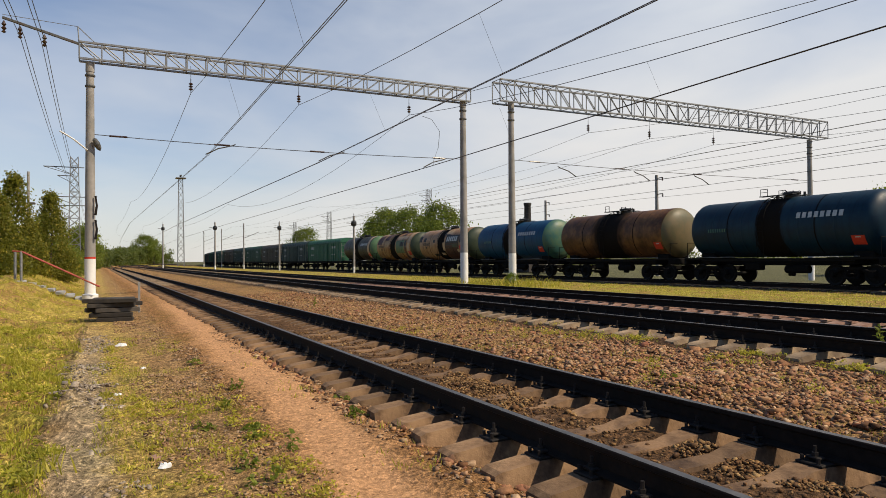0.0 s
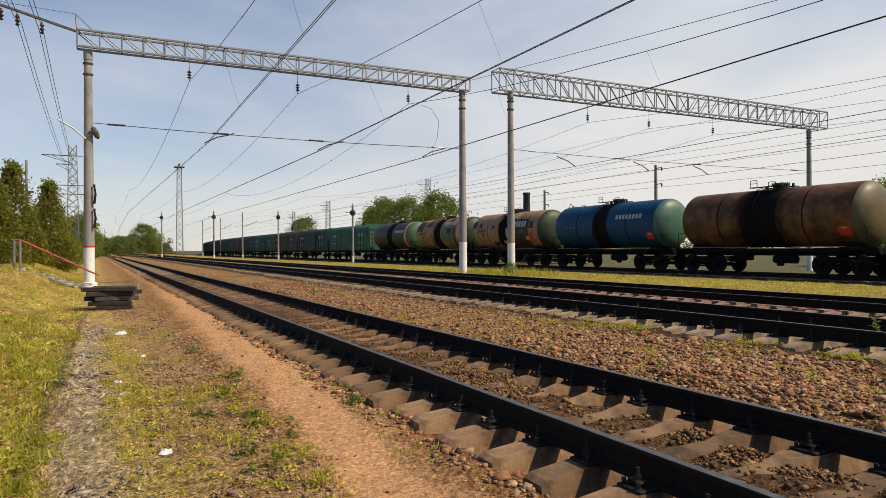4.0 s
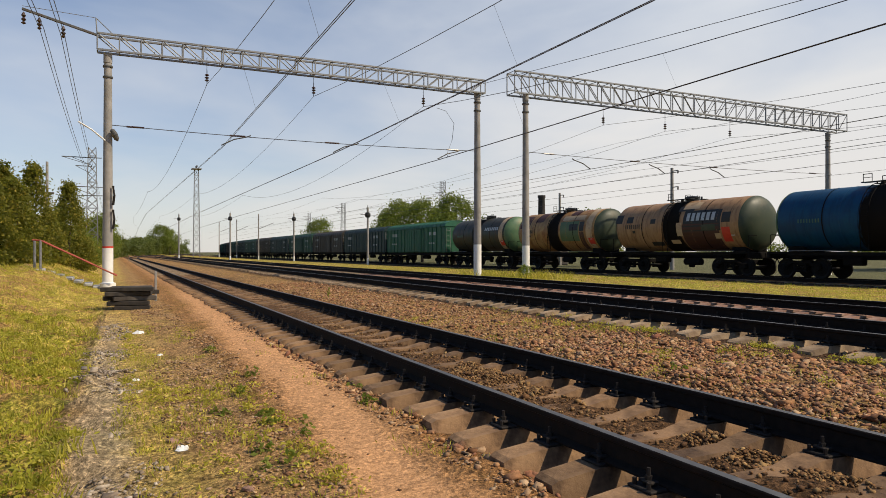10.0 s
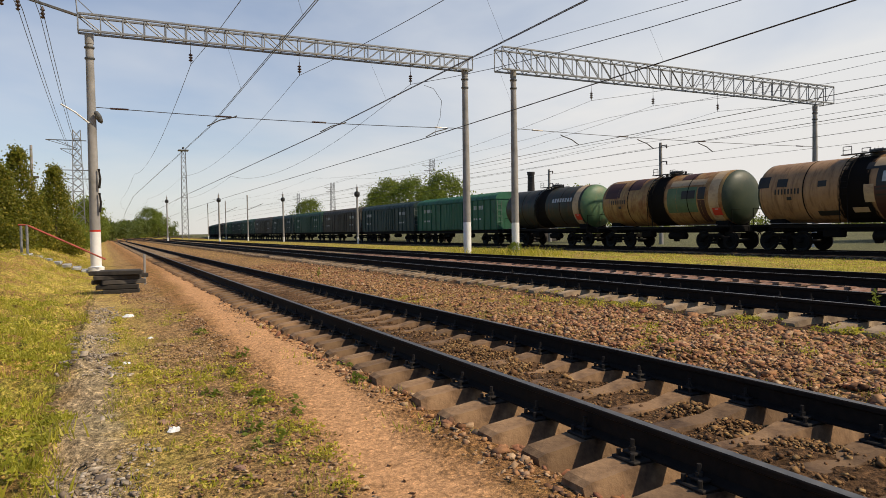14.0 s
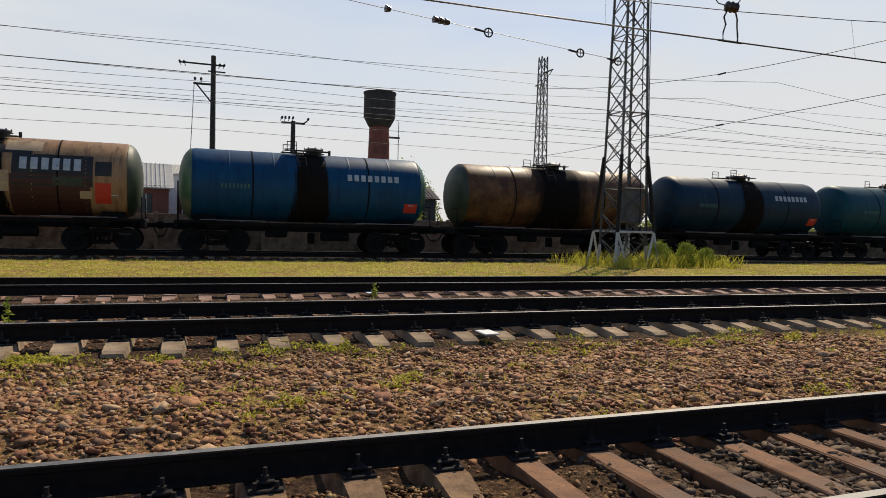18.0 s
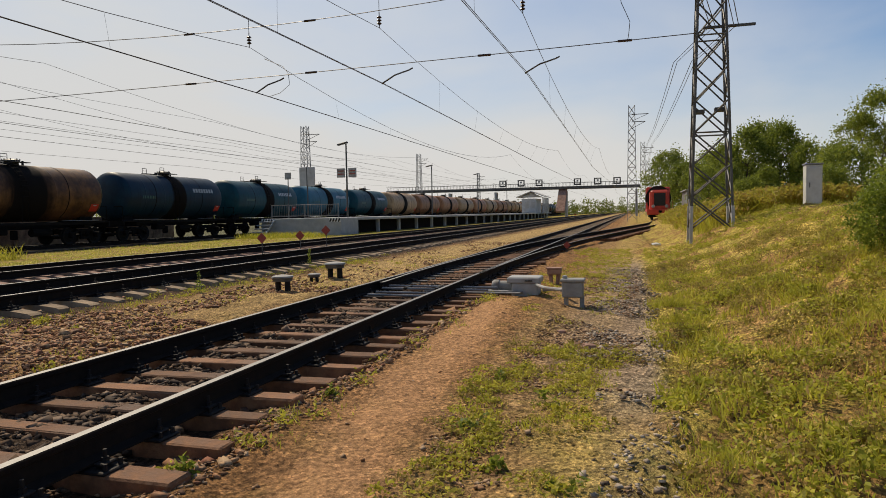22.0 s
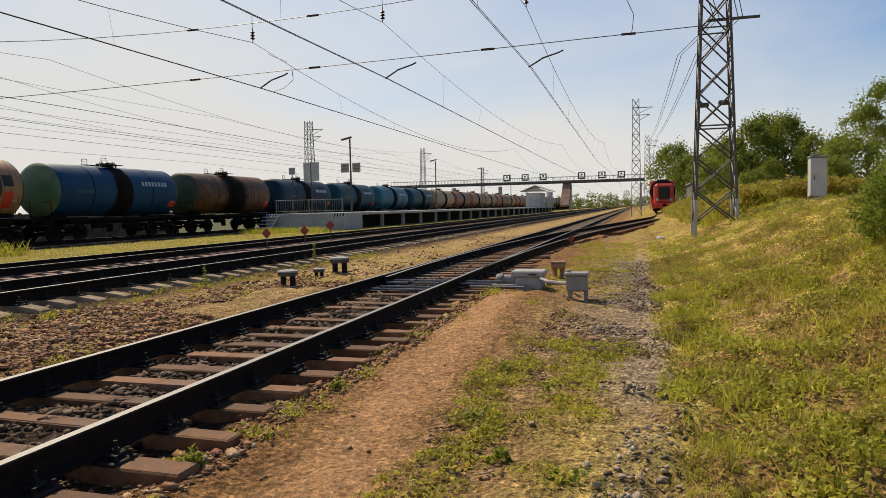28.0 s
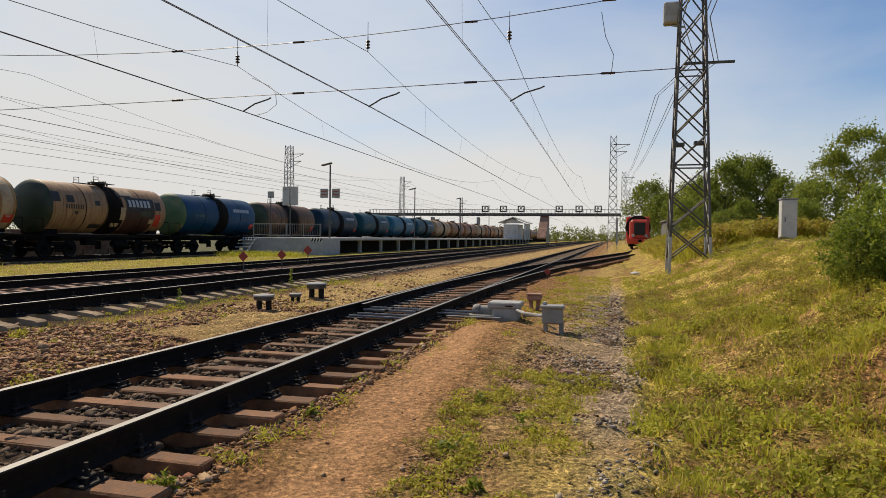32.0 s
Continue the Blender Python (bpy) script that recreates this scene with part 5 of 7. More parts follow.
# signal and catenary posts along the west
for x, y, h, sig in [(-143, 8.6, 8.6, 1), (-116, 14.3, 7.6, 1), (-139, 23.2, 8.8, 0), (-111, 23.6, 7.5, 1), (-77, 24.3, 6.5, 1), (-208, 23, 10, 0), (-190, 26, 10, 0)]:
    p = concrete_pole("signal_post" if sig else "line_pole", x, y + bend(x), h, "pale signal post with a dark lamp head" if sig else "concrete line pole with a whitewashed foot", r0=0.14, r1=0.11, white=0.9, group="posts along the tracks")
    if sig:
        z = h - p.location.z - 0.9
        part("signal_head", Geo().lathe([(0.1, -0.32), (0.3, -0.25), (0.34, 0), (0.3, 0.25), (0.1, 0.32)], 14), M["black"], p, "dark round signal head", at=(0, 0, z))
        part("arm", Geo().rod((0, -0.9, z + 0.05), (0, 0, z + 0.05), 0.04, n=6), M["greysteel"], p)
        part("finial", Geo().rod((0, 0, z + 0.3), (0, 0, z + 1.2), 0.03, n=6), M["greysteel"], p)
    else:
        part("bracket", Geo().rod((0, 0, h - 2.6), (0, 3.0, h - 1.3), 0.05, n=6), M["greysteel"], p)

# timber and concrete line poles behind the train
PIN = Geo().rod((0, 0, 0), (0, 0, 0.16), 0.02, n=6).lathe([(0.03, 0.14), (0.085, 0.17), (0.06, 0.22), (0.08, 0.27), (0.03, 0.34)], 8).mesh("insulator", M["insul"])
for x, y, h, top in [(-20.75, 41, 11.9, "arms"), (1.5, 42, 11.7, "cross"), (6.36, 42, 8.1, "tee"), (-48, 44, 9.5, "arms"), (-70, 47, 9, "arms")]:
    p = thing("line_pole", (x, y, -0.5), "weathered line pole with wire brackets behind the train", "pole", "line poles behind the train")
    part("shaft", Geo().rod((0, 0, 0), (0, 0, h), 0.2, 0.14, 12), M["pole"] if top == "arms" else M["tarred"], p, smooth=True)
    if top == "arms":
        for zz in (h - 0.3, h - 1.8, h - 4.6):
            part("bracket", Geo().box((0.35, 0, zz), (0.9, 0.08, 0.08), 0.01), M["greysteel"], p)
            part("insulator", Geo().lathe([(0.02, -0.3), (0.08, -0.22), (0.05, -0.15), (0.08, -0.1), (0.02, 0)], 8), M["insul"], p, at=(0.75, 0, zz))
    elif top == "cross":
        part("bracket", Geo().box((-0.65, 0, h - 0.55), (2.6, 0.09, 0.09), 0.01).box((0.2, 0, h - 0.95), (1.0, 0.08, 0.08), 0.01), M["tarred"], p)
        for xx in (-1.85, -1.6, 0.3, 0.55):
            part("insulator", PIN, None, p, at=pose(xx, 0, h - 0.75, 0, 18 if xx > 0 else -18, 0))
        part("bracket", Geo().box((-0.6, 0, h - 1.75), (1.1, 0.1, 0.12), 0.01), M["tarred"], p)
        part("brace", Geo().rod((-0.95, 0, h - 1.8), (-0.12, 0, h - 2.8), 0.05, n=6), M["tarred"], p)
        for xx in (-1.05, -0.7):
            part("insulator", PIN, None, p, at=(xx, 0, h - 1.7))
        part("stay_wire", Geo().rod((-1.1, 0, h - 1.8), (-1.5, 0, 0), 0.02, n=5), M["iron"], p)
    else:
        part("bracket", Geo().box((0, 0, h - 0.1), (1.5, 0.09, 0.09), 0.01).box((0.72, 0, h - 0.05), (0.4, 0.08, 0.08), 0.01, m=Matrix.Rotation(radians(-35), 3, "Y")), M["tarred"], p)
        for xx, tl in ((-0.8, 25), (-0.55, 15), (-0.3, 10), (-0.05, 10), (0.85, 25)):
            part("insulator", PIN, None, p, at=pose(xx, 0, h - 0.02, 0, tl, 0))

# lamp on the first gantry pole and the wire bracket above it
lp = thing("street_lamp", (GX, -3.2, 6.05), "grey street lamp on a bracket arm of the pole", "lamp")
part("arm", Geo().tube([(0.15, -0.1, -0.15), (0.3, -0.6, 0.25), (0.3, -1.1, 0.55)], 0.035, 6), M["white"], lp)
part("housing", Geo().lathe([(0.03, -0.3), (0.1, -0.2), (0.13, 0), (0.09, 0.2), (0.03, 0.25)], 14), M["greysteel"], lp, "oval grey lamp housing", at=pose(0.25, 0.25, 0.12, 25, 20, 0))
sp = thing("wire_bracket", (GX, -3.6, 10.3), "slanting steel bracket that carries feeder wires", "bracket")
part("beam", Geo().box((0, -1.35, 0.38), (0.1, 2.8, 0.1), 0.012, m=Matrix.Rotation(radians(-14.5), 3, "X")), M["greysteel"], sp)
part("stay", Geo().rod((0, 0, 0.0), (0, -0.05, 0.75), 0.03, n=6).rod((0, -0.05, 0.75), (0, 0.7, 0.05), 0.02, n=5).rod((0, -0.05, 0.75), (0, -2.7, 0.85), 0.012, n=4), M["galv"], sp)
for yy in (-1.25, -2.1, -2.65):
    part("insulator", Geo().lathe([(0.02, -0.5), (0.09, -0.45), (0.03, -0.38), (0.1, -0.3), (0.03, -0.22), (0.09, -0.15), (0.02, 0)], 10), M["insul"], sp, at=(0, yy, 0.32 - yy * 0.26 - 0.4))
for zz in (2.6, 3.6):
    cl = Geo().tube([(0.22, 0.0, zz - 0.4), (0.26, 0.05, zz), (0.22, 0.0, zz + 0.4)], 0.05, 6)
    thing("cable_guard", (GX, -3.0, 0), "dark curved cable guard strapped to the pole", "cable guard", "cable guards on the pole", "", cl, M["iron"])

# ---- overhead wires ----
WIRES = []


def wire(pts, r=0.012, name="overhead_wire", label="thin dark overhead line wire", parent=None):
    g = Geo().tube(pts, r, 4)
    if parent:
        return part(name, g, M["wire"], parent)
    return thing(name, (0, 0, 0), label, "wire", "overhead wires", "", g, M["wire"])


SUPPORTS = [-270, -210, -152, -92, GX, SX, 84, 142, 200, 262]


def insulator_geo():
    g = Geo().rod((0, 0, -0.62), (0, 0, 0), 0.018, n=6)
    for k in range(3):
        g.lathe([(0.03, -0.5 + k * 0.12), (0.1, -0.46 + k * 0.12), (0.07, -0.42 + k * 0.12), (0.03, -0.4 + k * 0.12)], 12)
    return g


ME_INS = insulator_geo().mesh("insulator", M["insul"], True)


def catenary(yc, ym, zc, zm, sag, name_label, arms, droppers=True):
    """yc, ym: the sides to which contact and carrier wire lie at the gantry and at the tower."""
    c = thing("catenary", (0, 0, 0), name_label, "overhead line", "catenary lines")
    side = {x: i % 2 for i, x in enumerate(SUPPORTS)}

    def at(pair, x):
        for a, b in zip(SUPPORTS, SUPPORTS[1:]):
            if a <= x <= b:
                u = (x - a) / (b - a)
                return pair[side[a]] * (1 - u) + pair[side[b]] * u + bend(x)
        return pair[0]

    def height(x):
        return zc[0] if x <= GX else zc[1] if x >= SX else zc[0] + (zc[1] - zc[0]) * (x - GX) / (SX - GX)

    def carrier(x):
        return zm[0] if x <= GX else zm[1] if x >= SX else zm[0] + (zm[1] - zm[0]) * (x - GX) / (SX - GX)

    thick = 0.012 if droppers else 0.009
    for dy in (-0.025, 0.025):
        wire([(x, at(yc, x) + dy, height(x)) for x in SUPPORTS], thick, "contact_wire", parent=c)
    for a, b in zip(SUPPORTS, SUPPORTS[1:]):
        n = 14
        low = sag if -100 < a < 90 else 0.5 * sag
        pts = [(a + (b - a) * k / n, at(ym, a + (b - a) * k / n), carrier(a + (b - a) * k / n) - 4 * low * (k / n) * (1 - k / n)) for k in range(n + 1)]
        wire(pts, thick, "messenger_wire", parent=c)
        if droppers and -40 < a < 40:
            for k in range(1, 7):
                u = k / 7
                x = a + (b - a) * u
                wire([(x, at(ym, x), carrier(x) - 4 * sag * u * (1 - u)), (x, at(yc, x), height(x))], 0.004, "dropper", parent=c)
    for x, s in arms:
        y = at(ym, x)
        part("insulator", ME_INS, None, c, at=(x, y, carrier(x) + 0.62))
        part("hanger", Geo().rod((x, y, carrier(x) + 0.6), (x, y, carrier(x) + 1.2), 0.012, n=5), M["wire"], c)
        y = at(yc, x)
        part("steady_arm", Geo().tube([(x, y - s * 0.1, height(x) + 0.02), (x, y + s * 0.45, height(x) + 0.32), (x, y + s * 1.05, height(x) + 0.48), (x, y + s * 1.2, height(x) + 0.55)], 0.03, 6), M["greysteel"], c)
    return c


# the gantry stands at an even place of the list, the tower at an odd one
catenary((1.5, 0.7), (0.78, 0.85), (6.02, 6.42), (8.73, 8.65), 1.25, "copper contact and carrier wires over a track", ((GX, 1), (SX, -1)))
catenary((6.7, 6.4), (5.64, 6.55), (6.02, 6.42), (8.66, 8.63), 1.25, "copper contact and carrier wires over a track", ((GX, 1), (SX, -1)))
catenary((12.3, 12.0), (11.39, 12.36), (6.02, 6.42), (8.69, 8.35), 1.85, "copper contact and carrier wires over a track", ((GX, 1), (SX, -1)))
for yc, ym in ((21.96, 23.0), (27.7, 27.8), (32.8, 33.4)):
    catenary((yc, yc + 0.3), (ym, ym), (6.0, 6.3), (8.66, 8.5), 1.35, "copper contact and carrier wires over the far tracks", ((GX, -1),), False)
# anchored carrier wire that runs to its pulleys on the lattice tower
aw = thing("anchor_wire", (0, 0, 0), "anchored carrier wire with insulators and pulley wheels", "wire", "overhead wires")
a0, a1 = Vector((GX, 14.9, 10.25)), Vector((17.66, 22.1, 8.28))
ends = [a0.lerp(a1, k / 16) - Vector((0, 0, 0.5 * (k / 16) * (1 - k / 16))) for k in range(17)]
wire(ends, 0.012, "cable", parent=aw)
for u in (0.775, 0.812, 0.8165, 0.821):
    p, q = a0.lerp(a1, u), a0.lerp(a1, u + 0.0035)
    dz = Vector((0, 0, 0.5 * u * (1 - u)))
    part("disc_insulator", Geo().rod(p - dz, q - dz, 0.13, 0.09, 12), M["insul"], aw)
for u in (0.858, 0.945, 0.985):
    p = a0.lerp(a1, u) - Vector((0, 0, 0.5 * u * (1 - u) + 0.04))
    ring = [p + Vector((0.16 * cos(k * pi / 8), 0, 0.16 * sin(k * pi / 8))) for k in range(17)]
    part("pulley", Geo().tube(ring, 0.028, 6).rod(p + Vector((-0.16, 0, 0)), p + Vector((0.16, 0, 0)), 0.016, n=5).rod(p + Vector((0, 0, -0.16)), p + Vector((0, 0, 0.16)), 0.016, n=5), M["iron"], aw, "dark spoked pulley wheel")
    part("shackle", Geo().rod(p + Vector((-0.6, -0.12, 0.03)), p + Vector((-0.15, -0.02, 0.01)), 0.04, n=6), M["iron"], aw)
# cross-span wires
for y0, y1, z in ((-3.2, 14.5, 6.6), (17.6, 43.6, 6.75)):
    cs = thing("cross_span_wire", (0, 0, 0), "cross wire with insulators between gantry poles", "wire", "cross-span wires")
    n = 12
    wire([(GX, y0 + (y1 - y0) * k / n, z - 0.5 * (k / n) * (1 - k / n)) for k in range(n + 1)], 0.016, "cable", parent=cs)
    for u in (0.06, 0.3, 0.55, 0.92):
        part("rod_insulator", Geo().rod((GX, y0 + (y1 - y0) * u - 0.35, z - 0.45 * u * (1 - u)), (GX, y0 + (y1 - y0) * u + 0.35, z - 0.45 * u * (1 - u)), 0.04, n=8), M["insul"], cs)
for z0, z1, sag in ((7.4, 6.9, 0.18), (10.3, 12.3, 2.05)):
    cs = thing("cross_span_wire", (0, 0, 0), "long cross-span cable between lattice towers", "wire", "cross-span wires")
    n = 16
    wire([(SX, -5.4 + 51.6 * k / n, z0 + (z1 - z0) * k / n - 4 * sag * (k / n) * (1 - k / n)) for k in range(n + 1)], 0.016, "cable", parent=cs)
    for u in (0.05, 0.15, 0.29, 0.4, 0.62):
        zz = z0 + (z1 - z0) * u - 4 * sag * u * (1 - u)
        part("rod_insulator", Geo().rod((SX, -5.4 + 51.6 * u - 0.25, zz), (SX, -5.4 + 51.6 * u + 0.25, zz), 0.045, n=8), M["insul"], cs)
# loose jumper loops and the section insulator of the third line
for lab, pts in (("loose jumper wire looped between carrier and contact wire", [(-30.5, 11.45, 8.35), (-30.8, 12.1, 8.3), (-31.2, 12.75, 7.8), (-31.4, 12.75, 7.0), (-31.2, 12.35, 6.2), (-31.0, 12.28, 6.04)]),
                 ("loose jumper wire looped between carrier and contact wire", [(27.6, 12.3, 8.1), (27.2, 11.2, 7.6), (26.8, 10.75, 7.2), (26.6, 10.6, 6.7), (26.9, 11.2, 6.45), (27.4, 12.0, 6.43)]),
                 ("slack wire hanging to the cross-span cable", [(SX, -2.55, 9.6), (SX, -2.7, 8.7), (SX, -3.0, 8.0), (SX, -2.95, 7.5), (SX, -2.9, 7.28)])):
    fine = []
    for p, q in zip(pts, pts[1:]):
        fine += [Vector(p).lerp(Vector(q), k / 4) for k in range(4)]
    wire(fine + [Vector(pts[-1])], 0.012, "jumper_wire", lab)
si = thing("section_insulator", (13.67, 12.1, 6.34), "dark section insulator hung over the contact wire", "insulator")
part("body", Geo().lathe([(0.03, -0.2), (0.14, -0.14), (0.07, -0.08), (0.15, 0.0), (0.07, 0.08), (0.14, 0.14), (0.03, 0.2)], 12, "x", c=(0, 0, 0.9)), M["insul"], si, smooth=True)
for dx in (-0.22, 0.22):
    part("chain", Geo().tube([(dx * 0.5, 0, 0.85), (dx, 0.02, 0.62), (dx * 0.85, -0.02, 0.42), (dx * 1.1, 0.01, 0.2), (dx * 1.1, 0, 0.0)], 0.022, 5), M["iron"], si)
part("clamp", Geo().box((0, 0, 0.0), (0.8, 0.05, 0.05), 0.01), M["iron"], si)
part("hanger", Geo().tube([(-0.7, 0, 1.2), (-0.45, 0, 0.95), (-0.2, 0, 0.92)], 0.015, 5).tube([(0.15, 0, 0.95), (0.3, 0, 1.15), (0.35, 0, 1.6)], 0.015, 5), M["wire"], si)
# feeder wires on the bank side and the far side
for y, z in ((-5.7, 10.35), (-5.55, 10.35), (-4.95, 10.2), (-4.8, 10.15)):
    pts = []
    for a, b in ((-210, -89), (-89, GX), (GX, SX), (SX, 98), (98, 150)):
        for k in range(13):
            u = k / 12
            za = z if a != SX else 7.6
            zb = z if b != SX else 7.6
            pts.append((a + (b - a) * u, y - (0.9 if abs(a + (b - a) * u - SX) < 0.1 else 0), za + (zb - za) * u - 2.2 * u * (1 - u)))
    wire(pts, 0.014, "feeder_wire", "feeder wire strung along the bank")
for y, z, s in ((38, 11.0, 0.8), (36, 8.5, 0.5), (36.6, 8.1, 0.6), (41, 6.6, 0.5), (41.2, 8.2, 0.5)):
    pts = []
    for a, b in ((-180, -110), (-110, -48), (-48, 2), (2, 62), (62, 120), (120, 200)):
        for k in range(11):
            u = k / 10
            pts.append((a + (b - a) * u, y, z - 4 * s * u * (1 - u) * 0.5))
    wire(pts, 0.011, "feeder_wire", "feeder wire strung behind the train")

# ---- water tower and buildings behind the train ----
wtw = thing("water_tower", (29.9, 110, -0.5), "red brick water tower with a dark flared tank", "water tower")
part("shaft", Geo().lathe([(2.3, 0), (2.1, 1.0), (1.75, 15), (1.65, 18.0)], 28), M["brick"], wtw, smooth=True)
part("tank", Geo().lathe([(1.7, 17.7), (1.95, 18.0), (2.62, 19.3), (2.66, 19.4), (2.66, 23.2), (2.76, 23.25), (2.76, 23.55), (0.4, 23.9), (0.05, 23.95)], 28), M["soot"], wtw, "dark sooty tank head", smooth=True)
part("gallery", Geo().box((2.6, 0, 16.2), (2.0, 0.8, 0.25), 0.04).rod((3.4, 0, 12), (3.4, 0, 19), 0.06, n=6), M["greysteel"], wtw)


def house(x, y, w, d, h, rise, wall, roof, label, turn=0):
    z = -0.5
    hs = thing("house", (x, y, z), label, "house", "houses behind the tracks", "", turn=turn)
    t = 0.25
    openings = [(-w * 0.28, 0.9), (w * 0.28, 0.9)]
    # front wall with two window openings, built from piers and bands
    g = Geo()
    g.box((0, -d / 2, 0.6), (w, t, 1.2), 0.0)
    g.box((0, -d / 2, h - 0.35), (w, t, 0.7), 0.0)
    edges = [-w / 2, -w * 0.28 - 0.5, -w * 0.28 + 0.5, w * 0.28 - 0.5, w * 0.28 + 0.5, w / 2]
    for a, b in ((0, 1), (2, 3), (4, 5)):
        g.box(((edges[a] + edges[b]) / 2, -d / 2, (1.2 + h - 0.7) / 2), (edges[b] - edges[a], t, h - 1.9), 0.0)
    g.box((0, d / 2, h / 2), (w, t, h), 0.0)
    for s in (-1, 1):
        g.box((s * (w / 2 - t / 2), 0, h / 2), (t, d - t, h), 0.0)
    part("wall", g, M[wall], hs)
    gab = Geo()
    for s in (-1, 1):
        x0 = s * (w / 2 - 0.1)
        gab.add([(x0 - 0.1, -d / 2, h), (x0 - 0.1, d / 2, h), (x0 - 0.1, 0, h + rise), (x0 + 0.1, -d / 2, h), (x0 + 0.1, d / 2, h), (x0 + 0.1, 0, h + rise)], [(0, 2, 1), (3, 4, 5), (0, 3, 5, 2), (1, 2, 5, 4), (0, 1, 4, 3)])
    part("gable", gab, M[wall], hs)
    for s in (-1, 1):
        ang = math.atan2(rise, d / 2)
        L = math.hypot(rise, d / 2) + 0.5
        r = Geo()
        r.box((0, s * (d / 4 + 0.18 * cos(ang)), h + rise / 2 - 0.12), (w + 0.8, L, 0.12), 0.02, m=Matrix.Rotation(-s * ang, 3, "X"))
        for k in range(int((w + 0.6) / 0.35)):
            r.box((-w / 2 - 0.3 + k * 0.35, s * (d / 4 + 0.18 * cos(ang)), h + rise / 2 - 0.04), (0.12, L, 0.08), 0.02, m=Matrix.Rotation(-s * ang, 3, "X"))
        part("roof", r, M[roof], hs, smooth=False)
    for ox, _ in openings:
        wn = part("window", Geo().box((ox, -d / 2 + 0.04, (1.2 + h - 0.7) / 2), (1.0, 0.04, h - 1.9), 0.0), M["glass"], hs)
        part("window_frame", Geo().box((ox, -d / 2 - 0.02, (1.2 + h - 0.7) / 2), (0.07, 0.08, h - 1.9), 0.01), M["white"], wn)
    return hs


house(-5.7, 63, 8, 7, 4.4, 2.0, "brick", "roof", "red brick house with a grey corrugated roof", 4)
house(2.4, 71, 9, 7, 6.0, 1.0, "white", "roof", "white rendered house with a low grey roof", -6)
house(-33.5, 66, 10, 8, 3.2, 2.6, "slab", "roof", "pale house with a grey roof behind trees", 20)
house(13.6, 62, 5, 5, 3.6, 1.4, "pale", "roof", "small pale house with a grey roof", 6)
house(21, 70, 8, 6, 4.6, 1.2, "soot", "soot", "dark low shed with a shallow roof", 0)
house(36, 66, 12, 7, 3.2, 1.8, "brick", "roof", "long brick shed with a grey roof", 0)
# concrete panel fence behind the train
cf = thing("panel_fence", (0, 33.2, -0.5), "weathered grey concrete panel fence behind the train track", "fence")
ME_PANEL = Geo().box((0, 0, 0.98), (2.42, 0.07, 1.96), 0.015).box((0, -0.04, 1.0), (2.1, 0.05, 1.6), 0.02).mesh("panel", M["concrete"])
ME_POST = Geo().box((0, 0, 1.02), (0.16, 0.16, 2.04), 0.02).mesh("post", M["concrete"])
for k in range(26):
    part("panel", ME_PANEL, None, cf, at=(-15 + 2.5 * k, 0, 0))
    part("post", ME_POST, None, cf, at=(-16.25 + 2.5 * k, 0, 0))
ch = thing("chimney_hut", (-74, 47, -0.5), "dark hut with a tall chimney behind the wagons", "hut")
part("hut", Geo().box((0, 0, 2.6), (6, 4, 5.2), 0.1), M["soot"], ch)
part("chimney", Geo().lathe([(0.5, 5), (0.42, 8.6), (0.5, 8.7), (0.5, 9.0)], 14), M["soot"], ch, smooth=True)

# ---- platform, footbridge, pavilion ----
PX0, PX1, PY0, PY1, PZ = 49.5, 190.0, 18.7, 25.6, 1.1
pf = thing("platform", (0, 0, 0), "raised concrete passenger platform on posts", "platform", "", "structure")
for i in range(24):
    xa = PX0 + 3.5 + i * (PX1 - PX0 - 3.5) / 24
    L = (PX1 - PX0 - 3.5) / 24
    part("slab", Geo().box((xa + L / 2, (PY0 + PY1) / 2, PZ - 0.11), (L - 0.02, PY1 - PY0, 0.22), 0.02), M["slab"], pf)
    part("post", Geo().box((xa, PY0 + 0.5, (PZ - 0.2) / 2 - 0.2), (0.3, 0.3, PZ + 0.2), 0.03), M["slab"], pf)
part("end_block", Geo().box((PX0 + 1.75, (PY0 + PY1) / 2, PZ / 2 - 0.2), (3.5, PY1 - PY0, PZ + 0.39), 0.04), M["slab"], pf, "solid grey end of the platform")
for yy in (PY0 + 0.5, PY1 - 0.55):
    part("hazard_panel", Geo().box((PX0 - 0.006, yy, PZ - 0.18), (0.012, 0.95, 0.3), 0.0), M["white"], pf, "black and white striped edge panel")
    for k in range(4):
        part("hazard_stripe", Geo().box((PX0 - 0.018, yy - 0.36 + 0.24 * k, PZ - 0.18), (0.012, 0.12, 0.29), 0.0, m=Matrix.Rotation(radians(25), 3, "X")), M["black"], pf)
for k in range(5):
    part("step", Geo().box((PX0 - 0.2 - 0.36 * k, PY1 - 0.6, PZ - 0.25 - 0.27 * k), (0.38, 1.2, 0.09), 0.02), M["slab"], pf)
part("step_beam", Geo().box((PX0 - 0.9, PY1 - 1.2, 0.3), (2.2, 0.1, 0.14), 0.02, m=Matrix.Rotation(radians(-37), 3, "Y")), M["slab"], pf)
# added near-black sheet behind the posts stands in for shade under the slabs
part("back_wall", Geo().box(((PX0 + PX1) / 2 + 2, PY0 + 1.6, 0.2), (PX1 - PX0 - 5, 0.2, 1.3), 0.0), M["chassis"], pf)
fence = thing("railing", (PX0 + 0.3, 0, PZ), "grey steel railing along the platform end", "railing")
for k in range(5):
    part("post", Geo().box((0, PY0 + 0.3 + 1.45 * k, 0.55), (0.06, 0.06, 1.1), 0.01), M["galv"], fence)
for zz in (0.18, 1.05):
    part("rail", Geo().box((0, PY0 + 0.3 + 2.9, zz), (0.05, 5.8, 0.05), 0.008), M["galv"], fence)
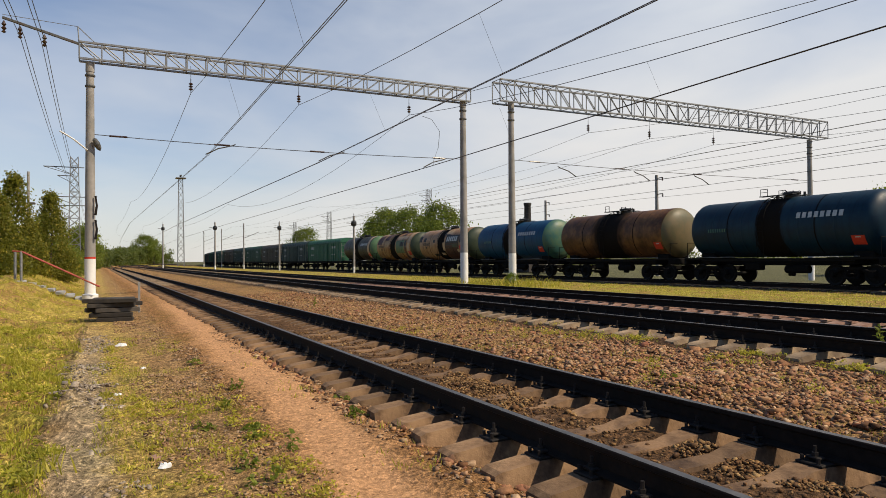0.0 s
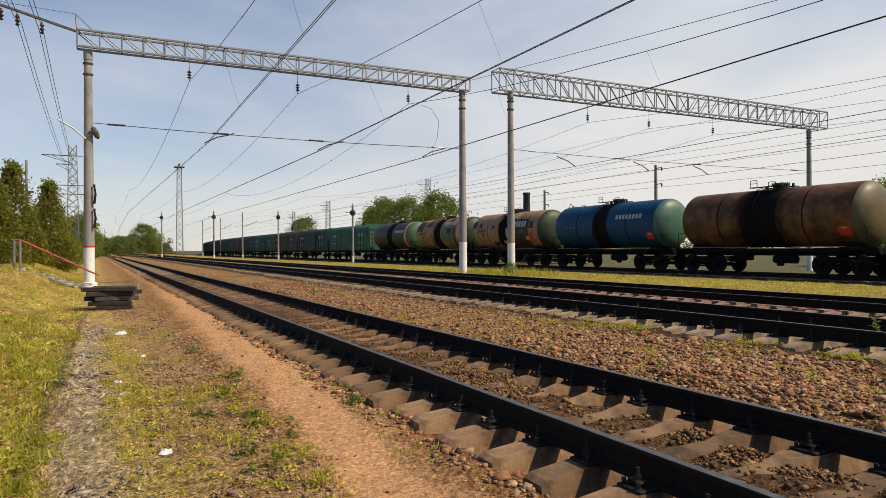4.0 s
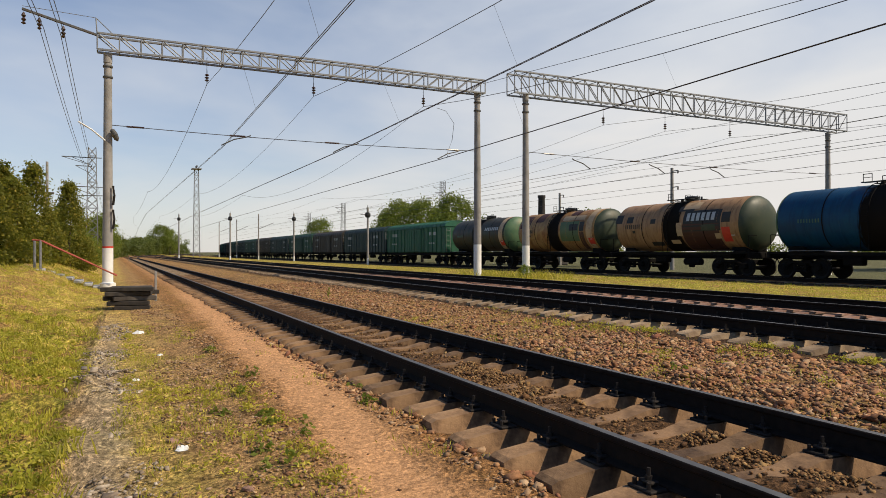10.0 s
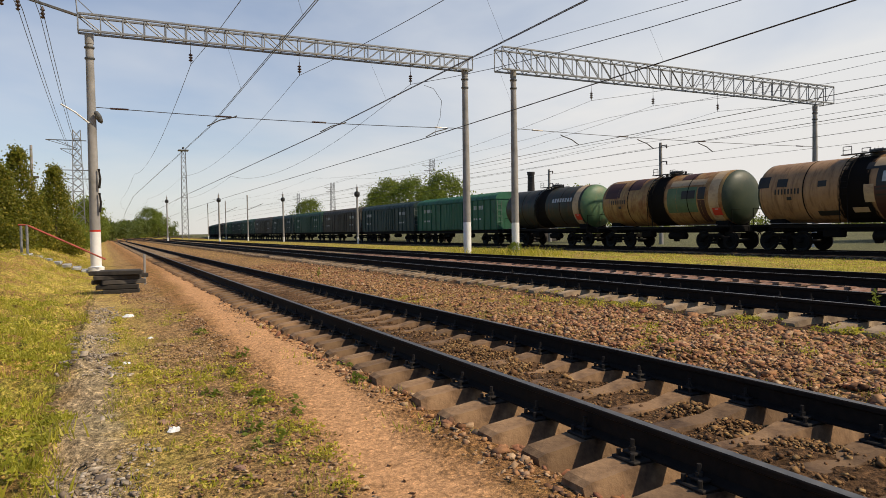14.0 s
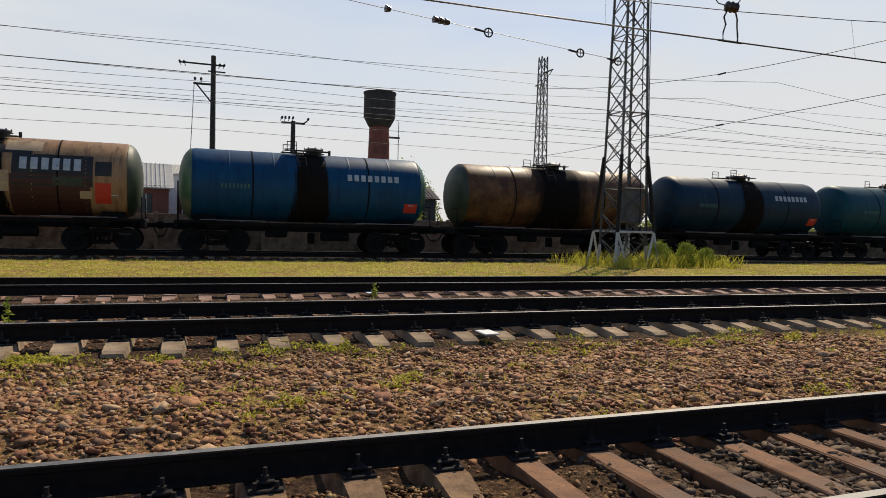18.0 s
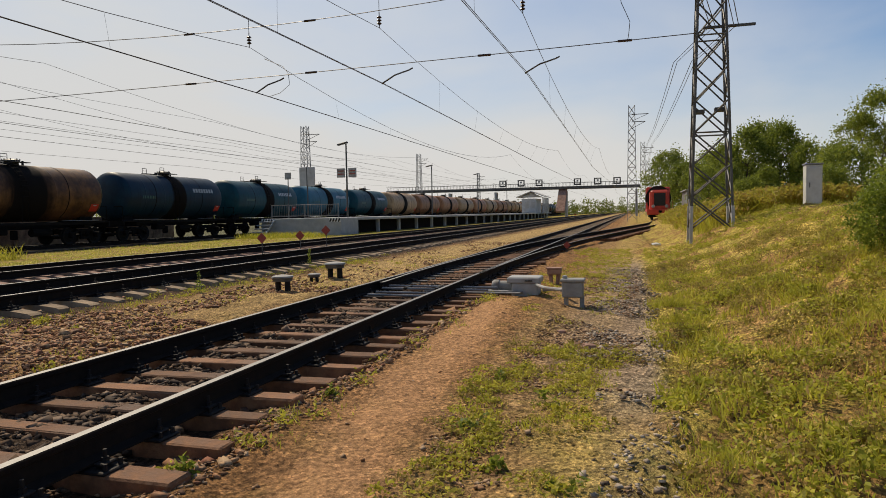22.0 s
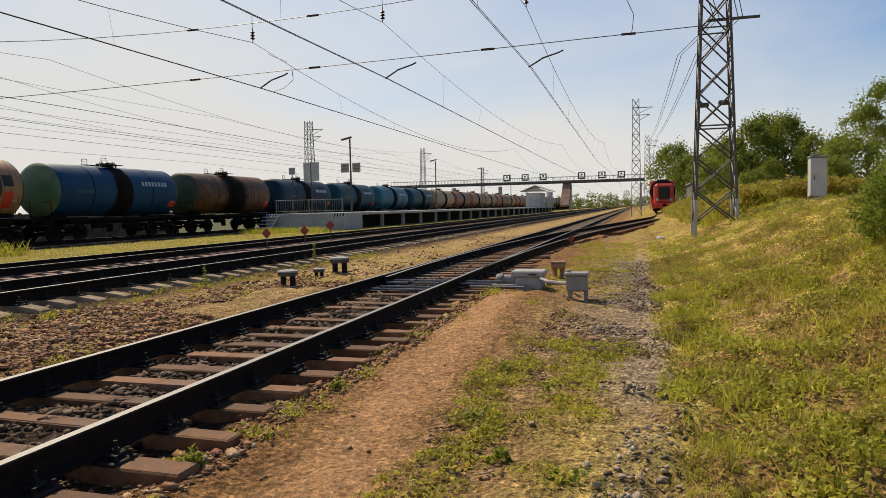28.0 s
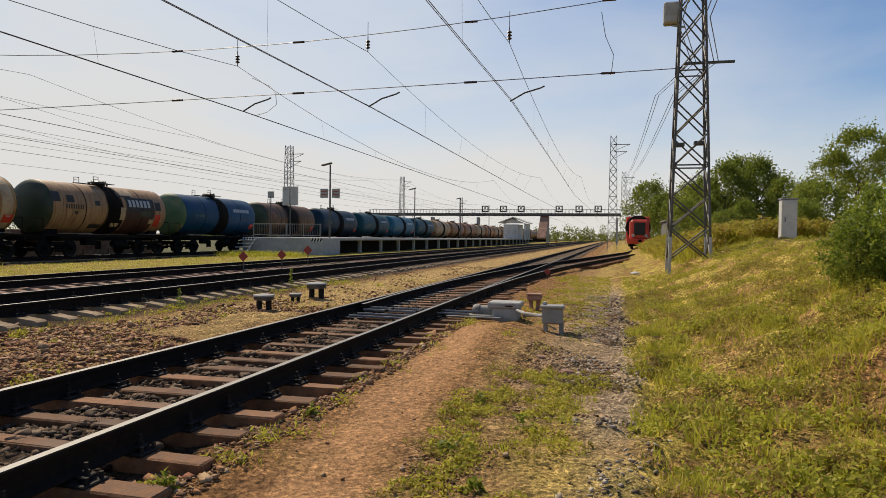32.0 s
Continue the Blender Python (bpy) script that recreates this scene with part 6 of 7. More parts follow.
for k in range(38):
    part("baluster", Geo().rod((0, PY0 + 0.4 + 0.152 * k, 0.18), (0, PY0 + 0.4 + 0.152 * k, 1.05), 0.012, n=5), M["galv"], fence)


def platform_lamp(x, y, h, boards):
    p = thing("platform_lamp", (x, y, PZ), "grey platform lamp post with station boards" if boards else "grey platform lamp post", "lamp post", "platform lamp posts")
    part("post", Geo().rod((0, 0, 0), (0, 0, h), 0.08, 0.06, 10), M["greysteel"], p, smooth=True)
    part("lamp_head", Geo().box((0, 0.3, h + 0.05), (0.3, 0.9, 0.14), 0.04, m=Matrix.Rotation(radians(-12), 3, "X")), M["greysteel"], p)
    if boards:
        for s in (-1, 1):
            part("board", Geo().box((0, s * 0.5, h - 2.3), (0.06, 0.7, 0.75), 0.02), M["box"], p, "pale notice board")
            for q in range(2):
                part("text_bar", Geo().box((-0.035, s * 0.5, h - 2.15 - 0.25 * q), (0.01, 0.5, 0.08)), M["faded_red"], p)


platform_lamp(52.0, 18.9 + 0.3, 5.9, True)
platform_lamp(84.0, 21.5, 6.2, False)
platform_lamp(112.0, 21.8, 6.6, False)
platform_lamp(140.0, 22.0, 6.6, False)
bd = thing("sign_board", (PX0 + 0.9, 21.9, PZ), "large grey sign board seen from behind on posts", "sign board")
part("panel", Geo().box((0, 0, 3.3), (0.08, 1.35, 1.5), 0.02), M["pale"], bd)
part("panel_seam", Geo().box((-0.05, 0.02, 3.3), (0.02, 0.05, 1.5), 0.0), M["greysteel"], bd)
part("post", Geo().rod((0, 0, 0), (0, 0, 3.4), 0.05, n=8), M["greysteel"], bd)
b2_ = thing("sign_board", (PX0 + 0.9, 23.6, PZ), "small pale sign on a thin post", "sign board")
part("panel", Geo().box((0, 0, 3.4), (0.06, 0.55, 0.55), 0.02), M["box"], b2_)
part("post", Geo().rod((0, 0, 0), (0, 0, 3.3), 0.04, n=8), M["greysteel"], b2_)

BXX = 200.0
fb = thing("footbridge", (BXX, 0, 0), "grey steel footbridge spanning all the tracks", "footbridge")
part("deck", Geo().box((0, 32.5, 8.1), (3.0, 75, 0.8), 0.08), M["greysteel"], fb)
for sx in (-1, 1):
    part("parapet", Geo().box((sx * 1.45, 32.5, 9.55), (0.06, 75, 0.08), 0.01), M["greysteel"], fb)
    for k in range(75):
        part("baluster", Geo().box((sx * 1.45, -4.5 + k, 9.0), (0.05, 0.06, 1.2), 0.0), M["greysteel"], fb)
for yy in (1.3, 6.6, 12.2, 23.1, 28.3, 33.7):
    sc = part("screen_panel", Geo().box((-1.6, yy - 0.85, 9.7), (0.1, 0.35, 1.9), 0.03).box((-1.6, yy + 0.85, 9.7), (0.1, 0.35, 1.9), 0.03).box((-1.6, yy, 8.95), (0.1, 1.4, 0.45), 0.03).box((-1.6, yy, 10.5), (0.1, 1.4, 0.3), 0.03), M["greysteel"], fb, "dark framed screen over a track")
    part("warning_plate", Geo().box((-1.68, yy, 9.95), (0.04, 0.55, 0.5), 0.01), M["galv"], sc, "grey warning plate")
for yy in (-3.9, 15.5, 36, 50, 66):
    for sx in (-1, 1):
        part("pier", Geo().box((sx * 1.0, yy, 3.4), (0.6, 0.6, 7.8), 0.06), M["slab"], fb)
part("stair", Geo().box((-4.5, 16.4, 4.5), (11.0, 2.4, 0.6), 0.05, m=Matrix.Rotation(radians(-37), 3, "Y")), M["concrete_rust"], fb)
pv = thing("station_pavilion", (172, 20.9, PZ), "pale station pavilion with a gabled roof on columns", "pavilion")
part("wall", Geo().box((0, 0.6, 1.75), (9, 3.6, 3.5), 0.08), M["pale"], pv)
for q in (-1, 1):
    part("roof", Geo().box((0, q * 1.75, 4.55), (11.5, 3.9, 0.18), 0.04, m=Matrix.Rotation(-q * radians(21), 3, "X")), M["roof"], pv)
part("gable", Geo().add([(-4.4, -2.9, 3.75), (-4.4, 2.9, 3.75), (-4.4, 0, 4.95), (-4.25, -2.9, 3.75), (-4.25, 2.9, 3.75), (-4.25, 0, 4.95)], [(0, 2, 1), (3, 4, 5), (0, 3, 5, 2), (1, 2, 5, 4), (0, 1, 4, 3)]), M["pale"], pv)
for k in range(2):
    part("window", Geo().box((-4.52, -0.4 + 1.5 * k, 1.9), (0.06, 0.9, 1.5), 0.02), M["roof"], pv)
for k in range(6):
    part("column", Geo().rod((-5.4 + 2.1 * k, -2.9, 0), (-5.4 + 2.1 * k, -2.9, 3.75), 0.12, n=10), M["pale"], pv)

# ---- shunting locomotive on the branch ----
lo = thing("shunting_locomotive", (90.0, 0.795 - turn_off(90.0), 0.0), "red shunting locomotive parked on the branch track", "locomotive")
part("cab", Geo().box((3.0, 0, 2.7), (3.4, 2.9, 2.9), 0.12), M["red"], lo)
part("roof", Geo().lathe([(1.55, 0.0), (1.55, 3.6)], 24, "x", c=(1.2, 0, 2.75)), M["iron"], lo, smooth=True)
part("bonnet", Geo().box((-1.4, 0, 2.4), (5.6, 2.2, 2.5), 0.25), M["red"], lo)
part("footplate", Geo().box((0.6, 0, 1.2), (10.4, 3.0, 0.25), 0.04), M["red"], lo)
part("buffer_beam", Geo().box((-4.6, 0, 1.0), (0.25, 2.9, 0.6), 0.04), M["red"], lo, "bright red buffer beam")
part("grille", Geo().box((-4.24, 0, 2.5), (0.06, 1.3, 1.5), 0.02), M["black"], lo)
for s in (-1, 1):
    part("headlight", Geo().lathe([(0.16, -0.08), (0.2, 0), (0.17, 0.06)], 14, "x", c=(-4.3, s * 0.75, 1.7)), M["box"], lo, smooth=True)
    part("handrail", Geo().tube([(-4.6, s * 1.4, 1.3), (-4.6, s * 1.4, 2.2), (0.8, s * 1.4, 2.2)], 0.025, 6), M["faded_red"], lo)
    part("cab_window", Geo().box((1.27, s * 0.85, 3.4), (0.06, 0.6, 0.6), 0.02), M["glass"], lo)
for s in (-1, 1):
    b = part("bogie", ME_BOGIE, None, lo, at=(0.6 + s * 3.0, 0, 0))
    for q in (-1, 1):
        part("wheelset", ME_AXLE, None, b, at=(q * 0.925, 0, WHEEL_R))
part("coupler", ME_COUPLER, None, lo, at=pose(-4.9, 0, 1.06, 0, 0, 180))
sh = thing("metal_shed", (82, -10.2, 0.0), "pale grey ribbed metal shed by the locomotive", "shed")
part("wall", Geo().box((0, 0, 1.6), (8, 3.2, 3.2), 0.05), M["galv"], sh)
for k in range(16):
    part("rib", Geo().box((-4.03, -1.5 + 0.2 * k, 1.6), (0.06, 0.06, 3.1), 0.01), M["galv"], sh)
part("roof", Geo().box((0, 0, 3.3), (8.4, 3.6, 0.16), 0.04), M["galv"], sh)

# ---- trackside boxes and signs ----
pm = thing("point_machine", (13.2, -1.2, -0.4), "pale grey point machine beside the switch", "point machine")
part("case", Geo().box((0, 0, 0.2), (0.48, 0.48, 0.34), 0.025), M["box"], pm)
part("lid", Geo().box((0, 0.02, 0.415), (0.54, 0.6, 0.11), 0.02), M["box"], pm)
part("lid_handle", Geo().box((-0.28, -0.08, 0.41), (0.02, 0.14, 0.02), 0.005), M["iron"], pm)
part("base_frame", Geo().box((0.12, 0.5, 0.09), (0.08, 1.6, 0.06), 0.015).box((-0.15, 0.5, 0.09), (0.08, 1.6, 0.06), 0.015), M["galv"], pm)
part("motor", Geo().lathe([(0.09, 0.25), (0.11, 0.27), (0.11, 0.5), (0.13, 0.51), (0.13, 0.6), (0.1, 0.64)], 16, "y", c=(0.02, 0, 0.27)), M["lid"], pm, smooth=True)
part("throw_rod", Geo().rod((-0.2, 0.3, 0.2), (-0.2, 1.9, 0.2), 0.03, n=8), M["galv"], pm)
part("cable_pipe", Geo().tube([(0, -0.3, 0.22), (0, -0.65, 0.24), (-0.6, -0.85, 0.24)], 0.03, 8), M["box"], pm)
rb = thing("relay_box", (12.15, -2.13, -0.42), "grey steel relay box on legs", "relay box")
part("case", Geo().box((0, 0, 0.38), (0.26, 0.34, 0.26), 0.02), M["lid"], rb)
part("lid", Geo().box((0, 0, 0.53), (0.32, 0.4, 0.05), 0.015), M["lid"], rb)
part("cap", Geo().lathe([(0.035, 0.55), (0.045, 0.57), (0.04, 0.6), (0.01, 0.61)], 12, c=(0, 0.13, 0)), M["box"], rb, smooth=True)
for q in (-1, 1):
    part("leg", Geo().box((0, q * 0.13 - 0.02, 0.13), (0.1, 0.07, 0.28), 0.008), M["lid"], rb)
part("cable_pipe", Geo().tube([(0.02, 0.17, 0.36), (0.3, 0.5, 0.36), (0.8, 0.72, 0.36)], 0.03, 8), M["box"], rb)
fu = thing("cable_box", (15.73, -1.43, -0.42), "small rusty trough-shaped cable box on a post", "cable box")
part("head", Geo().box((0, 0, 0.36), (0.24, 0.3, 0.12), 0.02), M["concrete_rust"], fu)
part("lid", Geo().box((0, 0, 0.435), (0.28, 0.34, 0.03), 0.01), M["concrete_rust"], fu)
for q in (-1, 1):
    part("post", Geo().rod((0, q * 0.06, 0), (0, q * 0.09, 0.32), 0.035, 0.05, 8), M["concrete_rust"], fu)
for x, y, s in ((12.6, 3.45, 0.92), (14.25, 3.6, 0.62), (14.9, 3.4, 1.05)):
    cb = thing("cable_box", (x, y, ground_z(x, y) - 0.03), "grey round-lidded cable box on two stub legs", "cable box", "cable boxes between tracks")
    part("lid", Geo().lathe([(0.2 * s, 0.31 * s), (0.23 * s, 0.32 * s), (0.22 * s, 0.35 * s), (0.05, 0.375 * s)], 18), M["lid"], cb, smooth=True)
    part("rim", Geo().lathe([(0.2 * s, 0.24 * s), (0.21 * s, 0.31 * s)], 18), M["greysteel"], cb, smooth=True)
    for q in (-1, 1):
        part("leg", Geo().rod((0, q * 0.11 * s, 0), (0, q * 0.11 * s, 0.32 * s), 0.06 * s, n=10), M["iron"], cb)
for x, y, h, sz in ((20.3, 8.4, 0.75, 0.33), (23.3, 8.6, 0.75, 0.35), (25.9, 8.8, 0.85, 0.38), (26.0, -0.75, 0.3, 0.26), (96, 4.6, 1.0, 0.3)):
    sg = thing("diamond_sign", (x, y, ground_z(x, y) - 0.03), "faded red diamond marker on a thin post", "track sign", "red track markers")
    part("post", Geo().rod((0, 0, 0), (0, 0, h), 0.018, n=6), M["greysteel"], sg)
    part("plate", Geo().box((-0.02, 0, h), (0.02, sz * 0.75, sz * 0.75), 0.005, m=Matrix.Rotation(radians(45), 3, "X")), M["faded_red"], sg)
cabx, caby = 25.6, -8.75
cb = thing("relay_cabinet", (cabx, caby, ground_z(cabx, caby) - 0.03), "tall pale grey relay cabinet on the bank", "cabinet")
part("body", Geo().box((0, 0, 0.74), (0.44, 0.48, 1.42), 0.02), M["pale"], cb)
part("door", Geo().box((-0.23, 0, 0.74), (0.03, 0.4, 1.26), 0.012), M["pale"], cb)
part("roof", Geo().box((0, 0, 1.48), (0.5, 0.54, 0.06), 0.015), M["galv"], cb)
part("handle", Geo().box((-0.252, 0.14, 0.8), (0.02, 0.03, 0.16), 0.005), M["greysteel"], cb)

kx, ky = 23.9, -12.9
kb = thing("utility_booth", (kx, ky, ground_z(kx, ky) - 0.1), "white utility booth with faded paint scrawls on the bank", "booth")
part("body", Geo().box((0, 0, 1.45), (2.2, 2.4, 2.9), 0.04), M["pale"], kb)
part("roof", Geo().box((0, 0, 2.95), (2.5, 2.7, 0.12), 0.03), M["slab"], kb)
part("door", Geo().box((-1.11, -0.5, 1.1), (0.04, 0.9, 2.0), 0.015), M["galv"], kb)
for yy, zz, w, h, mt in ((0.7, 1.9, 0.7, 0.5, "wagon_turquoise"), (0.6, 2.45, 0.5, 0.25, "concrete"), (-0.4, 2.3, 0.6, 0.2, "wagon_turquoise")):
    part("paint_scrawl", Geo().box((-1.108, yy, zz), (0.014, w, h), 0.004), M[mt], kb, "faded paint scrawl")
# ---- west side: sleeper stack, stair, marker post ----
random.seed(5)
for k in range(15):
    row, col = k // 3, k % 3
    st = thing("old_sleeper", (-20.9 + (col - 1) * 0.3 + random.uniform(-0.06, 0.06), -2.55 + random.uniform(-0.1, 0.1), -0.4 + 0.09 + row * 0.128), "old tarred wooden sleeper piece in a messy stack beside the path", "sleeper", "stack of old sleepers", "", Geo().box((0, 0, 0), (0.24, (0.7, 0.9, 1.05, 1.2, 1.1)[row] + random.uniform(-0.2, 0.25), 0.115), 0.012), M["tarred"] if k % 4 else M["old_timber"], random.uniform(-13, 13))
mp = thing("marker_post", (-24.0, -1.75, -0.4), "thin pale marker post beside the track", "post", "", "", Geo().box((0, 0, 0.5), (0.07, 0.07, 1.0), 0.01), M["pole"])
sr = thing("stair", (-33.0, -5.6, 0.52), "low concrete stair with rusty red handrails", "stair")
part("landing", Geo().box((0, -1.0, -0.12), (1.7, 2.0, 0.26), 0.03), M["slab"], sr)
for k in range(6):
    part("step", Geo().box((0.05 * k, 0.2 + 0.36 * k, -0.16 - 0.125 * k), (1.5, 0.34, 0.13), 0.02), M["slab"], sr)
for q in (0.55, 1.05):
    part("handrail", Geo().tube([(q, -0.35, 1.2), (q, -0.05, 1.18), (q + 0.5, 2.75, -0.28)], 0.035, 6), M["faded_red"], sr, "rusty red handrail")
    part("handrail_post", Geo().rod((q, -0.3 + 0.25 * (q - 0.55) / 0.5, -0.1), (q, -0.3 + 0.25 * (q - 0.55) / 0.5, 1.18), 0.05, n=8), M["galv"], sr)
pl = thing("line_pole", (-70, -8.3, 0.2), "thin grey pole with a small lamp among conifers", "pole", "posts along the tracks")
part("shaft", Geo().rod((0, 0, 0), (0, 0, 9.1), 0.15, 0.11, 10), M["pole"], pl, smooth=True)
part("lamp", Geo().box((0, 0.3, 6.3), (0.25, 0.5, 0.2), 0.04), M["greysteel"], pl)


# ---- plants ----
def leaf_cloud(centres, normals_up, size, seed, k=0, stretch=1.0):
    """One bent leaf (two triangles) for each centre; numpy arrays."""
    rs = np.random.RandomState(seed)
    n = len(centres)
    a = rs.normal(size=(n, 3))
    a[:, 2] = np.abs(a[:, 2]) * normals_up
    a /= np.linalg.norm(a, axis=1)[:, None] + 1e-9
    b = np.cross(a, rs.normal(size=(n, 3)))
    b /= np.linalg.norm(b, axis=1)[:, None] + 1e-9
    c = np.cross(a, b)
    s = size * rs.uniform(0.6, 1.4, size=(n, 1))
    p = np.stack([centres - b * s * 0.5 * stretch, centres + c * s * 0.32 + a * s * 0.08, centres + b * s * 0.5 * stretch, centres - c * s * 0.32 + a * s * 0.08], 1)
    return p.reshape(-1, 3)


def quads_mesh(name, verts, mat):
    me = bpy.data.meshes.new(name)
    n = len(verts) // 4
    me.vertices.add(len(verts))
    me.vertices.foreach_set("co", verts.astype(np.float32).ravel())
    me.loops.add(4 * n)
    me.loops.foreach_set("vertex_index", np.arange(4 * n, dtype=np.int32))
    me.polygons.add(n)
    me.polygons.foreach_set("loop_start", np.arange(0, 4 * n, 4, dtype=np.int32))
    me.polygons.foreach_set("loop_total", np.full(n, 4, dtype=np.int32))
    me.materials.append(mat)
    me.update(calc_edges=True)
    me.validate()
    return me


def crown_points(rs, n_clump, per, shape, spread_r):
    """shape(u, v) gives the centre of a clump from two random numbers."""
    out = []
    for _ in range(n_clump):
        c = shape(rs)
        out.append(c + rs.normal(size=(per, 3)) * spread_r * rs.uniform(0.6, 1.3))
    return np.concatenate(out)


def broad_shape(h0, h1, r):
    def f(rs):
        t = rs.uniform(0, 1) ** 0.8
        z = h0 + (h1 - h0) * t
        rr = r * (sin(pi * min(0.12 + 0.86 * t, 1.0)) ** 0.6) * rs.uniform(0.35, 1.0) ** 0.5
        a = rs.uniform(0, 2 * pi)
        wob = 1 + 0.3 * sin(3 * a + 5 * t) * rs.uniform(0.4, 1)
        return np.array([rr * wob * cos(a), rr * wob * sin(a), z])
    return f


def cone_shape(h0, h1, r):
    def f(rs):
        t = rs.uniform(0, 1) ** 1.5
        z = h0 + (h1 - h0) * t
        rr = r * (1 - t) ** 0.8 * rs.uniform(0.5, 1.0) + 0.08
        a = rs.uniform(0, 2 * pi)
        return np.array([rr * cos(a), rr * sin(a), z])
    return f


def trunk_geo(rs, h, r, limbs, reach):
    g = Geo()
    p = [(0, 0, -0.3)]
    for i in range(1, 5):
        p.append((rs.uniform(-0.1, 0.1) * i, rs.uniform(-0.1, 0.1) * i, h * i / 4))
    for i in range(4):
        g.rod(p[i], p[i + 1], r * (1 - i * 0.22), r * (1 - (i + 1) * 0.22), 9)
    for k in range(limbs):
        z = h * rs.uniform(0.4, 0.9)
        a = rs.uniform(0, 2 * pi)
        base = (0, 0, z)
        tip = (reach * cos(a) * rs.uniform(0.5, 1), reach * sin(a) * rs.uniform(0.5, 1), z + reach * rs.uniform(0.3, 0.9))
        g.rod(base, tip, r * 0.4, r * 0.08, 6)
    return g


PLANTS = {}


def plant_kind(key, seed, trunk, crown, leaf, mat):
    rs = np.random.RandomState(seed)
    h, r, limbs, reach = trunk
    pts = crown_points(rs, *crown)
    PLANTS[key] = (trunk_geo(rs, h, r, limbs, reach).mesh("trunk", M["bark"], True), quads_mesh("crown", leaf_cloud(pts, 1.0, leaf, seed), M[mat]))


plant_kind("broad", 1, (5.0, 0.24, 9, 2.6), (190, 40, broad_shape(1.6, 8.2, 3.4), 0.42), 0.26, "leaf")
plant_kind("broad_b", 2, (4.6, 0.22, 9, 2.4), (170, 40, broad_shape(1.2, 7.0, 3.0), 0.38), 0.24, "leaf_light")
plant_kind("young", 12, (3.6, 0.1, 12, 1.3), (200, 36, broad_shape(0.3, 5.6, 1.7), 0.24), 0.15, "leaf")
plant_kind("young_b", 13, (3.2, 0.09, 12, 1.2), (180, 36, broad_shape(0.2, 5.0, 1.6), 0.24), 0.15, "leaf_light")
plant_kind("tall", 3, (9.0, 0.17, 12, 2.0), (70, 90, broad_shape(5.2, 11.0, 3.6), 0.4), 0.22, "leaf_light")
plant_kind("conifer", 4, (5.6, 0.12, 5, 0.6), (330, 30, cone_shape(0.1, 5.8, 2.0), 0.2), 0.16, "leaf_yellow")
plant_kind("conifer_b", 5, (4.2, 0.1, 5, 0.5), (290, 30, cone_shape(0.1, 4.5, 1.9), 0.2), 0.16, "leaf_yellow")
plant_kind("bush", 6, (1.0, 0.04, 12, 0.8), (150, 40, broad_shape(0.05, 2.2, 1.1), 0.15), 0.095, "bushleaf")
plant_kind("bush_b", 7, (1.4, 0.05, 10, 1.0), (140, 40, broad_shape(0.1, 3.0, 1.5), 0.22), 0.14, "leaf_light")

TREE_TEXT = {"broad": ("leafy dark green broadleaf tree with an uneven crown", "tree"), "broad_b": ("leafy light green tree with an uneven crown", "tree"), "tall": ("tall slim tree with a sparse high crown", "tree"), "conifer": ("yellow-green bushy conifer beside the line", "tree"),
             "conifer_b": ("light green bushy young conifer", "tree"), "bush": ("dense green leafy bush on the bank", "bush"), "bush_b": ("green spreading bush in the grass", "bush"), "young": ("young dark green tree with thin upright branches", "tree"), "young_b": ("young light green tree with a ragged crown", "tree")}


def plant(key, x, y, s=1.0, z=None, group=""):
    t = thing("bush" if "bush" in key else "tree", (x, y, ground_z(x, y) if z is None else z), TREE_TEXT[key][0], TREE_TEXT[key][1], group or ("bushes" if "bush" in key else "trees round the yard"), "", turn=random.uniform(0, 360))
    for nm, me in zip(("trunk", "crown"), PLANTS[key]):
        o = part(nm, me, None, t)
    t.scale = (s, s, s * random.uniform(0.92, 1.08))
    return t


random.seed(21)
# conifers and bushes on the west bank
for x, y, s, k in ((-46, -5.35, 0.8, "conifer"), (-44, -6.25, 0.62, "conifer_b"), (-43, -6.9, 0.86, "conifer"), (-40, -7.5, 0.92, "conifer_b"), (-41, -8.2, 0.9, "conifer"), (-38, -8.4, 0.95, "conifer_b"), (-47, -4.75, 0.5, "conifer_b"), (-50, -6.6, 0.72, "conifer_b"), (-48, -8.6, 0.95, "conifer"), (-36, -9.4, 1.0, "conifer"),
                   (-62, -4.9, 0.45, "young_b"), (-72, -4.7, 0.5, "young_b"), (-85, -6.4, 0.75, "young_b"), (-96, -4.4, 1.0, "young"), (-104, -4.6, 0.85, "broad_b"), (-118, -4.8, 0.75, "broad_b"), (-135, -5, 0.8, "broad_b"), (-150, -4.5, 0.7, "broad"), (-170, -4, 0.7, "broad_b"), (-112, -9, 0.9, "broad"), (-395, 20, 1.9, "broad"), (-404, 25, 1.8, "broad_b")):
    plant(k, x, y, s)
# trees behind the train
for x, y, s, k in ((-118, 43, 1.0, "broad"), (-111, 42, 1.2, "broad"), (-103, 43, 1.2, "broad"), (-96, 43, 1.05, "broad"), (-87, 41, 1.08, "broad"), (-162, 42, 1.15, "broad"), (-34, 60, 1.05, "broad"), (23, 74, 1.0, "broad"), (26, 80, 0.95, "broad"), (-11.3, 50, 0.66, "broad_b"), (12, 42, 0.45, "broad_b"), (14, 43.5, 0.5, "broad_b"), (40, 80, 1.0, "broad"), (52, 85, 1.0, "broad"), (-62, 46, 0.9, "broad_b"), (3, 52, 0.4, "broad"), (-4, 46, 0.3, "broad_b")):
    plant(k, x, y, s)
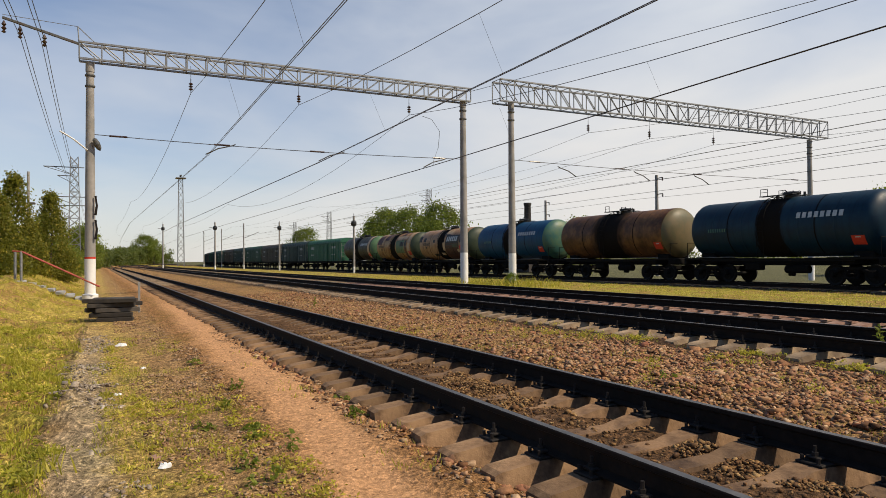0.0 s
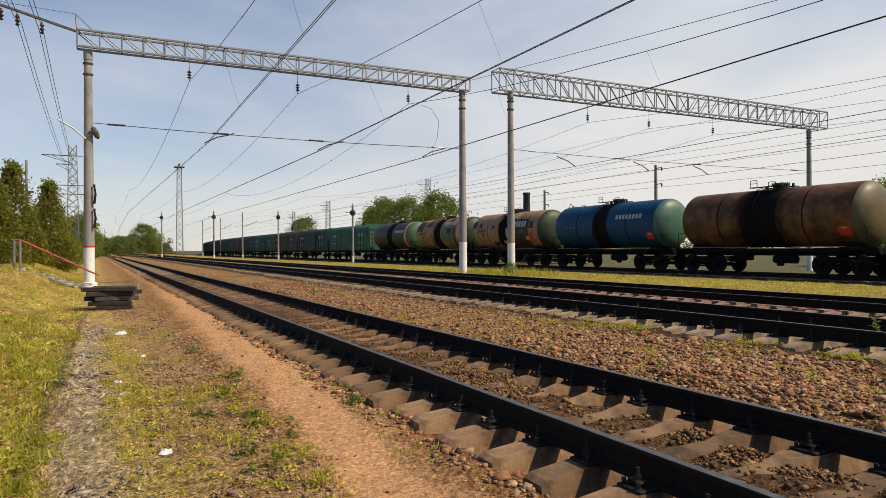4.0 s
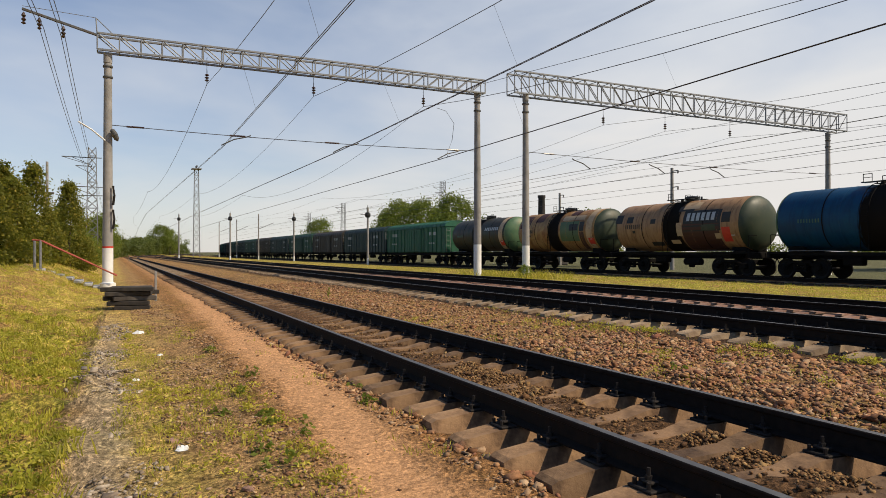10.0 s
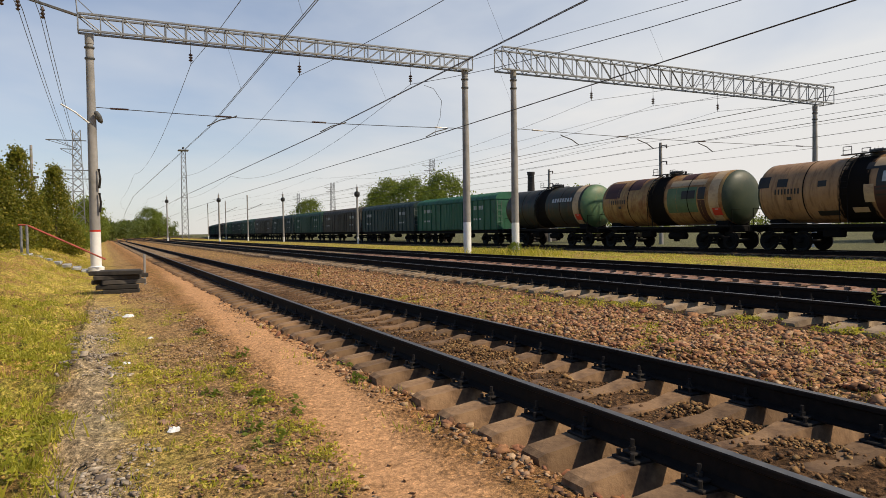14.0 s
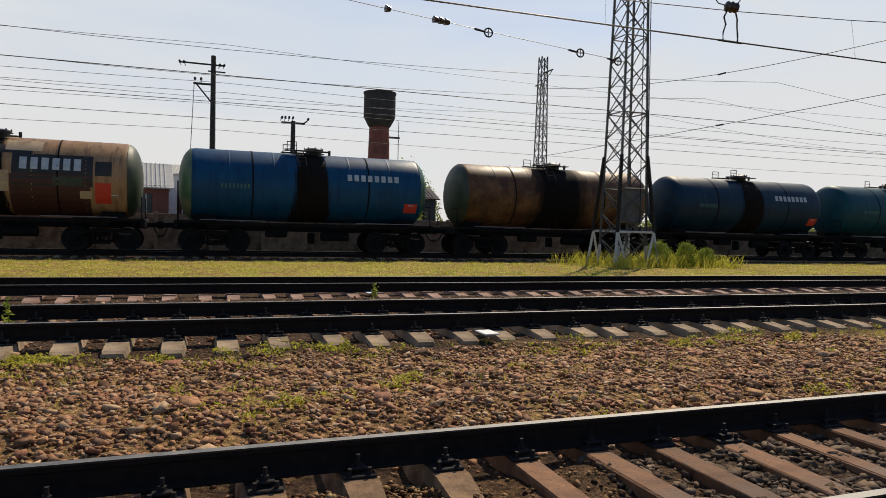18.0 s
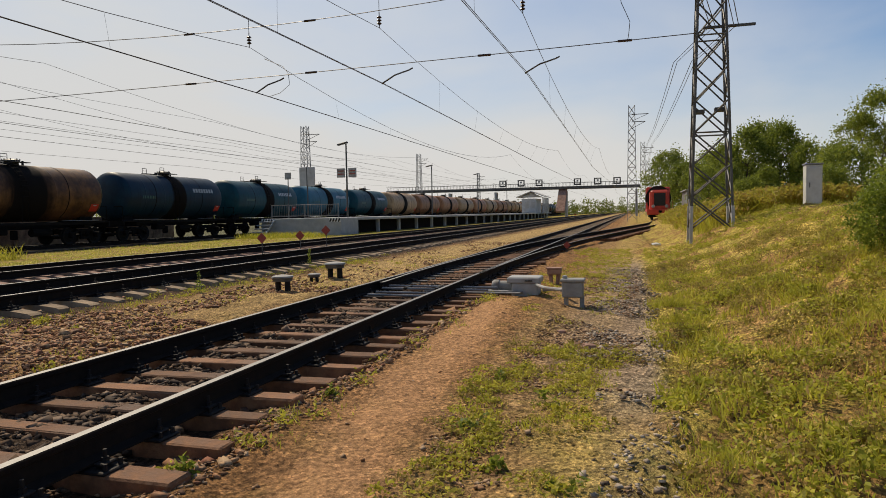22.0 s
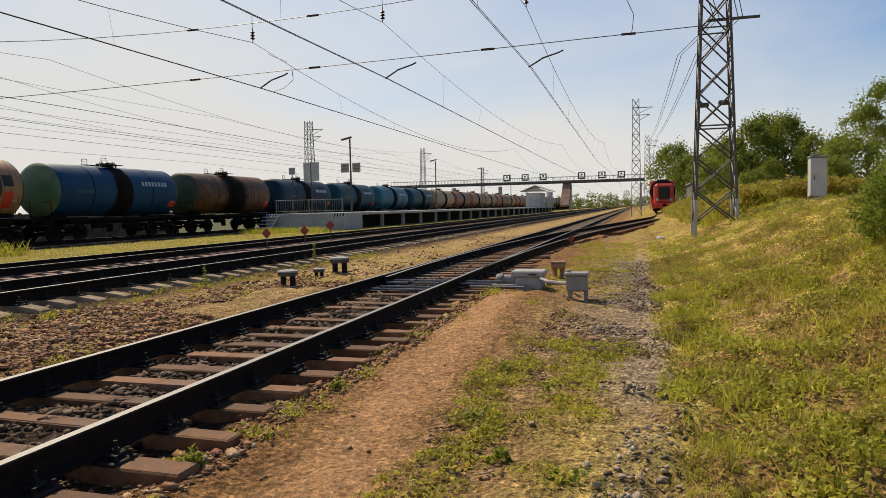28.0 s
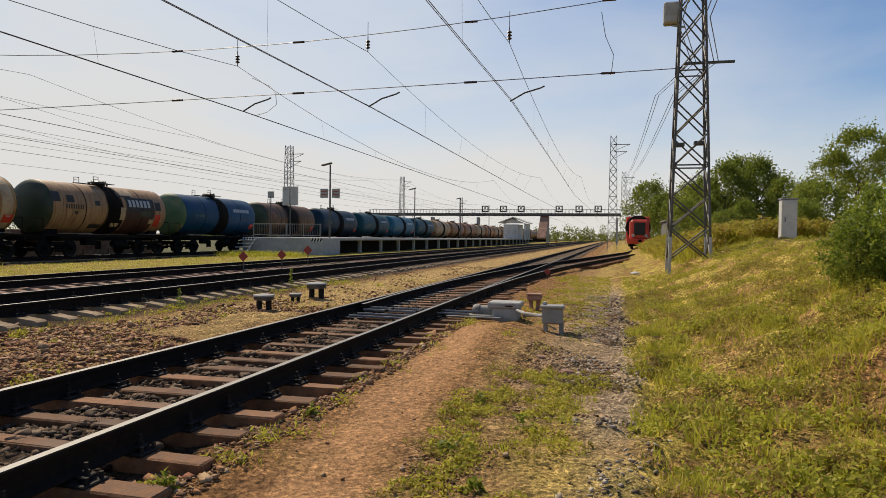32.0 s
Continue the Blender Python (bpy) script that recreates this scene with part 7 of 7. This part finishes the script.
# trees on the east bank
for x, y, s, k in ((39, -6.9, 0.56, "young_b"), (41, -7.9, 0.68, "young_b"), (40, -8.9, 0.74, "young"), (42, -9.8, 0.8, "young"), (40.5, -10.6, 0.72, "young"), (39, -11.6, 0.62, "young_b"), (37, -12.2, 0.5, "young"), (44, -11.2, 0.8, "young"), (36, -9.2, 0.42, "young_b"), (37, -7.6, 0.42, "young"),
                   (50, -18.4, 0.62, "tall"), (49, -16.8, 0.5, "tall"), (51, -20.6, 0.6, "tall"), (62, -10.5, 0.6, "broad"), (75, -12, 0.7, "broad_b"), (112, -10.5, 0.95, "broad"), (118, -8.6, 1.1, "broad"), (128, -12, 1.0, "broad_b"), (100, -13, 0.9, "broad")):
    plant(k, x, y, s)
for x, y, s, k in ((11.4, -6.8, 0.54, "bush"), (11.1, -6.35, 0.42, "bush"), (10.7, -6.85, 0.5, "bush"), (33, -11.6, 0.85, "bush_b"), (30, -10.2, 0.5, "bush_b"), (35, -8.2, 0.5, "bush_b"), (29.5, -6.8, 0.32, "bush_b"), (19.0, 21.6, 0.5, "bush"), (20.0, 21.0, 0.42, "bush"), (21.4, 21.5, 0.36, "bush"), (-31, 16.9, 0.3, "bush"), (-52, -5.0, 0.5, "bush_b"), (-58, -4.6, 0.5, "bush_b"), (-84, -4.2, 0.6, "bush_b")):
    plant(k, x, y, s)
# far woods: joined, too many to count
rs = np.random.RandomState(9)
pts = []
for x in np.arange(-470, -120, 5.0):
    for _ in range(3):
        tall = (1.0 + 0.02 * abs(x)) * rs.uniform(0.5, 1.0)
        c = np.array([x + rs.uniform(-3, 3), bend(x) - 4.5 - abs(rs.normal()) * 9, 0.0])
        for _k in range(22):
            pts.append(c + np.array([rs.normal() * 1.8, min(rs.normal(), 1.2) * 1.6, tall * rs.uniform(0.05, 1.0)]) + rs.normal(size=(16, 3)) * 0.55)
for x in np.arange(-420, 520, 9.0):
    c = np.array([x + rs.uniform(-4, 4), rs.uniform(190, 240), 0.0])
    for _k in range(22):
        pts.append(c + np.array([rs.normal() * 4.0, rs.normal() * 3.0, 0.5 + abs(rs.normal()) * 2.0]) + rs.normal(size=(20, 3)) * 0.9)
for y in np.arange(-60, 120, 7.0):
    c = np.array([rs.uniform(330, 420), y, 0.0])
    for _k in range(22):
        pts.append(c + np.array([rs.normal() * 4.0, rs.normal() * 4.0, 0.4 + abs(rs.normal()) * 2.6]) + rs.normal(size=(34, 3)) * 0.9)
P = np.concatenate(pts)
P[:, 2] = np.maximum(P[:, 2], -0.3)
far_w = new("far_woods", quads_mesh("far_woods", leaf_cloud(P, 1.0, 0.8, 11), M["leaf_far"]))
tagged(far_w, "hazy belt of distant green woods", "woods", kind="stuff")

# ---- ballast stones and grass ----
CHIP = np.array([(x, y, z) for x in (-1, 1) for y in (-1, 1) for z in (-1, 1)], dtype=float)
CHIP_F = [(0, 1, 3, 2), (4, 6, 7, 5), (0, 4, 5, 1), (2, 3, 7, 6), (0, 2, 6, 4), (1, 5, 7, 3)]


def stones(name, places, size, seed, label, mat="stone", flat=0.5):
    """Broken angular stones: skewed six-sided chips lying at all angles."""
    rs = np.random.RandomState(seed)
    n = len(places)
    s = size * (0.45 + rs.gamma(2.2, 0.28, size=(n, 1, 1)))
    v = np.tile(CHIP, (n, 1, 1)) * rs.uniform(0.58, 1.0, size=(n, 8, 3))
    v *= np.stack([rs.uniform(0.7, 1.3, n), rs.uniform(0.5, 1.0, n), flat * rs.uniform(0.6, 1.3, n)], 1)[:, None, :]
    a, b, c = rs.uniform(0, 2 * pi, n), rs.normal(0, 0.35, n), rs.normal(0, 0.35, n)
    for p, q, an in ((1, 2, b), (0, 2, c), (0, 1, a)):
        ca, sa = np.cos(an)[:, None], np.sin(an)[:, None]
        u, w = v[:, :, p] * ca - v[:, :, q] * sa, v[:, :, p] * sa + v[:, :, q] * ca
        v[:, :, p], v[:, :, q] = u, w
    v = v * s + np.array(places)[:, None, :]
    f = (np.array(CHIP_F)[None] + 8 * np.arange(n)[:, None, None]).reshape(-1, 4)
    me = bpy.data.meshes.new(name)
    me.vertices.add(8 * n)
    me.vertices.foreach_set("co", v.astype(np.float32).ravel())
    me.loops.add(4 * len(f))
    me.loops.foreach_set("vertex_index", f.astype(np.int32).ravel())
    me.polygons.add(len(f))
    me.polygons.foreach_set("loop_start", np.arange(0, 4 * len(f), 4, dtype=np.int32))
    me.polygons.foreach_set("loop_total", np.full(len(f), 4, dtype=np.int32))
    me.materials.append(M[mat])
    me.update(calc_edges=True)
    return tagged(new(name, me), label, "ballast stones", kind="stuff")


def scatter(rs, n, x0, x1, y0, y1, keep=None):
    out = []
    for _ in range(n):
        x, y = rs.uniform(x0, x1), rs.uniform(y0, y1)
        if keep is None or keep(x, y):
            out.append((x, y, ground_z(x, y) + 0.004))
    return out


def verge(x, y):
    return noise.noise((x * 0.6, y * 1.1, 7)) > -0.12


def stony_spot(x, y):
    return noise.noise((x * 0.8, y * 1.3, 27)) + 0.5 * noise.noise((x * 2.4, y * 2.4, 28)) > 0.12


def thin(x, y):
    return noise.noise((x * 0.5, y * 0.9, 17)) > 0.0


rs = np.random.RandomState(31)
A = scatter(rs, 28000, -9, 9, 2.0, 4.9) + scatter(rs, 8000, -30, -9, 2.0, 4.9) + scatter(rs, 3500, 9, 14, 2.0, 4.9, thin) + scatter(rs, 2500, 14, 34, 2.0, 4.9, thin)
stones("ballast_between_tracks", A, 0.023, 1, "loose brown and grey ballast stones between tracks", "stone", 0.4)
A = scatter(rs, 2200, -12, 16, -0.75, -0.1) + scatter(rs, 900, -12, 16, 1.5, 2.0) + scatter(rs, 2500, -12, 12, 5.2, 7.6) + scatter(rs, 1600, -12, 12, 7.6, 10.5)
stones("track_ballast", A, 0.024, 2, "dark ballast stones packed round the sleepers")
A = scatter(rs, 9500, 2.8, 15, 0.05, 1.5) + scatter(rs, 2500, 15, 26, 0.05, 1.5)
stones("oily_ballast", A, 0.024, 6, "dark ballast between the wooden sleepers", "stone_dark")
A = [(x, y, z + rs.uniform(0, 0.012)) for x, y, z in scatter(rs, 22000, -8, 3, 0.08, 1.5, thin) + scatter(rs, 4000, -14, 3, 0.08, 1.5)]
stones("soil_crumbs", A, 0.013, 4, "brown crumbs of soil and dry bark between the sleepers", "crumbs", 0.6)
A = scatter(rs, 7000, -22, 0.5, -2.6, -1.55, verge) + scatter(rs, 2400, -16, 0, -0.85, -0.35, thin) + scatter(rs, 1200, -14, 0, -1.7, -1.4, thin)
A += scatter(rs, 4200, 0, 18, -0.75, -0.35) + scatter(rs, 5200, 1, 8, -3.1, -1.7, stony_spot) + scatter(rs, 9000, 6.8, 19, -3.2, -1.95, verge) + scatter(rs, 90, -16, 13, -1.5, -0.9)
stones("verge_stones", A, 0.014, 3, "scattered brown stones along the path verge", "stone_brown", 0.3)
A = [(x, y + 0.22 * noise.noise((x * 0.7, 3, 1)) + rs.normal() * 0.07, z) for x, y, z in scatter(rs, 3600, -12, 0.5, -3.3, -2.8, verge) + scatter(rs, 1000, -20, -12, -3.2, -2.8, thin) + scatter(rs, 8000, 6.6, 20, -3.45, -2.5, verge) + scatter(rs, 1600, 2.5, 7, -3.4, -2.5, thin)]
stones("gravel_strip", A, 0.017, 5, "strip of grey broken gravel along the bank foot", "stone_grey", 0.32)


def blades(name, places, h, w, seed, mat, label, category="grass"):
    rs = np.random.RandomState(seed)
    p = np.array(places)
    n = len(p)
    a = rs.uniform(0, 2 * pi, n)
    d = np.stack([np.cos(a), np.sin(a), np.zeros(n)], 1)
    lean = rs.normal(size=(n, 3)) * 0.35
    lean[:, 2] = 1
    hh = h * rs.uniform(0.4, 1.4, size=(n, 1))
    tip = p + lean * hh
    mid = p + lean * hh * 0.55 + np.array([0, 0, 0.08 * h])
    ww = w * rs.uniform(0.6, 1.4, size=(n, 1))
    v = np.stack([p - d * ww, p + d * ww, mid + d * ww * 0.8, tip], 1).reshape(-1, 3)
    return tagged(new(name, quads_mesh(name, v, M[mat])), label, category, kind="stuff")


def tufts(rs, n, per, r, x0, x1, y0, y1, keep=None):
    out = []
    for c in scatter(rs, n, x0, x1, y0, y1, keep):
        for _ in range(per):
            x, y = c[0] + rs.normal() * r, c[1] + rs.normal() * r
            out.append((x, y, ground_z(x, y) - 0.01))
    return out


def patchy(x, y):
    if (x - 7.3) ** 2 + (y + 5.9) ** 2 < 0.8:
        return False
    return noise.noise((x * 0.5, y * 0.5, 2)) + 0.7 * noise.noise((x * 1.7, y * 1.7, 4)) > 0.12


def turf(x, y):
    return noise.noise((x * 0.7, y * 1.2, 21)) + 0.6 * noise.noise((x * 2.0, y * 2.4, 22)) > 0.1


rs = np.random.RandomState(41)
A = tufts(rs, 6000, 10, 0.05, 2.0, 15, -8.4, -3.4, patchy) + tufts(rs, 3600, 10, 0.09, 15, 28, -10, -3.5, patchy) + tufts(rs, 1200, 10, 0.16, 28, 60, -10, -3.8, patchy)
blades("bank_grass", A, 0.07, 0.0055, 1, "grass", "dry yellow-green grass on the sloping bank")
A = tufts(rs, 5200, 10, 0.05, -16, 0.8, -6.5, -3.3, patchy) + tufts(rs, 3200, 10, 0.12, -50, -16, -9, -3.3)
blades("meadow_grass", A, 0.085, 0.0055, 2, "grass", "yellow-green grass beside the path")
A = tufts(rs, 1000, 10, 0.05, -16, 0.5, -3.0, -1.7, turf) + tufts(rs, 1500, 10, 0.05, 1.5, 7, -3.0, -1.75, turf) + tufts(rs, 160, 10, 0.05, 7, 13, -2.9, -1.75, turf) + tufts(rs, 1700, 10, 0.06, 13, 30, -3.0, -0.9, turf) + tufts(rs, 260, 8, 0.05, -12, 14, -1.0, -0.5, turf) + tufts(rs, 1300, 8, 0.07, -14, 24, 2.3, 5.1, turf) + tufts(rs, 700, 8, 0.07, -14, 24, 4.5, 5.1, turf)
blades("verge_grass", A, 0.055, 0.0045, 12, "grass", "thin yellow-green grass tufts on the path verge")
A = tufts(rs, 4500, 8, 0.16, -60, 60, 13.9, 25.2)
blades("strip_grass", A, 0.075, 0.011, 3, "grass", "yellow-green grass strip before the train track")


def weeds(name, places, size, seed, mat, label, leaf=0.03):
    rs = np.random.RandomState(seed)
    pts = []
    for x, y, z in places:
        k = rs.randint(10, 40)
        pts.append(np.array([x, y, z]) + np.abs(rs.normal(size=(k, 3))) * np.array([0, 0, size * 0.6]) + rs.normal(size=(k, 3)) * np.array([size, size, 0.01]))
    return tagged(new(name, quads_mesh(name, leaf_cloud(np.concatenate(pts), 1.2, leaf, seed, stretch=1.5), M[mat])), label, "weeds", kind="stuff")


def clumpy(x, y):
    return noise.noise((x * 0.45, y * 0.8, 11)) > 0.02


def clumps(name, places, radius, height, leaf, count, seed, mat, label):
    """Low domes of small leaves, each of its own width and height."""
    rs = np.random.RandomState(seed)
    pts = []
    for x, y, z in places:
        k = rs.randint(count // 2, count)
        r, h = radius * rs.uniform(0.5, 1.5), height * rs.uniform(0.4, 1.5)
        d = rs.normal(size=(k, 2)) * 0.55
        top = np.maximum(0.0, 1 - (d ** 2).sum(1)) * h
        up = top * rs.uniform(0.25, 1.0, k) + 0.008
        pts.append(np.stack([x + d[:, 0] * r, y + d[:, 1] * r, z + up], 1))
    return tagged(new(name, quads_mesh(name, leaf_cloud(np.concatenate(pts), 1.3, leaf, seed, stretch=1.4), M[mat])), label, "weeds", kind="stuff")


def lush(x, y):
    if (x - 7.3) ** 2 + (y + 5.9) ** 2 < 0.8:
        return False
    return 0.8 * noise.noise((x * 0.55, y * 0.8, 13)) + 0.6 * noise.noise((x * 1.9, y * 1.9, 15)) > 0.02


A = scatter(rs, 330, -14, 0, -2.9, -1.55, clumpy) + scatter(rs, 300, -14, 24, 2.2, 4.8, lambda x, y: noise.noise((x * 0.7, y * 0.9, 5)) > 0.22) + scatter(rs, 300, -12, 20, 4.4, 5.2, lambda x, y: noise.noise((x * 0.5, 0, 3)) > -0.05) + scatter(rs, 60, 0, 14, -0.8, -0.5)
weeds("path_weeds", A, 0.05, 4, "weed", "small green weeds in the gravel", 0.026)
A = scatter(rs, 1100, 2.2, 8.5, -3.1, -1.65, lambda x, y: noise.noise((x * 0.9, y * 1.4, 61)) + 0.5 * noise.noise((x * 2.6, y * 2.6, 63)) > 0.1) + scatter(rs, 110, 8.5, 13, -2.4, -1.6, lambda x, y: noise.noise((x * 0.8, y * 1.2, 61)) > 0.0) + scatter(rs, 500, 13, 30, -3.0, -1.2)
A += scatter(rs, 260, -9, 0, -2.8, -1.5, lambda x, y: noise.noise((x * 0.7, y * 1.0, 62)) > 0.12)
clumps("verge_weeds", [q for k, q in enumerate(A) if k % 5], 0.085, 0.05, 0.026, 36, 71, "weed", "low leafy yellow-green weeds among the verge stones")
clumps("dry_verge_weeds", A[::5] + scatter(rs, 260, 2.2, 9, -3.3, -1.7, lush), 0.09, 0.035, 0.022, 34, 72, "leaf_dry", "small withered brown weeds on the path verge")
A = scatter(rs, 3600, 2.0, 13, -8.5, -3.35, lush) + scatter(rs, 2400, 13, 28, -9.5, -3.5, lush)
clumps("bank_weeds", A[::2] + A[1::4], 0.15, 0.12, 0.036, 46, 5, "weed_green", "leafy green weeds on the grass bank")
clumps("withered_weeds", A[3::4], 0.15, 0.07, 0.034, 40, 6, "leaf_dry", "withered brown weeds between the green ones")
A = scatter(rs, 2200, -18, 0.5, -6.5, -3.35, lambda x, y: noise.noise((x * 0.5, y * 0.7, 14)) > -0.1)
clumps("meadow_weeds", A, 0.13, 0.08, 0.034, 36, 55, "weed_green", "leafy yellow-green weeds in the grass beside the path")
A = [(-8.68, -1.49), (-6.56, -1.7), (-6.77, -2.08), (-6.2, -1.62), (-5.58, -1.5), (-5.35, -1.94), (-4.86, -1.92), (-11.08, -1.59), (-7.3, -0.45), (-6.39, -0.7), (-7.6, -1.75), (-6.08, 3.09), (-1.4, 3.2), (5.6, -1.95), (4.9, -2.3), (6.4, -2.35), (5.9, -0.62), (4.05, -0.55), (4.6, -2.75), (7.1, -1.85)]
clumps("leafy_weeds", [(x + rs.normal() * 0.05, y + rs.normal() * 0.05, ground_z(x, y)) for x, y in A for _ in range(2)], 0.07, 0.1, 0.04, 34, 77, "leaf_light", "bright green leafy weed plants beside the track")
A = scatter(rs, 6000, 2.0, 20, -8.5, -3.4, lambda x, y: noise.noise((x * 0.8, y * 0.9, 33)) + 0.6 * noise.noise((x * 2.2, y * 2.2, 34)) > 0.05)
weeds("dry_weeds", A, 0.07, 15, "leaf_dry", "dry straw-brown weeds lying on the bank", 0.03)
A = tufts(rs, 90, 30, 0.08, 6.0, 13, -4.1, -3.35, turf) + tufts(rs, 110, 30, 0.1, 5.0, 11.6, -6.6, -4.8) + tufts(rs, 60, 30, 0.09, 2.4, 16, -7.5, -3.5) + tufts(rs, 60, 30, 0.09, -16, -3, -5.5, -3.2)
blades("rank_grass", A, 0.14, 0.008, 16, "weed", "taller green grass clumps on the bank")
A = scatter(rs, 900, 28, 38, -11, -6.2) + scatter(rs, 500, 30, 70, -7.4, -5.4)
weeds("dock_stalks", [(x, y, z + 0.55 * rs.uniform(0.4, 1.2)) for x, y, z in A], 0.16, 6, "leaf_rust", "tall rusty dock and dry stalks on the bank", 0.12)
A = tufts(rs, 1500, 14, 0.16, 28, 60, -11, -5.6)
blades("tall_bank_grass", A, 0.62, 0.01, 7, "grass", "tall dry grass behind the lattice tower")
A = tufts(rs, 60, 40, 0.25, 44, 48, 18.6, 25)
blades("platform_grass", A, 0.35, 0.012, 10, "grass", "bright yellow-green grass by the platform end")
A = tufts(rs, 150, 14, 0.2, 15.5, 22.5, 20.2, 24.2)
blades("tower_weeds", A, 0.5, 0.012, 8, "weed", "tall green weeds round the tower foot")
A = tufts(rs, 90, 14, 0.2, -33.5, -29, 13.6, 19)
blades("pole_weeds", A, 0.4, 0.012, 9, "weed", "tufts of weeds at the gantry pole feet")

# tufts at the sleeper ends of the second track, and single tall stalks
A = [(x, y + 0.12 * noise.noise((x * 2, 1, 5)), ground_z(x, y)) for x, y in ((-6.36, 5.0), (-5.2, 5.05), (-4.9, 5.1), (-4.0, 4.95), (-2.79, 4.8), (-2.3, 5.1), (-1.8, 5.15), (-1.39, 5.0), (-1.1, 5.05), (-0.86, 5.0), (0.1, 4.9), (1.24, 5.1), (1.7, 5.0), (2.19, 3.58), (1.26, 3.16), (0.77, 3.07), (2.4, 4.9), (4.51, 8.6), (6.5, 4.7), (8.2, 4.6), (-8.5, 4.9))]
B = [(x + rs.normal() * 0.2, y + rs.normal() * 0.09, z) for x, y, z in A for _ in range(7)]
clumps("trackside_tufts", B, 0.1, 0.07, 0.03, 40, 81, "weed", "yellow-green weed tufts at the sleeper ends")
for x, y, h in ((-5.74, 6.72, 0.42), (-1.62, 6.45, 0.5), (3.2, 8.5, 0.45), (11.6, 4.6, 0.4), (16.4, 4.75, 0.6), (-20.5, 3.0, 0.35)):
    st = thing("weed_stalk", (x, y, ground_z(x, y) - 0.02), "single tall weed stalk with small pale leaves", "weed", "tall weed stalks")
    part("stem", Geo().tube([(0, 0, 0), (0.02, 0.01, h * 0.5), (0.0, 0.03, h)], 0.006, 5), M["bushleaf"], st)
    rr = np.random.RandomState(int(abs(x) * 10))
    u = rr.uniform(0.25, 1.0, 40)
    part("leaves", quads_mesh("leaves", leaf_cloud(np.stack([rr.normal(size=40) * 0.05 * (1.2 - u), rr.normal(size=40) * 0.05 * (1.2 - u) + 0.02, u * h], 1), 1.0, 0.045, 3, stretch=1.6), M["leaf_light"]), None, st)
for x, y, z, w in ((3.77, 5.2, -0.006, 0.2), (3.72, 10.85, -0.1, 0.18)):
    thing("marker_plate", (x, y, z), "white painted marker plate on a sleeper end", "marker", "white sleeper markers", "", Geo().box((0, 0, 0), (w, 0.32, 0.02), 0.006), M["white"])

# ---- small litter ----
for x, y, s, lab, mat in ((-14.5, -2.55, 0.11, "crumpled white paper litter on the gravel", "white"), (-5.75, -2.5, 0.06, "small white plastic scrap on the gravel", "white"), (-11.2, -2.35, 0.05, "small white scrap on the gravel", "white"), (-9.2, -2.75, 0.05, "small white scrap on the gravel", "white"), (31, -4.0, 0.2, "heap of white rubbish by the bank", "white")):
    g = Geo()
    rr = np.random.RandomState(int(abs(x) * 10))
    g.lathe([(0.02, 0), (s, s * 0.15), (s * 0.8, s * 0.45), (s * 0.3, s * 0.6), (0.01, s * 0.62)], 9)
    g.v = [Vector(v) * float(rr.uniform(0.75, 1.2)) for v in g.v]
    thing("litter", (x, y, ground_z(x, y) - 0.01), lab, "litter", "litter", "", g, M[mat], rr.uniform(0, 90))
for x, y, s in ((6.9, -5.6, 0.2), (-6.1, -2.55, 0.06), (8.8, -2.6, 0.08), (-4.5, -2.2, 0.04), (9.6, -2.2, 0.06)):
    rr = np.random.RandomState(int(abs(x * 7)))
    g = Geo().lathe([(0.03, 0), (s, s * 0.2), (s * 0.85, s * 0.6), (s * 0.3, s * 0.8)], 8)
    g.v = [Vector((v[0] * rr.uniform(0.8, 1.5), v[1] * rr.uniform(0.6, 1), v[2])) for v in g.v]
    thing("rock", (x, y, ground_z(x, y) - 0.01), "reddish brown rock lying in the verge", "rock", "rocks", "", g, M["concrete_rust"], rr.uniform(0, 90))

motions()
